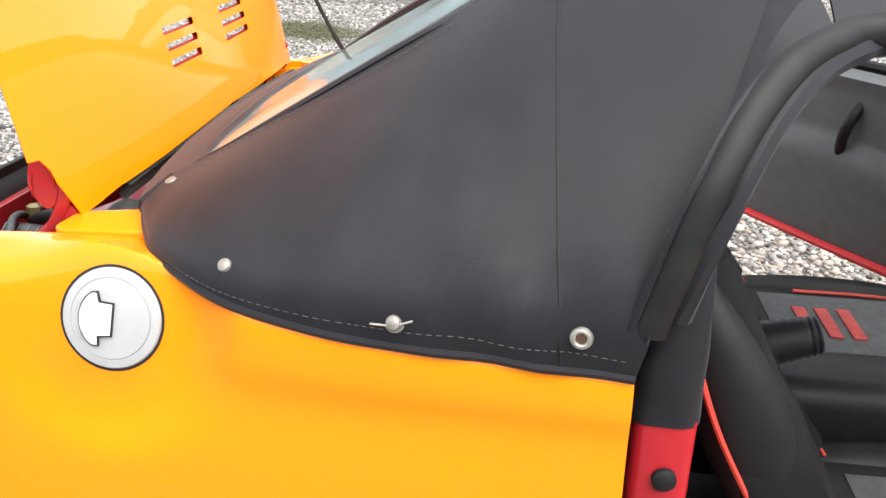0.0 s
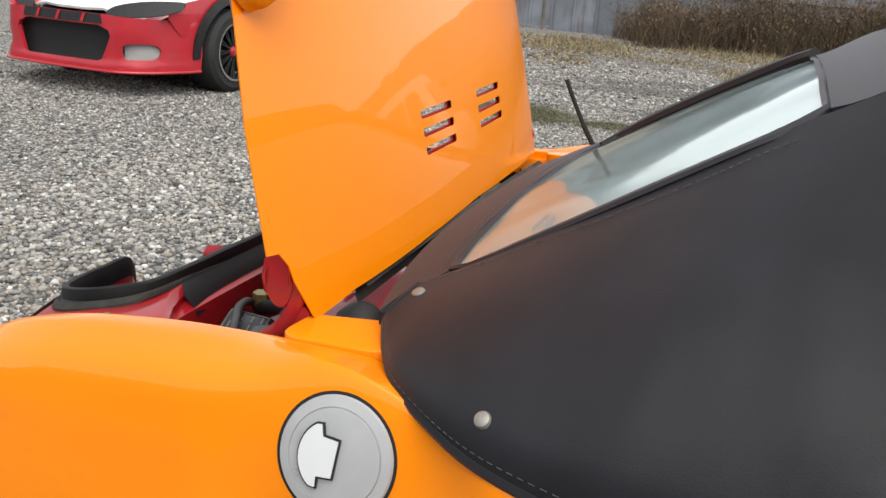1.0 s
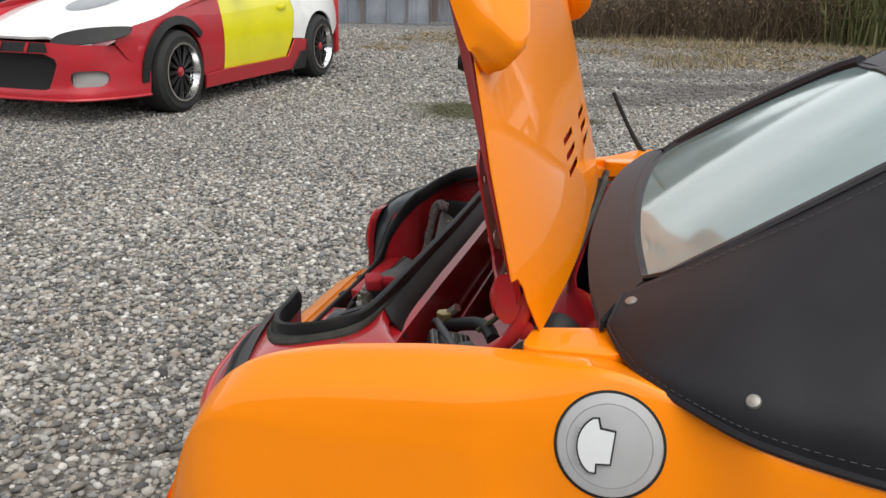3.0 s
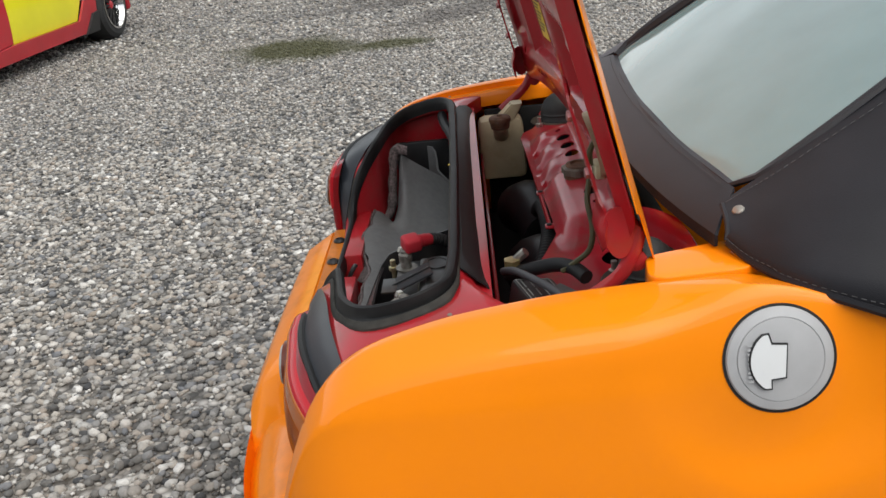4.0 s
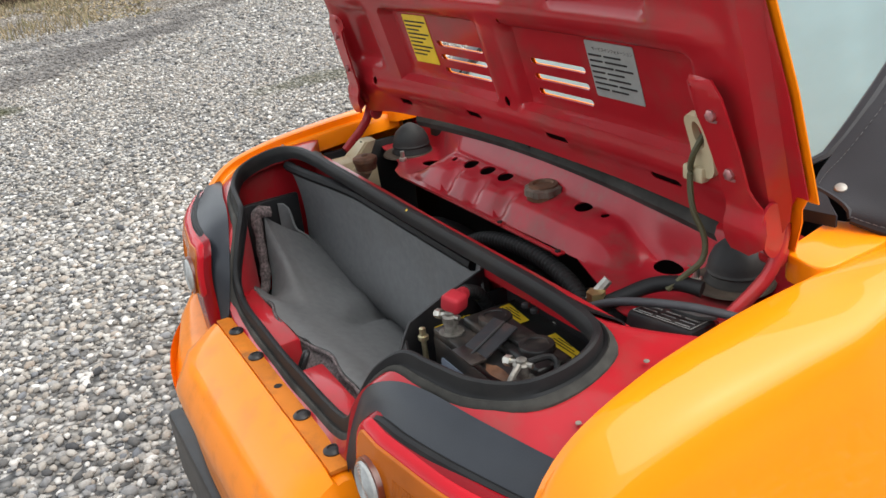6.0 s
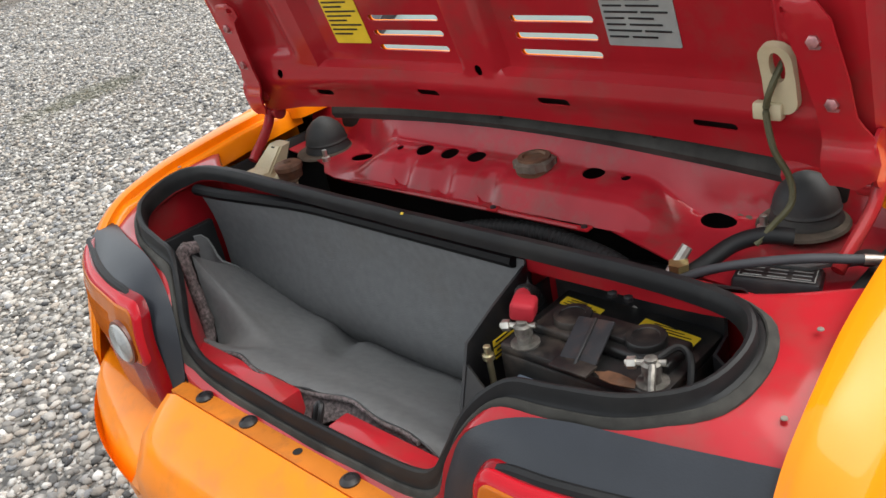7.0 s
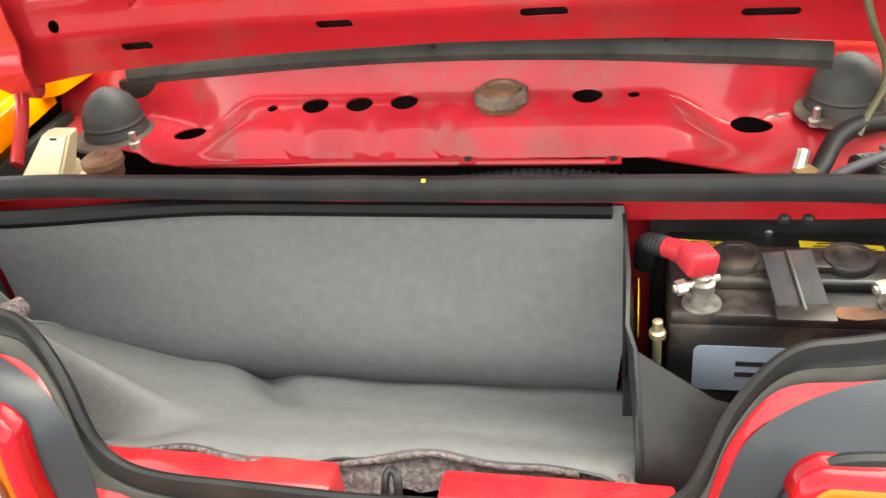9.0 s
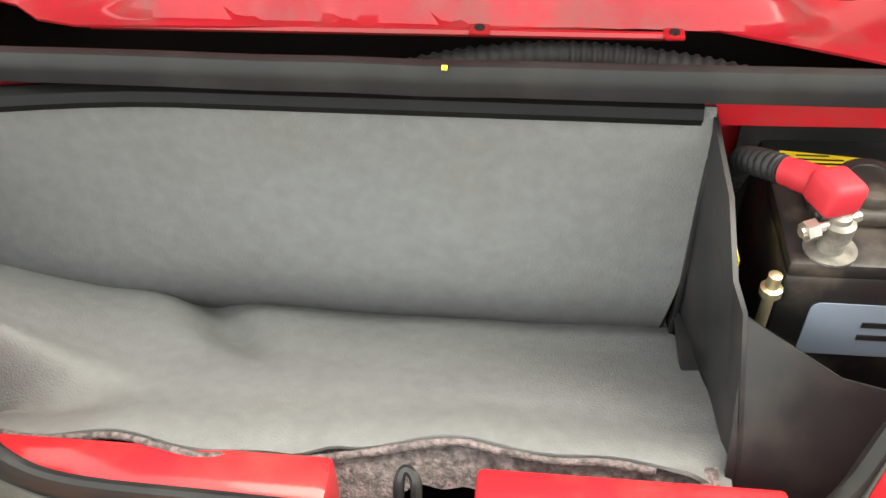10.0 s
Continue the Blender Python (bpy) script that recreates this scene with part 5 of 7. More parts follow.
for k in range(4):
    part("print_line", box((0.0006, 0.045 - 0.01 * (k % 2), 0.0018), (0.1932, 0.362, 0.742 + 0.0052 * k)), DARK, tray_label, smooth=False)
part("front_label", sheet(rounded(0.235, 0.700, 0.345, 0.745, 0.006), [], lambda u, v: Vector((u, 0.3252, v)), 0.03, 0.0008), mat("blue_grey_label", (0.20, 0.24, 0.30), 0.4), batt, "blue grey front label")
for k in range(2):
    part("print_line", box((0.062, 0.0008, 0.0042), (0.298, 0.3240, 0.7285 - 0.011 * k)), DARK, batt, smooth=False)
CLAMP = mat("lead_clamp", (0.20, 0.19, 0.17), 0.45, metal=0.6, grain=0.45, scale=90, stain=(0.05, 0.04, 0.03), stain_scale=60, stain_amount=0.8)
for x, y in ((0.240, 0.340), (0.382, 0.345)):
    c = part("terminal", lathe([(0.015, 0), (0.015, 0.0015), (0.008, 0.002), (0.0072, 0.012), (0.0065, 0.014), (0.006, 0.026), (0.0045, 0.027), (0, 0.027)], 20, at=(x, y, BZ)), CLAMP, batt, "dull lead terminal")
    part("clamp_ring", lathe([(0.0060, 0.010), (0.0090, 0.011), (0.0094, 0.021), (0.0060, 0.023)], 18, at=(x, y, BZ)), CLAMP, c)
    part("clamp_bolt", tube([(x - 0.022, y - 0.008, BZ + 0.019), (x + 0.012, y + 0.006, BZ + 0.021)], 0.0032, 8), STEEL, c)
    part("clamp_nut", tube([(x - 0.020, y - 0.007, BZ + 0.019), (x - 0.013, y - 0.004, BZ + 0.0195)], 0.006, 6), STEEL, c)
REDPL = mat("red_boot", (0.34, 0.018, 0.028), 0.55, spec=0.3, grain=0.15, scale=20)
boot = part("terminal_cover", box((0.025, 0.025, 0.021), (0.236, 0.350, BZ + 0.0345), 0.005, turn=Matrix.Rotation(radians(25), 3, "Z") @ Matrix.Rotation(radians(10), 3, "Y"), segments=3), REDPL, batt, "red rubber terminal cover")
part("cover_neck", tube(catmull([(0.234, 0.355, BZ + 0.034), (0.224, 0.364, BZ + 0.032), (0.214, 0.374, BZ + 0.029)], 5), [0.0098] * 4 + [0.0092] * 4 + [0.0085] * 3, 14), REDPL, boot, "red rubber neck of the cover")
sl = catmull([(0.214, 0.374, BZ + 0.029), (0.205, 0.386, BZ + 0.024), (0.198, 0.405, BZ + 0.010), (0.196, 0.42, BZ - 0.02)], 12)
part("cover_sleeve", tube(sl, [0.009 if k % 3 else 0.0078 for k in range(len(sl))], 12), RUBBER, boot, "black corrugated cable sleeve")
part("neg_cable", tube(catmull([(0.384, 0.352, BZ + 0.021), (0.390, 0.374, BZ + 0.022), (0.401, 0.376, BZ + 0.016), (0.411, 0.360, BZ + 0.002), (0.416, 0.338, BZ - 0.025), (0.418, 0.312, BZ - 0.07)], 6), 0.0036, 8), RUBBER, batt, "black negative cable")
part("neg_lug", tube(catmull([(0.388, 0.338, BZ + 0.024), (0.398, 0.318, BZ + 0.012), (0.40, 0.312, BZ - 0.02), (0.40, 0.31, BZ - 0.06)], 5), 0.0036, 8), CLAMP, batt)
rod = part("hold_down_rod", lathe([(0.0035, -0.10), (0.0035, 0.012), (0.0065, 0.013), (0.0065, 0.018), (0.004, 0.019), (0.004, 0.028), (0, 0.03)], 10, at=(0.207, 0.318, 0.745)), mat("zinc_yellow", (0.5, 0.45, 0.28), 0.35, metal=0.85, grain=0.2), batt, "zinc plated hold-down rod")

# felt lining
FELT_EDGE = mat("brown_felt", (0.115, 0.095, 0.092), 1.0, grain=0.55, scale=220, stain=(0.28, 0.20, 0.21), stain_scale=110, stain_amount=0.7, bump=1.0, bump_scale=500)


def wob(x, y, a=0.004):
    return a * noise.noise(Vector((x * 7, y * 7, 3.1)))


def back_felt():
    rows = []
    for k in range(41):
        t = k / 40
        x = -0.435 + 0.614 * t
        row = []
        yt = 0.390 + 0.030 * ramp(t * 2.2)
        for j in range(17):
            v = j / 16
            z = 0.812 - 0.245 * v
            y = yt + (0.449 - yt) * v ** 0.8 - 0.022 * math.sin(math.pi * v ** 2.0) + (0.006 if v < 0.03 else 0)
            row.append(Vector((x + 0.006 * math.sin(v * 5) * ramp((t - 0.9) / 0.1), y + wob(x, z, 0.007), z)))
        rows.append(row)
    return thicken(grid(rows), 0.004)


liner = tagged(part("back_lining", back_felt(), CARPET), "grey felt lining panel leaning on the trunk wall", "trunk lining")
rail_pts = [(-0.436 + 0.606 * k / 20, 0.387 + 0.030 * ramp(k / 20 * 2.2), 0.812) for k in range(21)]
part("top_rail", tube(rail_pts, 0.0095, 8, flat=0.9), mat("black_rail", (0.005, 0.005, 0.0055), 0.5, spec=0.15, grain=0.2), liner, "black plastic rail on the lining's top")


FLAP = [(0.238, -0.290, 0.676), (0.272, -0.298, 0.632), (0.285, -0.310, 0.662), (0.292, -0.325, 0.704), (0.297, -0.332, 0.738), (0.302, -0.340, 0.768), (0.318, -0.352, 0.752), (0.350, -0.370, 0.722), (0.400, -0.400, 0.675), (0.446, -0.420, 0.642)]


def floor_felt():
    rows = []
    for j in range(63):
        v = j / 62
        y = 0.446 - 0.206 * v
        left, zl = lerp_rows(FLAP, y)
        right = 0.180 + 0.010 * ramp((v - 0.16) / 0.06) + 0.006 * v
        row = []
        for k in range(71):
            f = k / 70
            x = left + (right - left) * f
            z = 0.604 + 0.062 * ramp(v / 0.95) + 0.014 * ramp((v - 0.72) / 0.28)
            # the left end is turned up into a flap
            c = max(0.0, 1 - (x - left) / max(0.13, -0.165 - left))
            z += (zl - z) * c ** (1.7 - 0.4 * ramp((y - 0.32) / 0.1))
            z += wob(x * 1.4, y * 2, 0.006)
            fold = x + 0.215 - 0.75 * (0.43 - y)
            z += (0.002 * math.exp(-(fold / 0.014) ** 2) - 0.022 * math.exp(-((fold - 0.022) / 0.016) ** 2) + 0.006 * math.exp(-((fold + 0.028) / 0.022) ** 2)) * ramp((y - 0.33) / 0.05)
            z -= 0.012 * ramp((y - 0.405) / 0.03)
            # the right front corner sags
            z -= 0.018 * ramp((x - 0.165) / 0.03) * ramp((v - 0.80) / 0.2)
            wave = 0.002 + 0.004 * math.sin(x * 23 + 0.6) + 0.003 * math.sin(x * 61)
            row.append(Vector((x, y + (wave + 0.012 * ramp((x + 0.07) / 0.03)) * v ** 3, z + 0.004 * math.sin(x * 34) * v ** 4)))
        rows.append(row)
    for _ in range(4):
        zs = [[p.z for p in r] for r in rows]
        for j in range(1, len(rows) - 1):
            for k in range(2, len(rows[0]) - 2):
                soft_k = min(1.0, (k - 1) / 5)
                m = (zs[j - 1][k] + zs[j + 1][k] + zs[j][k - 1] + zs[j][k + 1]) / 4
                rows[j][k].z += (m - zs[j][k]) * 0.7 * soft_k
    return thicken(grid(rows), 0.003)


floor_liner = tagged(part("floor_lining", floor_felt(), CARPET), "grey felt floor mat, rucked up at the edges", "trunk lining")


def ragged_edge(points, r, seed):
    pts, wide = [], []
    for p in catmull(points, 12):
        q = p * 60 + Vector((seed, 0, 0))
        pts.append(p + noise.noise_vector(q * 0.8) * r * 0.18)
        wide.append(r * (1 + 0.22 * noise.noise(q) + 0.10 * noise.noise(q * 4)))
    return tube(pts, wide, 10, flat=0.75, up=(0.3, 1, 0))


def front_wave(x):
    return 0.238 + 0.012 * ramp((x + 0.07) / 0.03) + 0.002 + 0.004 * math.sin(x * 23 + 0.6) + 0.003 * math.sin(x * 61)


part("frayed_edge", ragged_edge([(x, front_wave(x) - 0.001, 0.6765 + wob(x * 1.4, 0.476, 0.006) + 0.004 * math.sin(x * 34)) for x in [-0.27 + 0.03 * k for k in range(15)]], 0.0032, 4), FELT_EDGE, floor_liner, "frayed brown felt edge")
part("frayed_edge", ragged_edge([(-0.344, 0.312, 0.770), (-0.343, 0.290, 0.772), (-0.329, 0.283, 0.740), (-0.318, 0.279, 0.704), (-0.303, 0.270, 0.660), (-0.290, 0.254, 0.634)], 0.0115, 5), FELT_EDGE, floor_liner, "rolled brown felt edge")


def underfelt():
    rows = []
    for k in range(60):
        x = -0.075 + 0.262 * k / 59
        row = []
        for j in range(9):
            v = j / 8
            hang = ramp((x + 0.075) / 0.03)
            y = front_wave(x) + 0.012 - (0.012 + 0.028 * hang * (0.6 + 0.5 * noise.noise(Vector((x * 30, 0, 2))))) * v
            z = 0.668 + 0.002 * math.sin(x * 40) - 0.020 * v * v * hang + 0.004 * noise.noise(Vector((x * 70, v * 3, 5)))
            row.append(Vector((x, y, z)))
        rows.append(row)
    return thicken(grid(rows), 0.006)


part("underfelt", underfelt(), FELT_EDGE, floor_liner, "shoddy brown underfelt hanging below the edge")
# dark panel added to blacken the trunk's far corner
part("dark_corner_panel", box((0.012, 0.13, 0.14), (-0.438, 0.33, 0.690), 0.004), DARK, tub, "dark panel added in the trunk's far corner")
# filler added so the gap beside the tray reads dark, not red
part("liner_gap_filler", box((0.004, 0.04, 0.17), (0.181, 0.434, 0.69), 0.001), DARK, liner, "dark filler added for the dark gap at the lining's end")
corner = tagged(part("corner_lining", thicken(grid([[Vector((-0.425 + 0.045 * u, 0.352 + 0.04 * u + 0.006 * math.sin(7 * u), 0.66 + (0.092 - 0.050 * u - 0.03 * u * u + 0.006 * math.sin(9 * u)) * v)) for v in [j / 6 for j in range(7)]] for u in [k / 8 for k in range(9)]]), 0.004), CARPET), "grey felt scrap standing in the trunk's corner", "trunk lining")

# ================= cabin, seen through the open doorway =================
LEATHER = mat("black_leather", (0.009, 0.009, 0.010), 0.5, spec=0.25, grain=0.2, scale=20, bump=0.15, bump_scale=400)
PIPE = mat("red_piping", (0.50, 0.05, 0.035), 0.5)
PANEL = mat("door_grey", (0.075, 0.078, 0.082), 0.5, grain=0.1, scale=30, bump=0.15, bump_scale=600)
jamb = part("door_jamb", box((0.10, 0.060, 0.32), (0.584, 1.272, 0.612), 0.012, segments=3), RED, car, "red painted door jamb")


def jamb_cover():
    """Padded cover over the jamb's top: a flattened wrap, narrower upwards, with shallow folds."""
    rows = []
    for k in range(25):
        v = k / 24
        z = 0.757 + 0.158 * v
        hx, hy = 0.046 - 0.026 * v ** 2, 0.035 - 0.018 * v ** 2
        row = []
        for j in range(28):
            a = 2 * math.pi * j / 28
            c, s = math.cos(a), math.sin(a)
            q = (abs(c) ** 4 + abs(s) ** 4) ** -0.25
            f = 1 + 0.05 * noise.noise(Vector((c * 1.5, s * 1.5, z * 30)))
            row.append(Vector((0.590 + 0.012 * v + hx * c * q * f, 1.270 + 0.012 * v * v + hy * s * q * f, z)))
        rows.append(row)
    bm = grid(rows, close_v=True)
    bm.faces.new([bm.verts.new(p) for p in rows[-1]])
    bmesh.ops.remove_doubles(bm, verts=bm.verts, dist=1e-5)
    return bm


part("jamb_cover", jamb_cover(), FABRIC, jamb, "black padded jamb cover")
part("jamb_stop", lathe([(0.012, 0), (0.012, 0.006), (0.007, 0.009), (0, 0.009)], 16, at=(0.634, 1.276, 0.700), turn=Matrix.Rotation(radians(90), 3, "Y")), RUBBER, jamb, "black rubber door stop")
part("sill", box((0.12, 1.0, 0.12), (0.60, 1.80, 0.30), 0.03, segments=3), ORANGE, car)
part("sill", box((0.12, 1.0, 0.12), (-0.60, 1.80, 0.30), 0.03, segments=3), ORANGE, car)
part("cabin_wall", box((1.06, 0.03, 0.55), (0, 1.16, 0.60), 0.01), FABRIC, car, "black wall behind the seats")
part("console", box((0.16, 0.95, 0.20), (0, 1.72, 0.40), 0.04, segments=3), LEATHER, car, "black centre console")
part("cabin_carpet", box((1.08, 1.1, 0.02), (0, 1.75, 0.25), 0.004), FABRIC, car)


def front_body():
    """Rounded nose: bonnet, wings and front bumper in one skin."""
    rows = []
    for k in range(25):
        t = k / 24
        y = 2.26 + 1.06 * t
        w = 0.685 - 0.02 * t - 0.16 * max(0.0, (t - 0.72) / 0.28) ** 2
        top = 0.825 - 0.13 * t - 0.30 * max(0.0, (t - 0.82) / 0.18) ** 2
        row = []
        for j in range(29):
            s = -1 + 2 * j / 28
            a = abs(s)
            x = math.copysign(w * min(1.0, a * 1.32), s) if a < 0.76 else math.copysign(w * (1 - 0.03 * ((a - 0.76) / 0.24)), s)
            z = top - 0.035 * min(1.0, a * 1.32) ** 4 + 0.03 * math.exp(-((a - 0.55) / 0.12) ** 2) * (1 - t) if a < 0.76 else top - 0.06 - (top - 0.32) * ((a - 0.76) / 0.24)
            row.append(Vector((x, y, z)))
        rows.append(row)
    bm = grid(rows)
    bm.faces.new([bm.verts.new(p) for p in rows[-1]])
    bmesh.ops.remove_doubles(bm, verts=bm.verts, dist=1e-5)
    return bm


nose = part("front_body", front_body(), ORANGE, car, "orange bonnet and front wings")
for s in (1, -1):
    part("headlamp", lathe([(0.085, 0), (0.08, 0.02), (0.05, 0.035), (0, 0.04)], 24, at=(0.46 * s, 3.16, 0.645), turn=Matrix.Rotation(radians(-35), 3, "X")), LENS_CLEAR, nose, "round clear headlamp")
    part("windscreen_pillar", tube(catmull([(0.60 * s, 2.50, 0.80), (0.56 * s, 2.32, 0.95), (0.50 * s, 2.12, 1.11)], 5), 0.022, 8), FABRIC, car, "black windscreen pillar")
screen_rows = [[Vector(((0.59 - 0.10 * t) * s, 2.50 - 0.38 * t + 0.07 * (1 - s * s), 0.80 + 0.31 * t + 0.015 * t * (1 - s * s))) for s in [-1 + 2 * j / 12 for j in range(13)]] for t in [k / 8 for k in range(9)]]
ws = part("windscreen", thicken(grid(screen_rows), 0.005), mat("screen_glass", (0.8, 0.85, 0.84), 0.03, trans=0.95, ior=1.45), car, "curved clear windscreen")
ws.visible_shadow = False
part("header_rail", tube([(0.50 * (-1 + 2 * k / 12), 2.13 + 0.07 * (1 - (-1 + k / 6) ** 2), 1.118 + 0.03 * (1 - (-1 + k / 6) ** 2)) for k in range(13)], 0.02, 8), FABRIC, car)
part("dashboard", box((1.12, 0.28, 0.26), (0, 2.30, 0.68), 0.06, segments=4), LEATHER, car)
part("brake_gaiter", tube(catmull([(0.03, 1.46, 0.50), (0.03, 1.52, 0.545), (0.03, 1.60, 0.57)], 14), [0.046 - 0.0006 * k + (0.0022 if k % 2 else 0) for k in range(29)], 14), FABRIC, car, "black ribbed cloth gaiter")


def seat_back(cx):
    rows = []
    for k in range(13):
        t = k / 12
        z = 0.30 + 0.55 * t
        y = 1.56 - 0.27 * t
        w = 0.215 * (1 - 0.32 * max(0, t - 0.62) / 0.38) * (1 + 0.06 * math.sin(math.pi * t))
        d = 0.055 * (1 - 0.4 * t)
        row = []
        for j in range(20):
            a = 2 * math.pi * j / 20
            c, s = math.cos(a), math.sin(a)
            u = math.copysign(abs(c) ** 0.6, c) * w
            v = math.copysign(abs(s) ** 0.7, s) * d
            if v > 0:
                v += 0.045 * (abs(u) / w) ** 3
            row.append(Vector((cx + u, y + v, z + 0.3 * v)))
        rows.append(row)
    bm = grid(rows, close_v=True)
    bm.faces.new([bm.verts.new(p) for p in rows[-1]])
    bm.faces.new([bm.verts.new(p) for p in rows[0]])
    bmesh.ops.remove_doubles(bm, verts=bm.verts, dist=1e-4)
    return bm, rows


for cx in (0.325, -0.325):
    st = thing("bucket_seat", "black leather bucket seat with thin red piping", "seat", (cx, 1.70, 0.26), group="seats")
    bm, rows = seat_back(cx)
    part("backrest", bm, LEATHER, st)
    part("cushion", box((0.44, 0.50, 0.16), (cx, 1.78, 0.34), 0.06, segments=4), LEATHER, st)
    for sgn in (1, -1):
        part("bolster", tube(catmull([(cx + 0.19 * sgn, 1.56, 0.385), (cx + 0.20 * sgn, 1.72, 0.395), (cx + 0.20 * sgn, 1.90, 0.39), (cx + 0.17 * sgn, 2.01, 0.375)], 6), 0.042, 12), LEATHER, st)
        wing = catmull([(cx + 0.150 * sgn, 1.300, 0.850), (cx + 0.168 * sgn, 1.330, 0.790), (cx + 0.176 * sgn, 1.375, 0.700), (cx + 0.178 * sgn, 1.430, 0.600), (cx + 0.178 * sgn, 1.490, 0.500), (cx + 0.176 * sgn, 1.550, 0.420)], 6)
        part("side_bolster", tube(wing, [0.022 + 0.034 * ramp(k / 14) for k in range(len(wing))], 14, flat=0.8, up=(1, 0, 0)), LEATHER, st, "padded leather side bolster")
        seam = [p + Vector((0.018 * sgn + 0.022 * sgn * ramp(k / 14), -0.016 - 0.021 * ramp(k / 14), 0.004)) for k, p in enumerate(wing)]
        part("piping", tube(seam, 0.0034, 6), PIPE, st, "thin red piping")
        part("piping", tube([p + Vector((-0.010 * sgn * ramp((k - 8) / 8), 0.050 * ramp((k - 2) / 14), 0.01)) for k, p in enumerate(wing)], 0.0028, 6), PIPE, st, "thin red piping")
    part("piping", tube(catmull([(cx - 0.15, 1.70, 0.424), (cx - 0.13, 1.95, 0.420), (cx + 0.13, 1.95, 0.420), (cx + 0.15, 1.70, 0.424)], 6), 0.004, 6), PIPE, st)
    # lighter grey panel paints the highlight on the cushion's top
    part("seat_highlight", box((0.27, 0.30, 0.006), (cx, 1.77, 0.4195), 0.002), mat("seat_highlight_grey", (0.075, 0.077, 0.082), 0.75, grain=0.2, scale=60, bump=0.3, bump_scale=700), st, "grey panel painting the highlight on the seat cushion")
    for k in range(3):
        part("red_stripe", box((0.13, 0.026, 0.004), (cx, 1.69 + 0.045 * k, 0.4245), 0.001), mat("red_cloth", (0.42, 0.06, 0.055), 0.8, grain=0.2), st, "red cloth stripe")

# far door, swung open
hinge, free = Vector((-0.665, 2.12, 0)), Vector((-1.49, 1.59, 0))
along = (free - hinge).normalized()
inw = Vector((-along.y, along.x, 0))
if inw.dot(Vector((1, 0, 0))) < 0:
    inw = -inw


def door_pt(u, v, d):
    return hinge + along * u + inw * d + Vector((0, 0, v))


DOOR = [(0.0, 0.385), (0.10, 0.37), (0.86, 0.37), (0.93, 0.42), (0.98, 0.60), (0.97, 0.80), (0.90, 0.83), (0.10, 0.83), (0.0, 0.80)]
odoor = part("door", sheet(DOOR, [], lambda u, v: door_pt(u, v, -0.05 - 0.03 * math.sin(math.pi * (v - 0.35) / 0.5)), 0.06, 0.004), ORANGE, car, "orange door swung wide open")
part("door_trim", sheet([(u * 0.985, 0.35 + (v - 0.35) * 0.985) for u, v in DOOR], [], lambda u, v: door_pt(u, v, 0.012 + 0.022 * ramp((0.60 + 0.05 * math.sin(u * 4) - v) / 0.04) + 0.012 * ramp((v - 0.79) / 0.03)), 0.025, 0.05), PANEL, odoor, "dark grey moulded door trim")
part("door_edge", tube([door_pt(u, v, 0.090) for u, v in ((0.02, 0.388), (0.3, 0.384), (0.6, 0.384), (0.86, 0.384), (0.925, 0.428), (0.965, 0.58))], 0.011, 8), mat("red_edge", (0.5, 0.015, 0.02), 0.4), odoor, "red rubber strip on the trim's edge")
part("pull_handle", tube(catmull([door_pt(0.34, 0.60, 0.03), door_pt(0.33, 0.63, 0.075), door_pt(0.315, 0.70, 0.085), door_pt(0.31, 0.75, 0.05)], 5), 0.014, 10), LEATHER, odoor, "black pull handle")
part("window_sweep", tube([door_pt(u, 0.832, 0.0) for u in (0.02, 0.3, 0.6, 0.95)], 0.014, 8), LEATHER, odoor)

# ================= the parked coupe =================
YEL = mat("yellow_paint", (0.72, 0.66, 0.01), 0.3, coat=0.7, grain=0.05, scale=3)
CRED = mat("faded_red", (0.40, 0.012, 0.022), 0.35, coat=0.4, grain=0.12, scale=4, stain=(0.30, 0.05, 0.06), stain_amount=0.4)
TYRE = mat("tyre_rubber", (0.018, 0.018, 0.018), 0.75, grain=0.2, scale=30)
SMOKE = mat("dark_glass", (0.03, 0.035, 0.04), 0.08, spec=0.6)
CX0, CY0, CYAW = -6.80, -4.17, radians(-3)
coupe = thing("coupe", "red, white and yellow mismatched sports coupe parked on gravel", "car", (CX0, CY0, 0))
CM = Matrix.Translation((CX0, CY0, 0)) @ Matrix.Rotation(CYAW, 4, "Z")


def cpart(name, bm, m, parent, label="", smooth=True):
    for v in bm.verts:
        v.co = CM @ v.co
    return part(name, bm, m, parent, label, smooth)


def side_y(u, v):
    y = 0.86 + 0.05 * math.sin(math.pi * min(1, max(0, (v - 0.1) / 0.9))) - 0.10 * max(0, v - 0.62) ** 1.3
    y -= 0.16 * max(0, (abs(u) - 1.5) / 0.7) ** 2
    return y + 0.02 * math.exp(-((abs(u) - 1.375) / 0.35) ** 2)


def arch(cx, r, n=14, a0=-12, a1=192):
    return [(cx + r * math.cos(radians(a0 + (a1 - a0) * k / n)), 0.335 + r * math.sin(radians(a0 + (a1 - a0) * k / n))) for k in range(n + 1)]


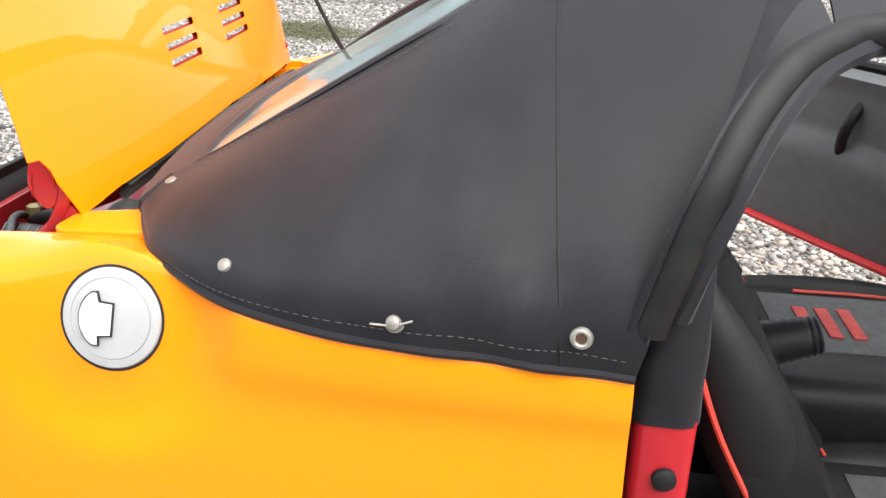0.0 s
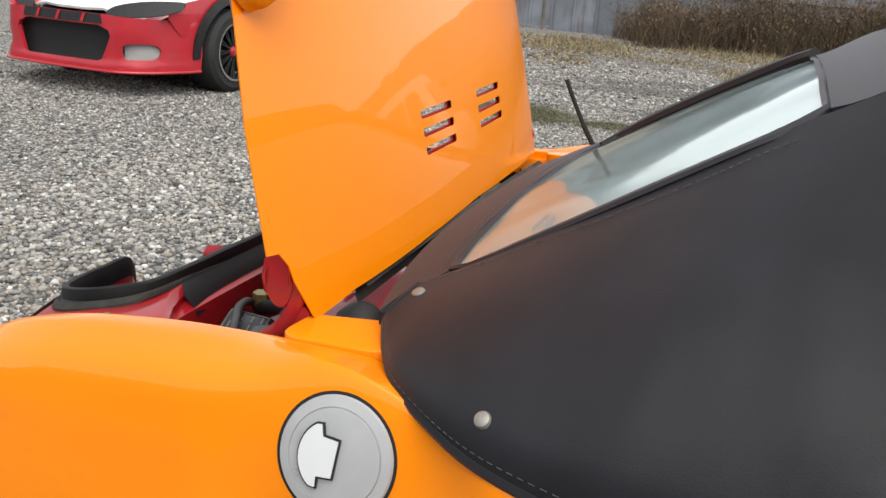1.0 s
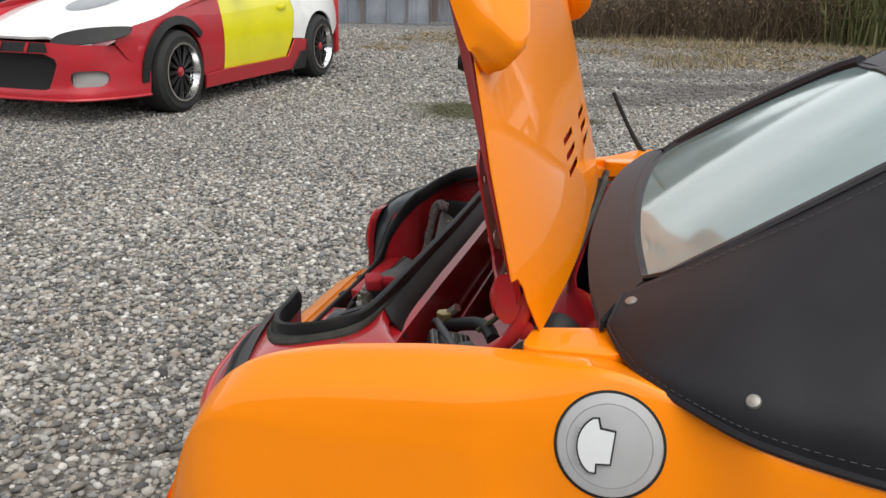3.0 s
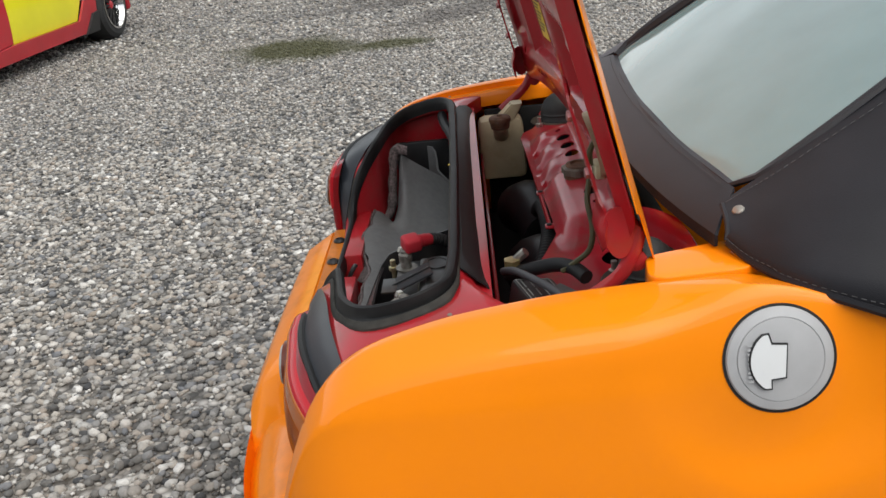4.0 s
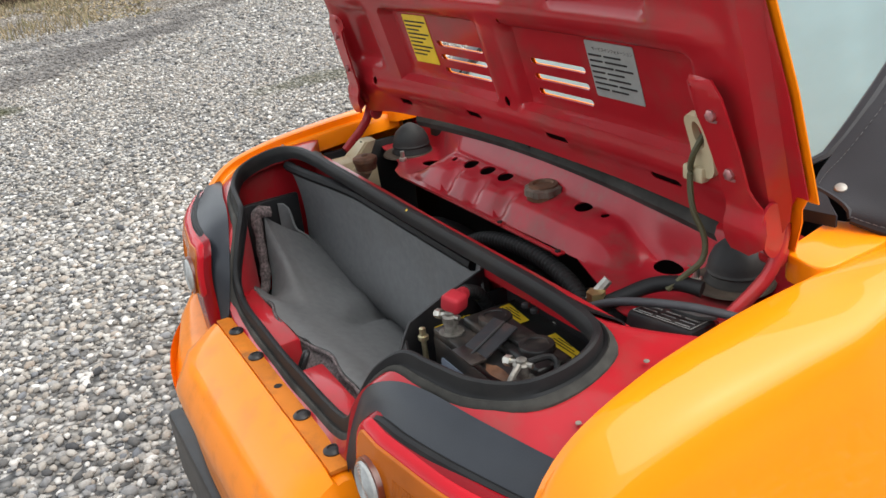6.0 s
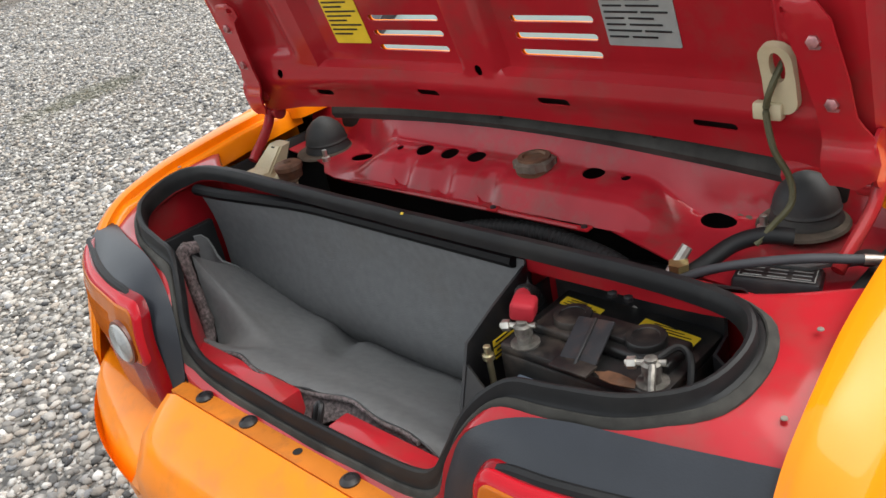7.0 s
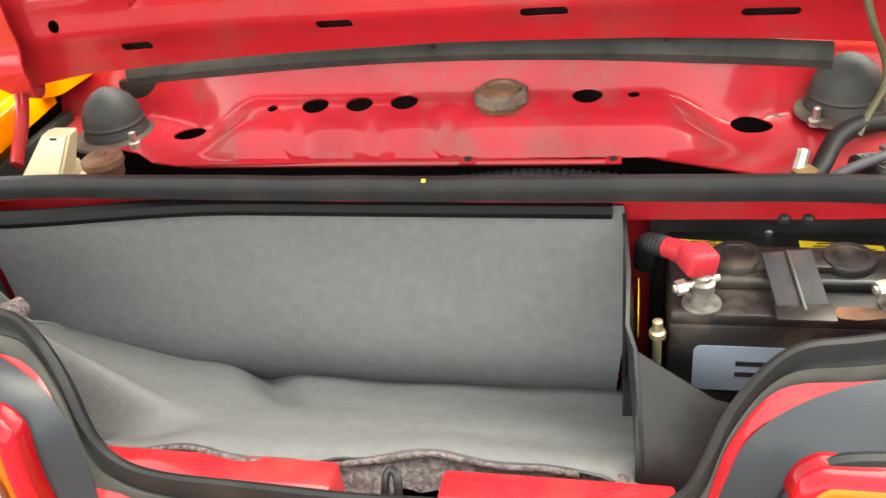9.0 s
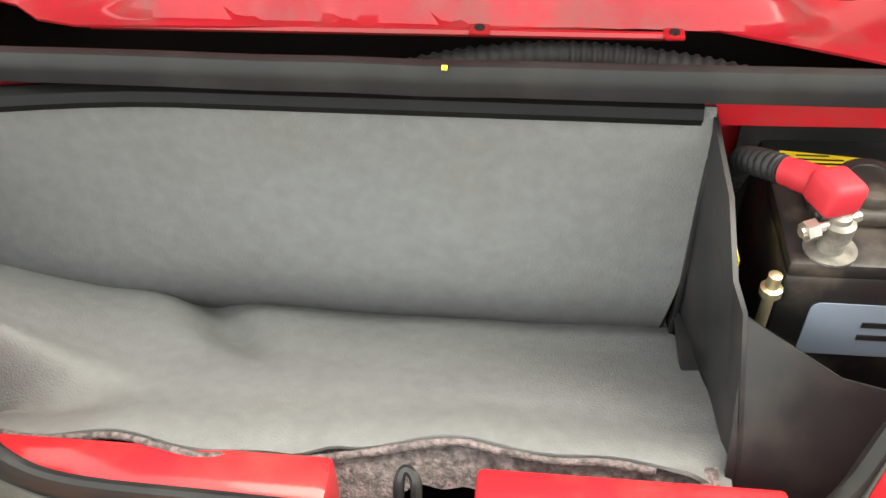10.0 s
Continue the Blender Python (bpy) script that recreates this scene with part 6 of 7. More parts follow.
fa, ra = arch(1.375, 0.40), arch(-1.375, 0.40)
PIECES = {
    "front_fender": ([(0.62, 0.30)] + [(0.96, 0.28)] + fa[::-1][1:-1] + [(1.80, 0.40), (1.95, 0.50), (2.04, 0.62), (2.00, 0.70), (1.86, 0.745), (1.55, 0.805), (1.2, 0.89), (0.80, 0.955), (0.62, 0.97)], CRED, "faded red front fender"),
    "side_door": ([(-0.60, 0.30), (-0.52, 0.30), (0.615, 0.285), (0.615, 0.97), (0.0, 1.0), (-0.72, 1.0), (-0.80, 0.75), (-0.72, 0.48)], YEL, "bright yellow door"),
    "rear_quarter": ([(-0.73, 0.48), (-0.99, 0.46)] + ra[2:-2] + [(-1.80, 0.45), (-2.1, 0.55), (-2.15, 0.90), (-1.6, 1.0), (-0.73, 1.0), (-0.81, 0.75)], WHITE, "white primed rear quarter panel"),
    "side_skirt": ([(0.95, 0.16), (0.97, 0.275), (0.60, 0.295), (-0.60, 0.295), (-0.74, 0.47), (-0.99, 0.45), (-0.97, 0.16)], CRED, "red side skirt"),
}
for s in (1, -1):
    for nm, (outline, m, lab) in PIECES.items():
        p = cpart(nm, sheet(outline, [], lambda u, v: Vector((u, s * (side_y(u, v) + (0.03 if nm == "side_skirt" else 0.0)), v)), 0.07, 0.02), m, coupe, lab)
    cpart("fender_flare", sheet(arch(1.375, 0.47, 14, -4, 138) + arch(1.375, 0.402, 14, -4, 138)[::-1], [], lambda u, v: Vector((u, s * (side_y(u, v) + 0.035), v)), 0.05, 0.03), DARK, coupe, "black bolt-on fender flare")
    cpart("skirt_tip", sheet([(-0.70, 0.15), (-0.98, 0.15), (-1.0, 0.34), (-0.86, 0.33)], [], lambda u, v: Vector((u, s * (side_y(u, v) + 0.05), v)), 0.07, 0.02), DARK, coupe)
    cpart("side_window", sheet([(-0.78, 1.0), (0.42, 0.99), (0.05, 1.22), (-0.35, 1.29), (-0.75, 1.28)], [], lambda u, v: Vector((u, s * (0.80 - 0.55 * (v - 1.0)), v)), 0.1, 0.006), SMOKE, coupe, "dark side window")
    cpart("quarter_window", sheet([(-1.35, 1.01), (-0.84, 1.0), (-0.82, 1.26), (-1.0, 1.22)], [], lambda u, v: Vector((u, s * (0.80 - 0.55 * (v - 1.0)), v)), 0.1, 0.006), SMOKE, coupe)
    cpart("pillar", tube(catmull([(0.66, 0.80 * s, 0.97), (0.40, 0.75 * s, 1.12), (0.08, 0.68 * s, 1.27)], 5), 0.03, 8), YEL if s > 0 else WHITE, coupe, "yellow windscreen pillar")
    cpart("wing_mirror", box((0.11, 0.20, 0.14), (0.36, 0.98 * s, 1.06), 0.04, segments=3), YEL, coupe, "yellow wing mirror")
    cpart("door_handle", box((0.16, 0.02, 0.035), (-0.52, s * 0.905, 0.80), 0.008), DARK if s < 0 else YEL, coupe)
    # headlight cover
    cpart("headlight_cover", sheet([(p.x, p.y) for p in catmull([(0.40, 0.635, 0), (0.48, 0.690, 0), (0.70, 0.735, 0), (0.95, 0.750, 0), (1.04, 0.735, 0), (1.00, 0.690, 0), (0.85, 0.640, 0), (0.62, 0.612, 0), (0.46, 0.612, 0)], 4, True)], [], lambda u, v: Vector((2.27 - 0.42 * max(0, u - 0.25) ** 1.6 - 0.35 * (v - 0.6), s * min(0.90, u * 0.86 + 0.03), v)), 0.06, 0.02), DARK, coupe, "black headlight block-off panel")


def plan(s):
    """Front outline, s from -1 to 1."""
    a = abs(s)
    x = 2.34 - 0.10 * a ** 2 - 0.50 * max(0, (a - 0.55) / 0.45) ** 2.2
    return x, 0.90 * math.copysign(min(1.0, a * 1.02), s)


def front(u, v):
    x, y = plan(u)
    return Vector((x - 0.10 * max(0, v - 0.45) + 0.03 * math.exp(-((v - 0.22) / 0.06) ** 2), y, v))


FOGS = [rounded(a, 0.30, a + 0.22, 0.42, 0.05, 3) for a in (0.62, -0.84)]
fb = cpart("front_bumper", sheet([(-1, 0.20), (1, 0.20), (1, 0.60), (0.7, 0.615), (0.42, 0.63), (-0.42, 0.63), (-0.7, 0.615), (-1, 0.60)], [[(-0.44, 0.29), (-0.40, 0.275), (0.40, 0.275), (0.44, 0.29), (0.52, 0.47), (0.50, 0.51), (0.40, 0.545), (-0.40, 0.545), (-0.50, 0.51), (-0.52, 0.47)]] + FOGS, front, 0.045, 0.03), CRED, coupe, "red aftermarket front bumper with big intake")
cpart("intake_mesh", sheet([(-0.55, 0.24), (0.55, 0.24), (0.55, 0.56), (-0.55, 0.56)], [], lambda u, v: front(u, v) + Vector((-0.09, 0, 0)), 0.1, 0.02), BLACK, fb, "dark intake")
cpart("bumper_tape", sheet([(-0.44, 0.555), (0.44, 0.555), (0.42, 0.628), (-0.42, 0.628)], [], lambda u, v: front(u, v) + Vector((0.006, 0, 0)), 0.06, 0.004), DARK, fb, "black tape on the bumper's top edge")
for u in (-0.28, -0.05, 0.22):
    cpart("red_mark", sheet([(u, 0.556), (u + 0.03, 0.556), (u + 0.06, 0.626), (u + 0.03, 0.626)], [], lambda a, v: front(a, v) + Vector((0.013, 0, 0)), 0.05, 0.003), CRED, fb)
for a in (0.62, -0.84):
    cpart("fog_lamp", sheet(rounded(a - 0.02, 0.28, a + 0.24, 0.44, 0.04, 3), [], lambda u, v: front(u, v) + Vector((-0.06, 0, 0)), 0.06, 0.01), LENS_CLEAR, fb, "round clear fog lamp")
cpart("bumper_lip", tube([front(-1 + 2 * k / 40, 0.205) for k in range(41)], 0.022, 8, flat=0.6), CRED, fb)
rows = []
for k in range(17):
    t = k / 16
    x = 2.20 - 1.50 * t
    w = 0.60 + 0.20 * ramp(t * 1.6)
    rows.append([Vector((x - 0.10 * (abs(s) ** 3) * (1 - t), w * s, 0.655 + 0.335 * t ** 0.8 - 0.07 * abs(s) ** 3 + 0.018 * math.exp(-((abs(s) - 0.5) / 0.15) ** 2))) for s in [-1 + 2 * j / 16 for j in range(17)]])
hood_front = cpart("bonnet", thicken(grid(rows), 0.02), WHITE, coupe, "white bonnet with grey stains")
for s in (1, -1):
    frows = []
    for k in range(17):
        t = k / 16
        p = rows[k][-1 if s > 0 else 0]
        frows.append([p, Vector((p.x, (p.y + s * side_y(p.x, 0.7)) / 2, p.z - 0.012)), Vector((p.x - 0.02, s * (side_y(min(p.x, 1.8), 0.8) - 0.01), 0.66 + 0.31 * t ** 0.8 - 0.02))])
    cpart("fender_top", grid(frows), CRED, coupe)
cpart("stain", sheet(oval(1.25, 0.05, 0.32, 0.20, 20), [], lambda u, v: Vector((u, v, 0.655 + 0.335 * ((2.20 - u) / 1.5) ** 0.8 + 0.0035)), 0.08), mat("grey_primer", (0.22, 0.23, 0.25), 0.4, coat=0.3, grain=0.3, scale=3), hood_front, "grey primer patch")
wrs = []
for k in range(9):
    t = k / 8
    wrs.append([Vector((0.70 - 0.72 * t - 0.10 * s * s, (0.76 - 0.12 * t) * s, 0.985 + 0.315 * t)) for s in [-1 + 2 * j / 10 for j in range(11)]])
cpart("windscreen", grid(wrs), mat("windscreen_glass", (0.12, 0.16, 0.17), 0.06, spec=0.8), coupe, "slanted windscreen")
cpart("wiper", tube([(0.66, 0.55, 1.0), (0.70, 0.05, 1.01)], 0.012, 6), BLACK, coupe)
cpart("wiper", tube([(0.68, -0.05, 1.0), (0.70, -0.55, 1.01)], 0.012, 6), BLACK, coupe)
rrs = []
for k in range(9):
    t = k / 8
    rrs.append([Vector((-0.02 - 1.35 * t, (0.66 - 0.04 * t) * s, 1.295 + 0.05 * math.sin(math.pi * min(1, t * 1.2)) * (1 - 0.5 * s * s) - 0.22 * max(0, t - 0.6) ** 1.2 * 2 - 0.03 * abs(s) ** 3)) for s in [-1 + 2 * j / 10 for j in range(11)]])
cpart("roof", thicken(grid(rrs), 0.02), WHITE, coupe, "white roof")
trs = []
for k in range(7):
    t = k / 6
    trs.append([Vector((-1.36 - 0.85 * t, (0.70 + 0.1 * min(1, t * 2)) * s, 1.14 - 0.13 * t - 0.02 * abs(s) ** 3)) for s in [-1 + 2 * j / 10 for j in range(11)]])
cpart("trunk_lid", thicken(grid(trs), 0.02), WHITE, coupe, "white trunk lid")
cpart("rear_end", box((0.10, 1.60, 0.80), (-2.13, 0, 0.60), 0.04), CRED, coupe)
cpart("floor_pan", box((3.6, 1.45, 0.12), (-0.1, 0, 0.28), 0.03), BLACK, coupe)
cpart("inner_shell", box((2.3, 1.55, 0.50), (-0.85, 0, 0.62), 0.05), BLACK, coupe)
for s in (1, -1):
    cpart("wing_post", box((0.14, 0.02, 0.26), (-1.95, 0.5 * s, 1.16), 0.005), BLACK, coupe)
cpart("rear_wing", box((0.26, 1.45, 0.03), (-1.98, 0, 1.30), 0.01), BLACK, coupe, "black rear wing")


def coupe_wheel(x, y, r=0.345, w=0.30):
    s = 1 if y > 0 else -1
    tm = Matrix.Rotation(radians(-90 * s), 3, "X")
    w_ob = cpart("wheel", lathe([(r * 0.66, -w / 2), (r * 0.86, -w / 2), (r * 0.97, -w * 0.40), (r, -w * 0.25), (r, w * 0.25), (r * 0.97, w * 0.40), (r * 0.86, w / 2), (r * 0.70, w / 2 - 0.005)], 40, at=(x, y, r), turn=tm), TYRE, coupe, "wide black tyre")
    cpart("rim_lip", lathe([(r * 0.70, w / 2 - 0.006), (r * 0.71, w / 2 + 0.006), (r * 0.66, w / 2 + 0.006), (r * 0.61, w / 2 - 0.05), (r * 0.58, w / 2 - 0.07)], 40, at=(x, y, r), turn=tm), mat("polished_lip", (0.7, 0.7, 0.7), 0.18, metal=1.0), w_ob, "polished rim lip")
    cpart("rim_barrel", lathe([(r * 0.60, w / 2 - 0.05), (r * 0.58, -w / 2), (0, -w / 2)], 30, at=(x, y, r), turn=tm), BLACK, w_ob)
    bm = bmesh.new()
    for k in range(12):
        a = 2 * math.pi * k / 12
        for da in (-0.055, 0.055):
            p = Vector((math.cos(a) * 0.05, 0, math.sin(a) * 0.05))
            q = Vector((math.cos(a + da * 1.6) * r * 0.63, 0, math.sin(a + da * 1.6) * r * 0.63))
            o = Vector((x, y + s * (w / 2 - 0.045), r))
            tube([o + p + Vector((0, s * 0.015, 0)), o + q], 0.009, 5, bm)
    cpart("spokes", bm, DARK, w_ob, "black mesh spokes")
    cpart("hub_cap", lathe([(0.045, -0.02), (0.045, 0.0), (0.03, 0.014), (0, 0.018)], 16, at=(x, y + s * (w / 2 - 0.035), r), turn=tm), CRED, w_ob, "red hub cap")


for x, y in ((1.375, 0.815), (1.375, -0.815), (-1.375, 0.80), (-1.375, -0.80)):
    coupe_wheel(x, y)

# boxy vans: one farther back, one across the yard
def van_thing(label, at, yaw, paint):
    van = thing("van", label, "van", at)
    vm = Matrix.Translation(at) @ Matrix.Rotation(yaw, 4, "Z")

    def vpart(name, bm, m, parent, lab=""):
        for v in bm.verts:
            v.co = vm @ v.co
        return part(name, bm, m, parent, lab)

    side = [(-1.70, 0.30), (-1.22, 0.28), (1.30, 0.28), (1.66, 0.32), (1.70, 0.62), (1.62, 0.95), (1.02, 1.62), (0.80, 1.80), (0.50, 1.86), (-1.45, 1.86), (-1.66, 1.76), (-1.72, 0.9)]
    half = lambda z: 0.735 - 0.13 * max(0.0, (z - 0.95) / 0.9) ** 1.3
    loop = catmull([(x, 0, z) for x, z in side], 3, True)
    rows = []
    for k in range(13):
        s = -1 + 2 * k / 12
        shrink = 1 - 0.05 * abs(s) ** 6
        rows.append([Vector((p.x * shrink, s * half(p.z), 0.3 + (p.z - 0.3) * (1 - 0.025 * abs(s) ** 6))) for p in loop])
    bm = grid(rows, close_v=True)
    for r in (0, -1):
        bm.faces.new([bm.verts.new(p) for p in rows[r]])
    bmesh.ops.remove_doubles(bm, verts=bm.verts, dist=1e-5)
    body = vpart("body", bm, paint, van)
    for s in (1, -1):
        for pane in ([(0.12, 1.02), (1.10, 1.02), (0.72, 1.60), (0.58, 1.68), (0.12, 1.68)], [(-0.82, 1.02), (0.02, 1.02), (0.02, 1.68), (-0.82, 1.68)], [(-1.58, 1.04), (-0.92, 1.02), (-0.92, 1.68), (-1.50, 1.66)]):
            vpart("side_window", sheet(pane, [], lambda u, v: Vector((u, s * (half(v) + 0.004), v)), 0.1, 0.006), SMOKE, van, "dark side window")
        vpart("wing_mirror", box((0.10, 0.14, 0.22), (1.06, s * 0.84, 1.12), 0.03, segments=3), DARK, van, "black wing mirror")
        vpart("side_strip", box((2.3, 0.014, 0.05), (0.0, s * 0.737, 0.62), 0.004), DARK, van, "dark rubbing strip")
        for x in (-1.12, 1.12):
            w = vpart("wheel", lathe([(0, -0.08), (0.17, -0.08), (0.25, -0.075), (0.27, -0.04), (0.27, 0.04), (0.25, 0.075), (0.17, 0.08), (0.16, 0.06), (0, 0.05)], 28, at=(x, s * 0.67, 0.27), turn=Matrix.Rotation(radians(-90 * s), 3, "X")), TYRE, van, "black tyre")
            vpart("wheel_cover", lathe([(0, 0.075), (0.06, 0.078), (0.155, 0.066), (0.16, 0.055)], 24, at=(x, s * 0.67, 0.27), turn=Matrix.Rotation(radians(-90 * s), 3, "X")), STEEL, w, "plain metal wheel cover")
            vpart("wheel_arch", lathe([(0.26, 0.0), (0.33, 0.002), (0.34, -0.02)], 28, at=(x, s * 0.742, 0.30), turn=Matrix.Rotation(radians(-90 * s), 3, "X")), BLACK, van)
    vpart("windscreen", sheet([(-0.60, 0.0), (0.60, 0.0), (0.52, 1.0), (-0.52, 1.0)], [], lambda u, v: Vector((1.60 - 0.56 * v + 0.03, u, 1.0 + 0.62 * v)), 0.2, 0.008), SMOKE, van, "slanted windscreen")
    return van


van_thing("dark parked van behind the coupe", (-12.5, -10.2, 0), 0.0, mat("dark_blue_paint", (0.012, 0.014, 0.02), 0.25, coat=0.8))
van_thing("white kei van parked across the yard", (-12.4, 6.1, 0), radians(-90), WHITE)

# ================= fence, weeds =================
def sheet_metal():
    """Weathered galvanised sheet: panel-to-panel tone, pale blooms, rust running down."""
    m = mat("galvanised_sheet", (0.165, 0.18, 0.21), 0.55, grain=0.16, scale=2.5, stain=(0.30, 0.315, 0.34), stain_scale=1.1, stain_amount=0.6)
    nt = m.node_tree
    b = nt.nodes["Principled BSDF"]
    src = b.inputs["Base Color"].links[0].from_socket
    geo, info = nt.nodes.new("ShaderNodeNewGeometry"), nt.nodes.new("ShaderNodeObjectInfo")
    mp = nt.nodes.new("ShaderNodeMapping")
    mp.inputs["Scale"].default_value = (2.2, 2.2, 0.22)
    nt.links.new(geo.outputs["Position"], mp.inputs["Vector"])
    n = nt.nodes.new("ShaderNodeTexNoise")
    n.inputs["Scale"].default_value, n.inputs["Detail"].default_value, n.inputs["Roughness"].default_value = 1.0, 8, 0.7
    nt.links.new(mp.outputs[0], n.inputs["Vector"])
    mr = nt.nodes.new("ShaderNodeMapRange")
    mr.inputs[1].default_value, mr.inputs[2].default_value, mr.inputs[4].default_value = 0.52, 0.64, 0.85
    nt.links.new(n.outputs[0], mr.inputs[0])
    mx = nt.nodes.new("ShaderNodeMix")
    mx.data_type = "RGBA"
    mx.inputs[7].default_value = (0.085, 0.055, 0.045, 1)
    nt.links.new(mr.outputs[0], mx.inputs[0])
    nt.links.new(src, mx.inputs[6])
    tone = nt.nodes.new("ShaderNodeMapRange")
    tone.inputs[3].default_value, tone.inputs[4].default_value = 0.72, 1.2
    nt.links.new(info.outputs["Random"], tone.inputs[0])
    sc = nt.nodes.new("ShaderNodeVectorMath")
    sc.operation = "SCALE"
    nt.links.new(mx.outputs[2], sc.inputs[0])
    nt.links.new(tone.outputs[0], sc.inputs["Scale"])
    nt.links.new(sc.outputs[0], b.inputs["Base Color"])
    return m


SHEETM = sheet_metal()
fence = thing("corrugated_fence", "tall weathered sheet-metal fence with pressed ribs and rust streaks", "fence", (-17.6, 2.0, 0), kind="structure")
FDIR = Vector((-0.15, 1, 0)).normalized()
F0 = Vector((-16.6, -8.0, 0))


def fence_sheet():
    """A flat sheet with two pressed ribs."""
    rows = []
    for u, d in ((0.0, 0.0), (0.008, 0.036), (0.048, 0.036), (0.056, 0.0), (0.20, 0.002), (0.36, 0.001), (0.452, 0.0), (0.460, 0.036), (0.500, 0.036), (0.508, 0.0), (0.66, 0.002), (0.80, 0.001), (0.92, 0.0)):
        rows.append([Vector((d + 0.004 * math.sin(9 * u + 2.1 * z), u, z)) for z in (0.03, 0.5, 1.0, 1.5, 2.0, 2.5, 2.9)])
    return thicken(grid(rows), 0.003)


random.seed(3)
first = None
fturn_z = math.atan2(-FDIR.x, FDIR.y)
for k in range(30):
    at = F0 + FDIR * (0.905 * k) + Vector((random.uniform(-0.02, 0.02), 0, random.uniform(-0.04, 0.06)))
    if first is None:
        first = part("panel", fence_sheet(), SHEETM, fence, at=at)
        ob = first
    else:
        ob = new("panel", first.data)
        ob.parent = fence
        ob.location = at - Vector(fence.location)
    ob.rotation_euler = (random.uniform(-0.008, 0.008), random.uniform(-0.015, 0.015), fturn_z)
postm = mat("rusty_post", (0.16, 0.13, 0.11), 0.7, metal=0.3, grain=0.3, scale=5)
for k in range(13):
    at = F0 + FDIR * (2.2 * k) + Vector((0.09, 0, 0))
    part("post", tube([(at.x, at.y, 0), (at.x, at.y, 3.0)], 0.03, 8), postm, fence)
for z in (0.9, 1.75):
    a, b = F0 + Vector((0.06, 0, z)), F0 + FDIR * 27 + Vector((0.06, 0, z))
    part("rail", tube([a, b], 0.025, 6), postm, fence)


def island_mat(name, colors, rough=0.9, translucent=False):
    m = bpy.data.materials.new(name)
    m.use_nodes = True
    nt = m.node_tree
    b = nt.nodes["Principled BSDF"]
    b.inputs["Roughness"].default_value = rough
    g = nt.nodes.new("ShaderNodeNewGeometry")
    r = nt.nodes.new("ShaderNodeValToRGB")
    cr = r.color_ramp
    cr.elements[0].color, cr.elements[0].position = (*colors[0], 1), 0.0
    cr.elements[1].color, cr.elements[1].position = (*colors[-1], 1), 1.0
    for i, c in enumerate(colors[1:-1]):
        e = cr.elements.new((i + 1) / (len(colors) - 1))
        e.color = (*c, 1)
    nt.links.new(g.outputs["Random Per Island"], r.inputs[0])
    tc = nt.nodes.new("ShaderNodeTexCoord")
    n = nt.nodes.new("ShaderNodeTexNoise")
    n.inputs["Scale"].default_value = 120
    nt.links.new(tc.outputs["Object"], n.inputs["Vector"])
    mr = nt.nodes.new("ShaderNodeMapRange")
    mr.inputs[3].default_value, mr.inputs[4].default_value = 0.7, 1.3
    nt.links.new(n.outputs[0], mr.inputs[0])
    mx = nt.nodes.new("ShaderNodeVectorMath")
    mx.operation = "SCALE"
    nt.links.new(r.outputs[0], mx.inputs[0])
    nt.links.new(mr.outputs[0], mx.inputs["Scale"])
    nt.links.new(mx.outputs[0], b.inputs["Base Color"])
    return m


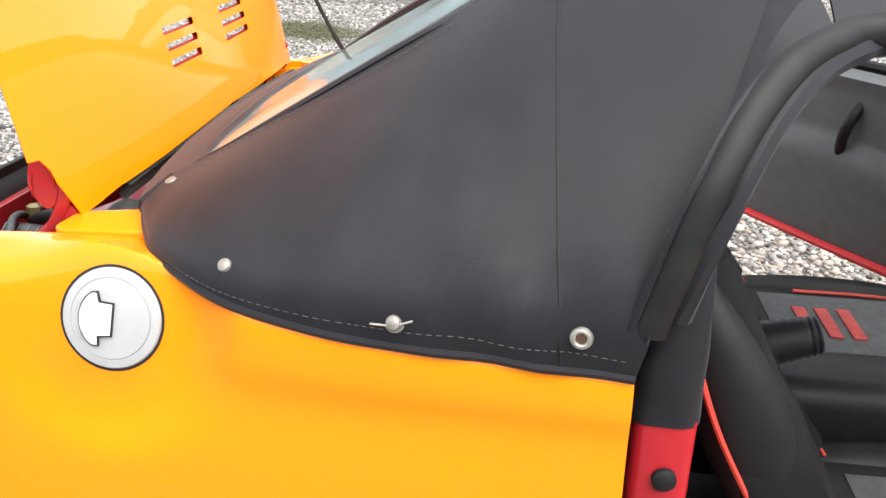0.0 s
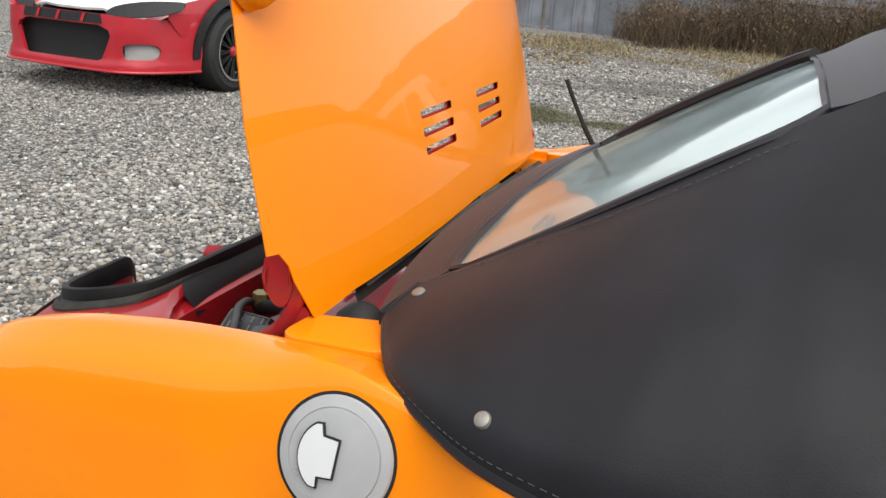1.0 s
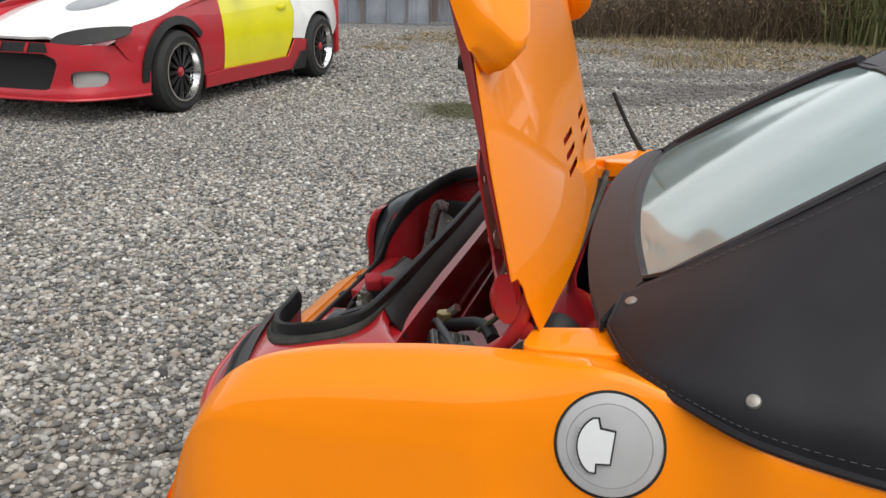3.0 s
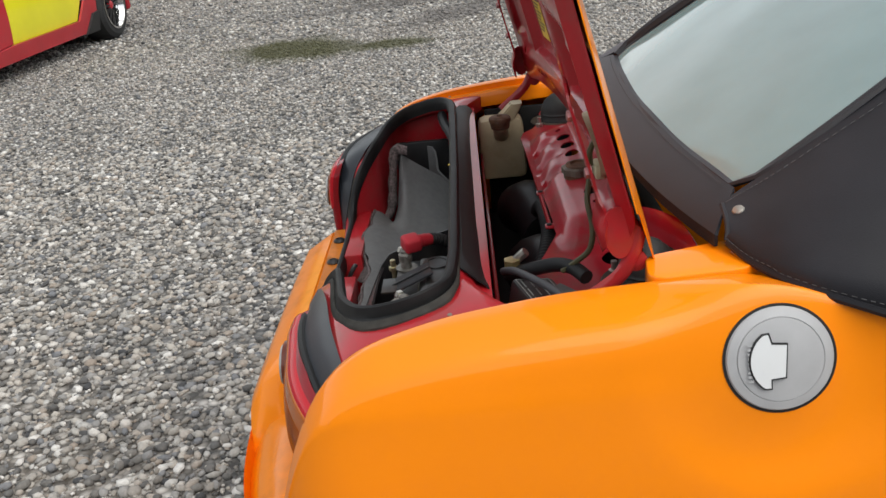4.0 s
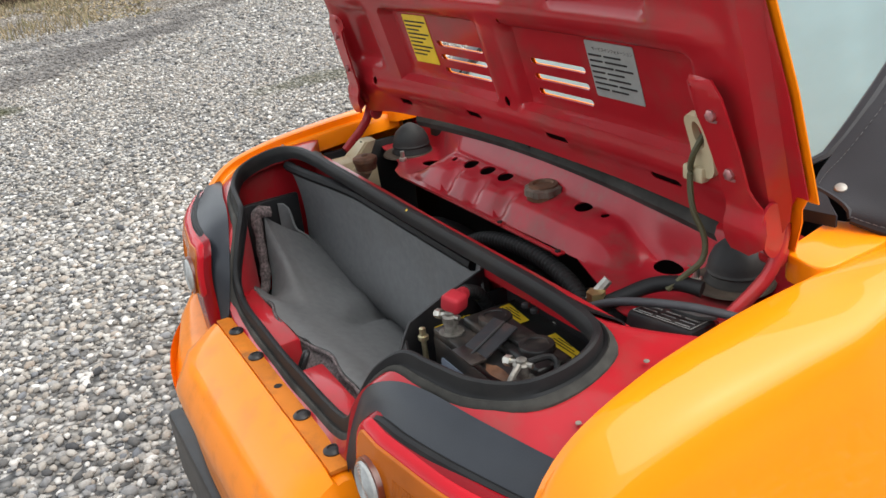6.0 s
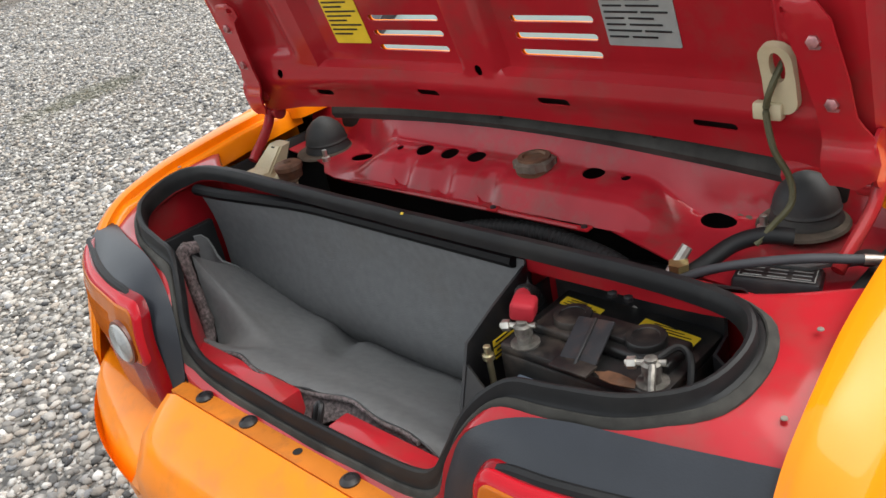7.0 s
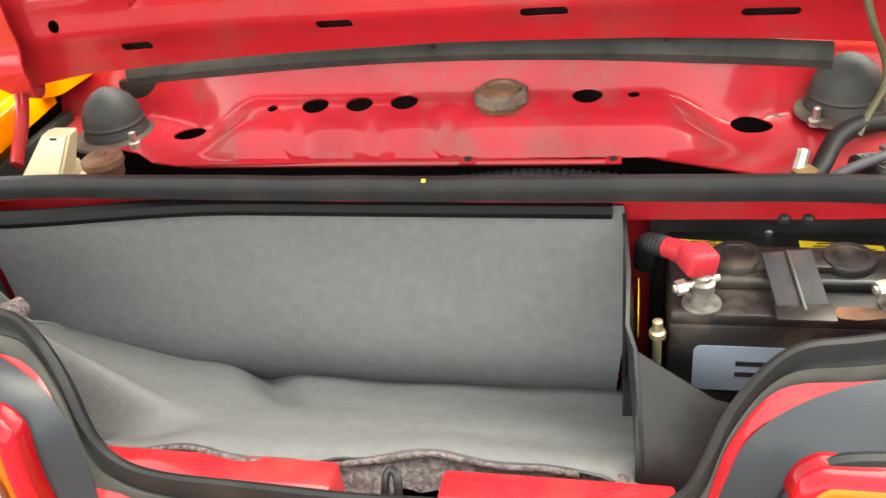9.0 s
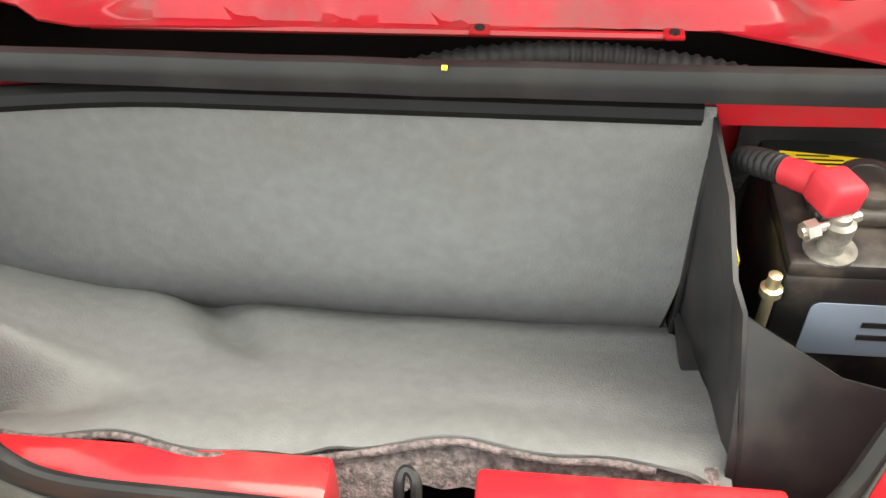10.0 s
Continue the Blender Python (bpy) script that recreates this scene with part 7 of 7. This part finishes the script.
def earth_mask(nt, out):
    """Mixes moss patches and darker wheel tracks into the colour that comes from socket out; returns the new socket."""
    geo = nt.nodes.new("ShaderNodeNewGeometry")
    warp = nt.nodes.new("ShaderNodeTexNoise")
    warp.inputs["Scale"].default_value, warp.inputs["Detail"].default_value = 1.6, 6
    nt.links.new(geo.outputs["Position"], warp.inputs["Vector"])
    for kind, (cx, cy), (rx, ry), turn, strength in (("moss", (-6.25, -1.02), (0.60, 0.62), 0.12, 0.92), ("moss", (-6.1, -0.12), (0.30, 0.33), 0.0, 0.88), ("moss", (-5.0, 2.1), (0.2, 0.5), 0.2, 0.5), ("track", (-8.5, 1.2), (0.42, 2.6), 0.85, 0.75), ("track", (-8.8, 0.4), (0.40, 2.0), 0.2, 0.7), ("track", (-10.4, 2.0), (0.40, 4.0), 0.4, 0.6), ("soil", (-13.6, 2.5), (2.6, 7.5), 0.1, 0.5)):
        mp = nt.nodes.new("ShaderNodeMapping")
        mp.vector_type = "TEXTURE"
        mp.inputs["Location"].default_value = (cx, cy, 0)
        mp.inputs["Rotation"].default_value = (0, 0, turn)
        mp.inputs["Scale"].default_value = (rx, ry, 1000)
        nt.links.new(geo.outputs["Position"], mp.inputs["Vector"])
        ln = nt.nodes.new("ShaderNodeVectorMath")
        ln.operation = "LENGTH"
        nt.links.new(mp.outputs[0], ln.inputs[0])
        ad = nt.nodes.new("ShaderNodeMath")
        ad.operation = "MULTIPLY_ADD"
        ad.inputs[1].default_value, ad.inputs[2].default_value = 1.6, -0.8
        nt.links.new(warp.outputs[0], ad.inputs[0])
        sm = nt.nodes.new("ShaderNodeMath")
        sm.operation = "ADD"
        nt.links.new(ln.outputs["Value"], sm.inputs[0])
        nt.links.new(ad.outputs[0], sm.inputs[1])
        mr = nt.nodes.new("ShaderNodeMapRange")
        mr.inputs[1].default_value, mr.inputs[2].default_value = 0.6, 1.15
        mr.inputs[3].default_value, mr.inputs[4].default_value = strength, 0.0
        nt.links.new(sm.outputs[0], mr.inputs[0])
        mx = nt.nodes.new("ShaderNodeMix")
        mx.data_type = "RGBA"
        mx.inputs[7].default_value = {"moss": (0.055, 0.055, 0.018, 1), "track": (0.11, 0.10, 0.095, 1), "soil": (0.14, 0.112, 0.082, 1)}[kind]
        nt.links.new(mr.outputs[0], mx.inputs[0])
        nt.links.new(out, mx.inputs[6])
        out = mx.outputs[2]
    return out


def blades(name, material, spots, lo, hi, width, seed, lean=0.35):
    """Thin bent stems, three points each, at the given spots."""
    rng = np.random.default_rng(seed)
    n = len(spots)
    p = np.zeros((n, 3))
    p[:, :2] = spots
    h = rng.uniform(lo, hi, n)
    a = rng.uniform(0, 2 * np.pi, n)
    l = rng.uniform(0.02, lean, n) * h
    face = rng.uniform(0, 2 * np.pi, n)
    side = np.stack([np.cos(face), np.sin(face), np.zeros(n)], 1) * (width * rng.uniform(0.6, 1.4, n))[:, None]
    bend = np.stack([np.cos(a) * l, np.sin(a) * l, np.zeros(n)], 1)
    up = np.zeros((n, 3))
    up[:, 2] = h
    v = np.stack([p - side, p + side, p + up * 0.55 + bend * 0.35 + side * 0.8, p + up * 0.55 + bend * 0.35 - side * 0.8, p + up + bend], 1).reshape(-1, 3)
    base = (np.arange(n) * 5)[:, None]
    q = (base + np.array([[0, 1, 2, 3]])).tolist()
    t = (base + np.array([[3, 2, 4]])).tolist()
    me = bpy.data.meshes.new(name)
    me.from_pydata(v.tolist(), [], q + t)
    me.materials.append(material)
    return new(name, me)


WEED = island_mat("dry_weed", [(0.028, 0.018, 0.012), (0.065, 0.040, 0.024), (0.10, 0.064, 0.037), (0.045, 0.028, 0.018), (0.19, 0.135, 0.08), (0.055, 0.046, 0.022)])
GREENW = island_mat("green_weed", [(0.05, 0.06, 0.02), (0.10, 0.11, 0.035), (0.14, 0.12, 0.05)])
STRAW = island_mat("dry_straw", [(0.22, 0.17, 0.10), (0.32, 0.25, 0.15), (0.16, 0.12, 0.07), (0.13, 0.13, 0.06)])
rng = np.random.default_rng(11)
n = 36000
clumps = 300
ci = rng.integers(0, clumps, n)
cpos = np.stack([6.2 + 19 * rng.uniform(0, 1, clumps), rng.uniform(0.25, 2.4, clumps)], 1)
tall = rng.uniform(0.55, 1.05, clumps) * (0.55 + 0.45 * np.minimum(1, (cpos[:, 0] - 5.8) / 2.0))
loc = cpos[ci] + rng.normal(0, 0.24, (n, 2))
spots = np.array([F0.x, F0.y]) + loc[:, :1] * np.array([[FDIR.x, FDIR.y]]) + np.clip(loc[:, 1:], 0.1, 3) * np.array([[FDIR.y, -FDIR.x]])
tagged(blades("weeds", WEED, spots, 0.30 * tall[ci], 1.35 * tall[ci], 0.0050, 5, 1.5), "tall dry brown weeds along the fence", "weeds", kind="stuff")
def leaflets(name, material, spots, z_lo, z_hi, lo, hi, seed, tilt=1.2):
    """Small bent leaves and seed heads, two triangles each, turned at random."""
    rng = np.random.default_rng(seed)
    n = len(spots)
    p = np.zeros((n, 3))
    p[:, :2] = spots
    p[:, 2] = z_lo + (z_hi - z_lo) * rng.uniform(0, 1, n) ** 0.8
    size = rng.uniform(lo, hi, n)[:, None]
    a, e = rng.uniform(0, 2 * np.pi, n), rng.normal(0.3, tilt, n)
    d = np.stack([np.cos(a) * np.cos(e), np.sin(a) * np.cos(e), np.sin(e)], 1)
    w = np.cross(d, rng.normal(0, 1, (n, 3)))
    w /= np.linalg.norm(w, axis=1)[:, None] + 1e-9
    v = np.stack([p - d * size, p + w * size * 0.35, p + d * size, p - w * size * 0.35], 1).reshape(-1, 3)
    base = (np.arange(n) * 4)[:, None]
    me = bpy.data.meshes.new(name)
    me.from_pydata(v.tolist(), [], (base + np.array([[0, 1, 2]])).tolist() + (base + np.array([[0, 2, 3]])).tolist())
    me.materials.append(material)
    return new(name, me)


SEED = island_mat("seed_heads", [(0.05, 0.030, 0.018), (0.12, 0.075, 0.042), (0.07, 0.043, 0.025), (0.24, 0.165, 0.095), (0.10, 0.058, 0.032), (0.055, 0.050, 0.022)])
pick = rng.integers(0, n, 60000)
hs = tall[ci][pick]
tagged(leaflets("weed_leaves", SEED, spots[pick] + rng.normal(0, 0.08, (60000, 2)), 0.04, 1.15 * hs, 0.012, 0.042, 8), "small dry leaves and seed heads on the weeds", "weeds", kind="stuff")
sp2 = np.stack([rng.normal(-16.4, 0.5, 3000), rng.normal(4.2, 0.5, 3000)], 1)
tagged(blades("green_bush", GREENW, sp2, 0.3, 1.3, 0.016, 6), "greenish bush among the dry weeds", "bush", kind="stuff")
sp4 = np.stack([rng.normal(-16.3, 0.55, 9000), rng.normal(4.3, 0.7, 9000)], 1)
tagged(leaflets("bush_leaves", GREENW, sp4, 0.05, 1.5, 0.015, 0.045, 9), "small green leaves of the bush", "bush", kind="stuff")
m = 16000
sp3 = np.stack([rng.uniform(-15.5, -10.5, m), rng.uniform(-3, 9, m)], 1)
keep = np.array([noise.noise(Vector((x * 0.55, y * 0.55, 0))) + 0.12 * (-12.5 - x) > 0.08 for x, y in sp3])
tagged(blades("dry_grass", STRAW, sp3[keep], 0.03, 0.16, 0.006, 7, 1.2), "sparse dry grass growing through the gravel", "grass", kind="stuff")
sp5 = np.stack([rng.uniform(-15.6, -10.0, 26000), rng.uniform(-4, 9, 26000)], 1)
keep = np.array([noise.noise(Vector((x * 0.8, y * 0.8, 4))) + 0.16 * (-12.2 - x) > 0.05 for x, y in sp5])
tagged(leaflets("leaf_litter", STRAW, sp5[keep], 0.012, 0.03, 0.012, 0.040, 10, 0.35), "dry brown leaf litter on the gravel", "leaf litter", kind="stuff")

# unseen sheet-metal walls, added to block low light behind the camera, close the yard
for nm, at, size in (("yard_wall_east", (10, 4, 2.2), (0.1, 36, 4.4)), ("yard_wall_north", (0, 21, 1.6), (34, 0.1, 3.2)), ("yard_wall_south", (0, -17, 1.6), (34, 0.1, 3.2))):
    tagged(part(nm, box(size, at), SHEETM), "unseen grey sheet-metal wall added to block low light", "wall", kind="structure")

# ================= loose stones of the gravel =================
STONE = island_mat("stone", [(0.042, 0.043, 0.047), (0.145, 0.138, 0.128), (0.25, 0.224, 0.194), (0.38, 0.36, 0.33), (0.14, 0.146, 0.160), (0.42, 0.39, 0.35), (0.27, 0.225, 0.185), (0.62, 0.60, 0.57), (0.09, 0.088, 0.086), (0.31, 0.285, 0.255)], 0.8)


for m_earth in (STONE, GRAVEL):
    b_earth = m_earth.node_tree.nodes["Principled BSDF"]
    src = b_earth.inputs["Base Color"].links[0].from_socket
    m_earth.node_tree.links.new(earth_mask(m_earth.node_tree, src), b_earth.inputs["Base Color"])


def stones(name, x0, x1, y0, y1, count, lo, hi, seed, fine=True):
    rng = np.random.default_rng(seed)
    g = (1 + 5 ** 0.5) / 2
    iv = np.array([(-1, g, 0), (1, g, 0), (-1, -g, 0), (1, -g, 0), (0, -1, g), (0, 1, g), (0, -1, -g), (0, 1, -g), (g, 0, -1), (g, 0, 1), (-g, 0, -1), (-g, 0, 1)]) / 1.9
    tri = np.array([(0, 11, 5), (0, 5, 1), (0, 1, 7), (0, 7, 10), (0, 10, 11), (1, 5, 9), (5, 11, 4), (11, 10, 2), (10, 7, 6), (7, 1, 8), (3, 9, 4), (3, 4, 2), (3, 2, 6), (3, 6, 8), (3, 8, 9), (4, 9, 5), (2, 4, 11), (6, 2, 10), (8, 6, 7), (9, 8, 1)])
    if not fine:
        iv = np.array([(1, 0, 0.2), (0.2, 1, 0), (-1, 0.1, 0), (0, -1, -0.1), (0.1, 0.1, 1), (0, 0, -1)]) * 1.05
        tri = np.array([(0, 1, 4), (1, 2, 4), (2, 3, 4), (3, 0, 4), (1, 0, 5), (2, 1, 5), (3, 2, 5), (0, 3, 5)])
    nv, nt = len(iv), len(tri)
    n = count
    pos = np.stack([rng.uniform(x0, x1, n), rng.uniform(y0, y1, n), np.zeros(n)], 1)
    r = lo + (hi - lo) * rng.uniform(0, 1, n) ** 2.2
    sc = np.stack([r * rng.uniform(0.85, 1.5, n), r * rng.uniform(0.7, 1.1, n), r * rng.uniform(0.45, 0.8, n)], 1)
    jit = 1 + rng.uniform(-0.22, 0.22, (n, nv, 1))
    v = iv[None] * jit * sc[:, None, :]
    a, b = rng.uniform(0, 2 * np.pi, n), rng.normal(0, 0.35, n)
    ca, sa, cb, sb = np.cos(a), np.sin(a), np.cos(b), np.sin(b)
    x, y, z = v[..., 0], v[..., 1], v[..., 2]
    y, z = y * cb[:, None] - z * sb[:, None], y * sb[:, None] + z * cb[:, None]
    x, y = x * ca[:, None] - y * sa[:, None], x * sa[:, None] + y * ca[:, None]
    v = np.stack([x, y, z], -1) + pos[:, None, :] + np.array([0, 0, 1])[None, None] * (sc[:, 2] * rng.uniform(0.2, 0.9, n))[:, None, None]
    f = (tri[None] + (np.arange(n) * nv)[:, None, None]).reshape(-1)
    me = bpy.data.meshes.new(name)
    me.vertices.add(n * nv)
    me.vertices.foreach_set("co", v.reshape(-1).astype(np.float32))
    nf = n * nt
    me.loops.add(nf * 3)
    me.loops.foreach_set("vertex_index", f.astype(np.int32))
    me.polygons.add(nf)
    me.polygons.foreach_set("loop_start", (np.arange(nf) * 3).astype(np.int32))
    me.polygons.foreach_set("use_smooth", np.ones(nf, dtype=bool))
    me.update(calc_edges=True)
    me.validate()
    me.materials.append(STONE)
    return tagged(new(name, me), "loose grey, white and tan crushed stones", "gravel", kind="stuff")


stones("gravel_stones", -3.4, 0.0, -2.3, 2.6, 58000, 0.0055, 0.017, 21)
stones("gravel_stones", -7.0, -3.4, -6.5, 4.2, 90000, 0.0065, 0.0165, 22, False)
stones("gravel_stones", -15.5, -7.0, -8.0, 7.0, 80000, 0.009, 0.024, 23, False)
stones("gravel_stones", -3.4, -0.7, -5.5, -2.3, 14000, 0.006, 0.017, 25, False)
stones("gravel_stones", -3.4, 0.3, 1.4, 3.6, 6000, 0.006, 0.020, 24)
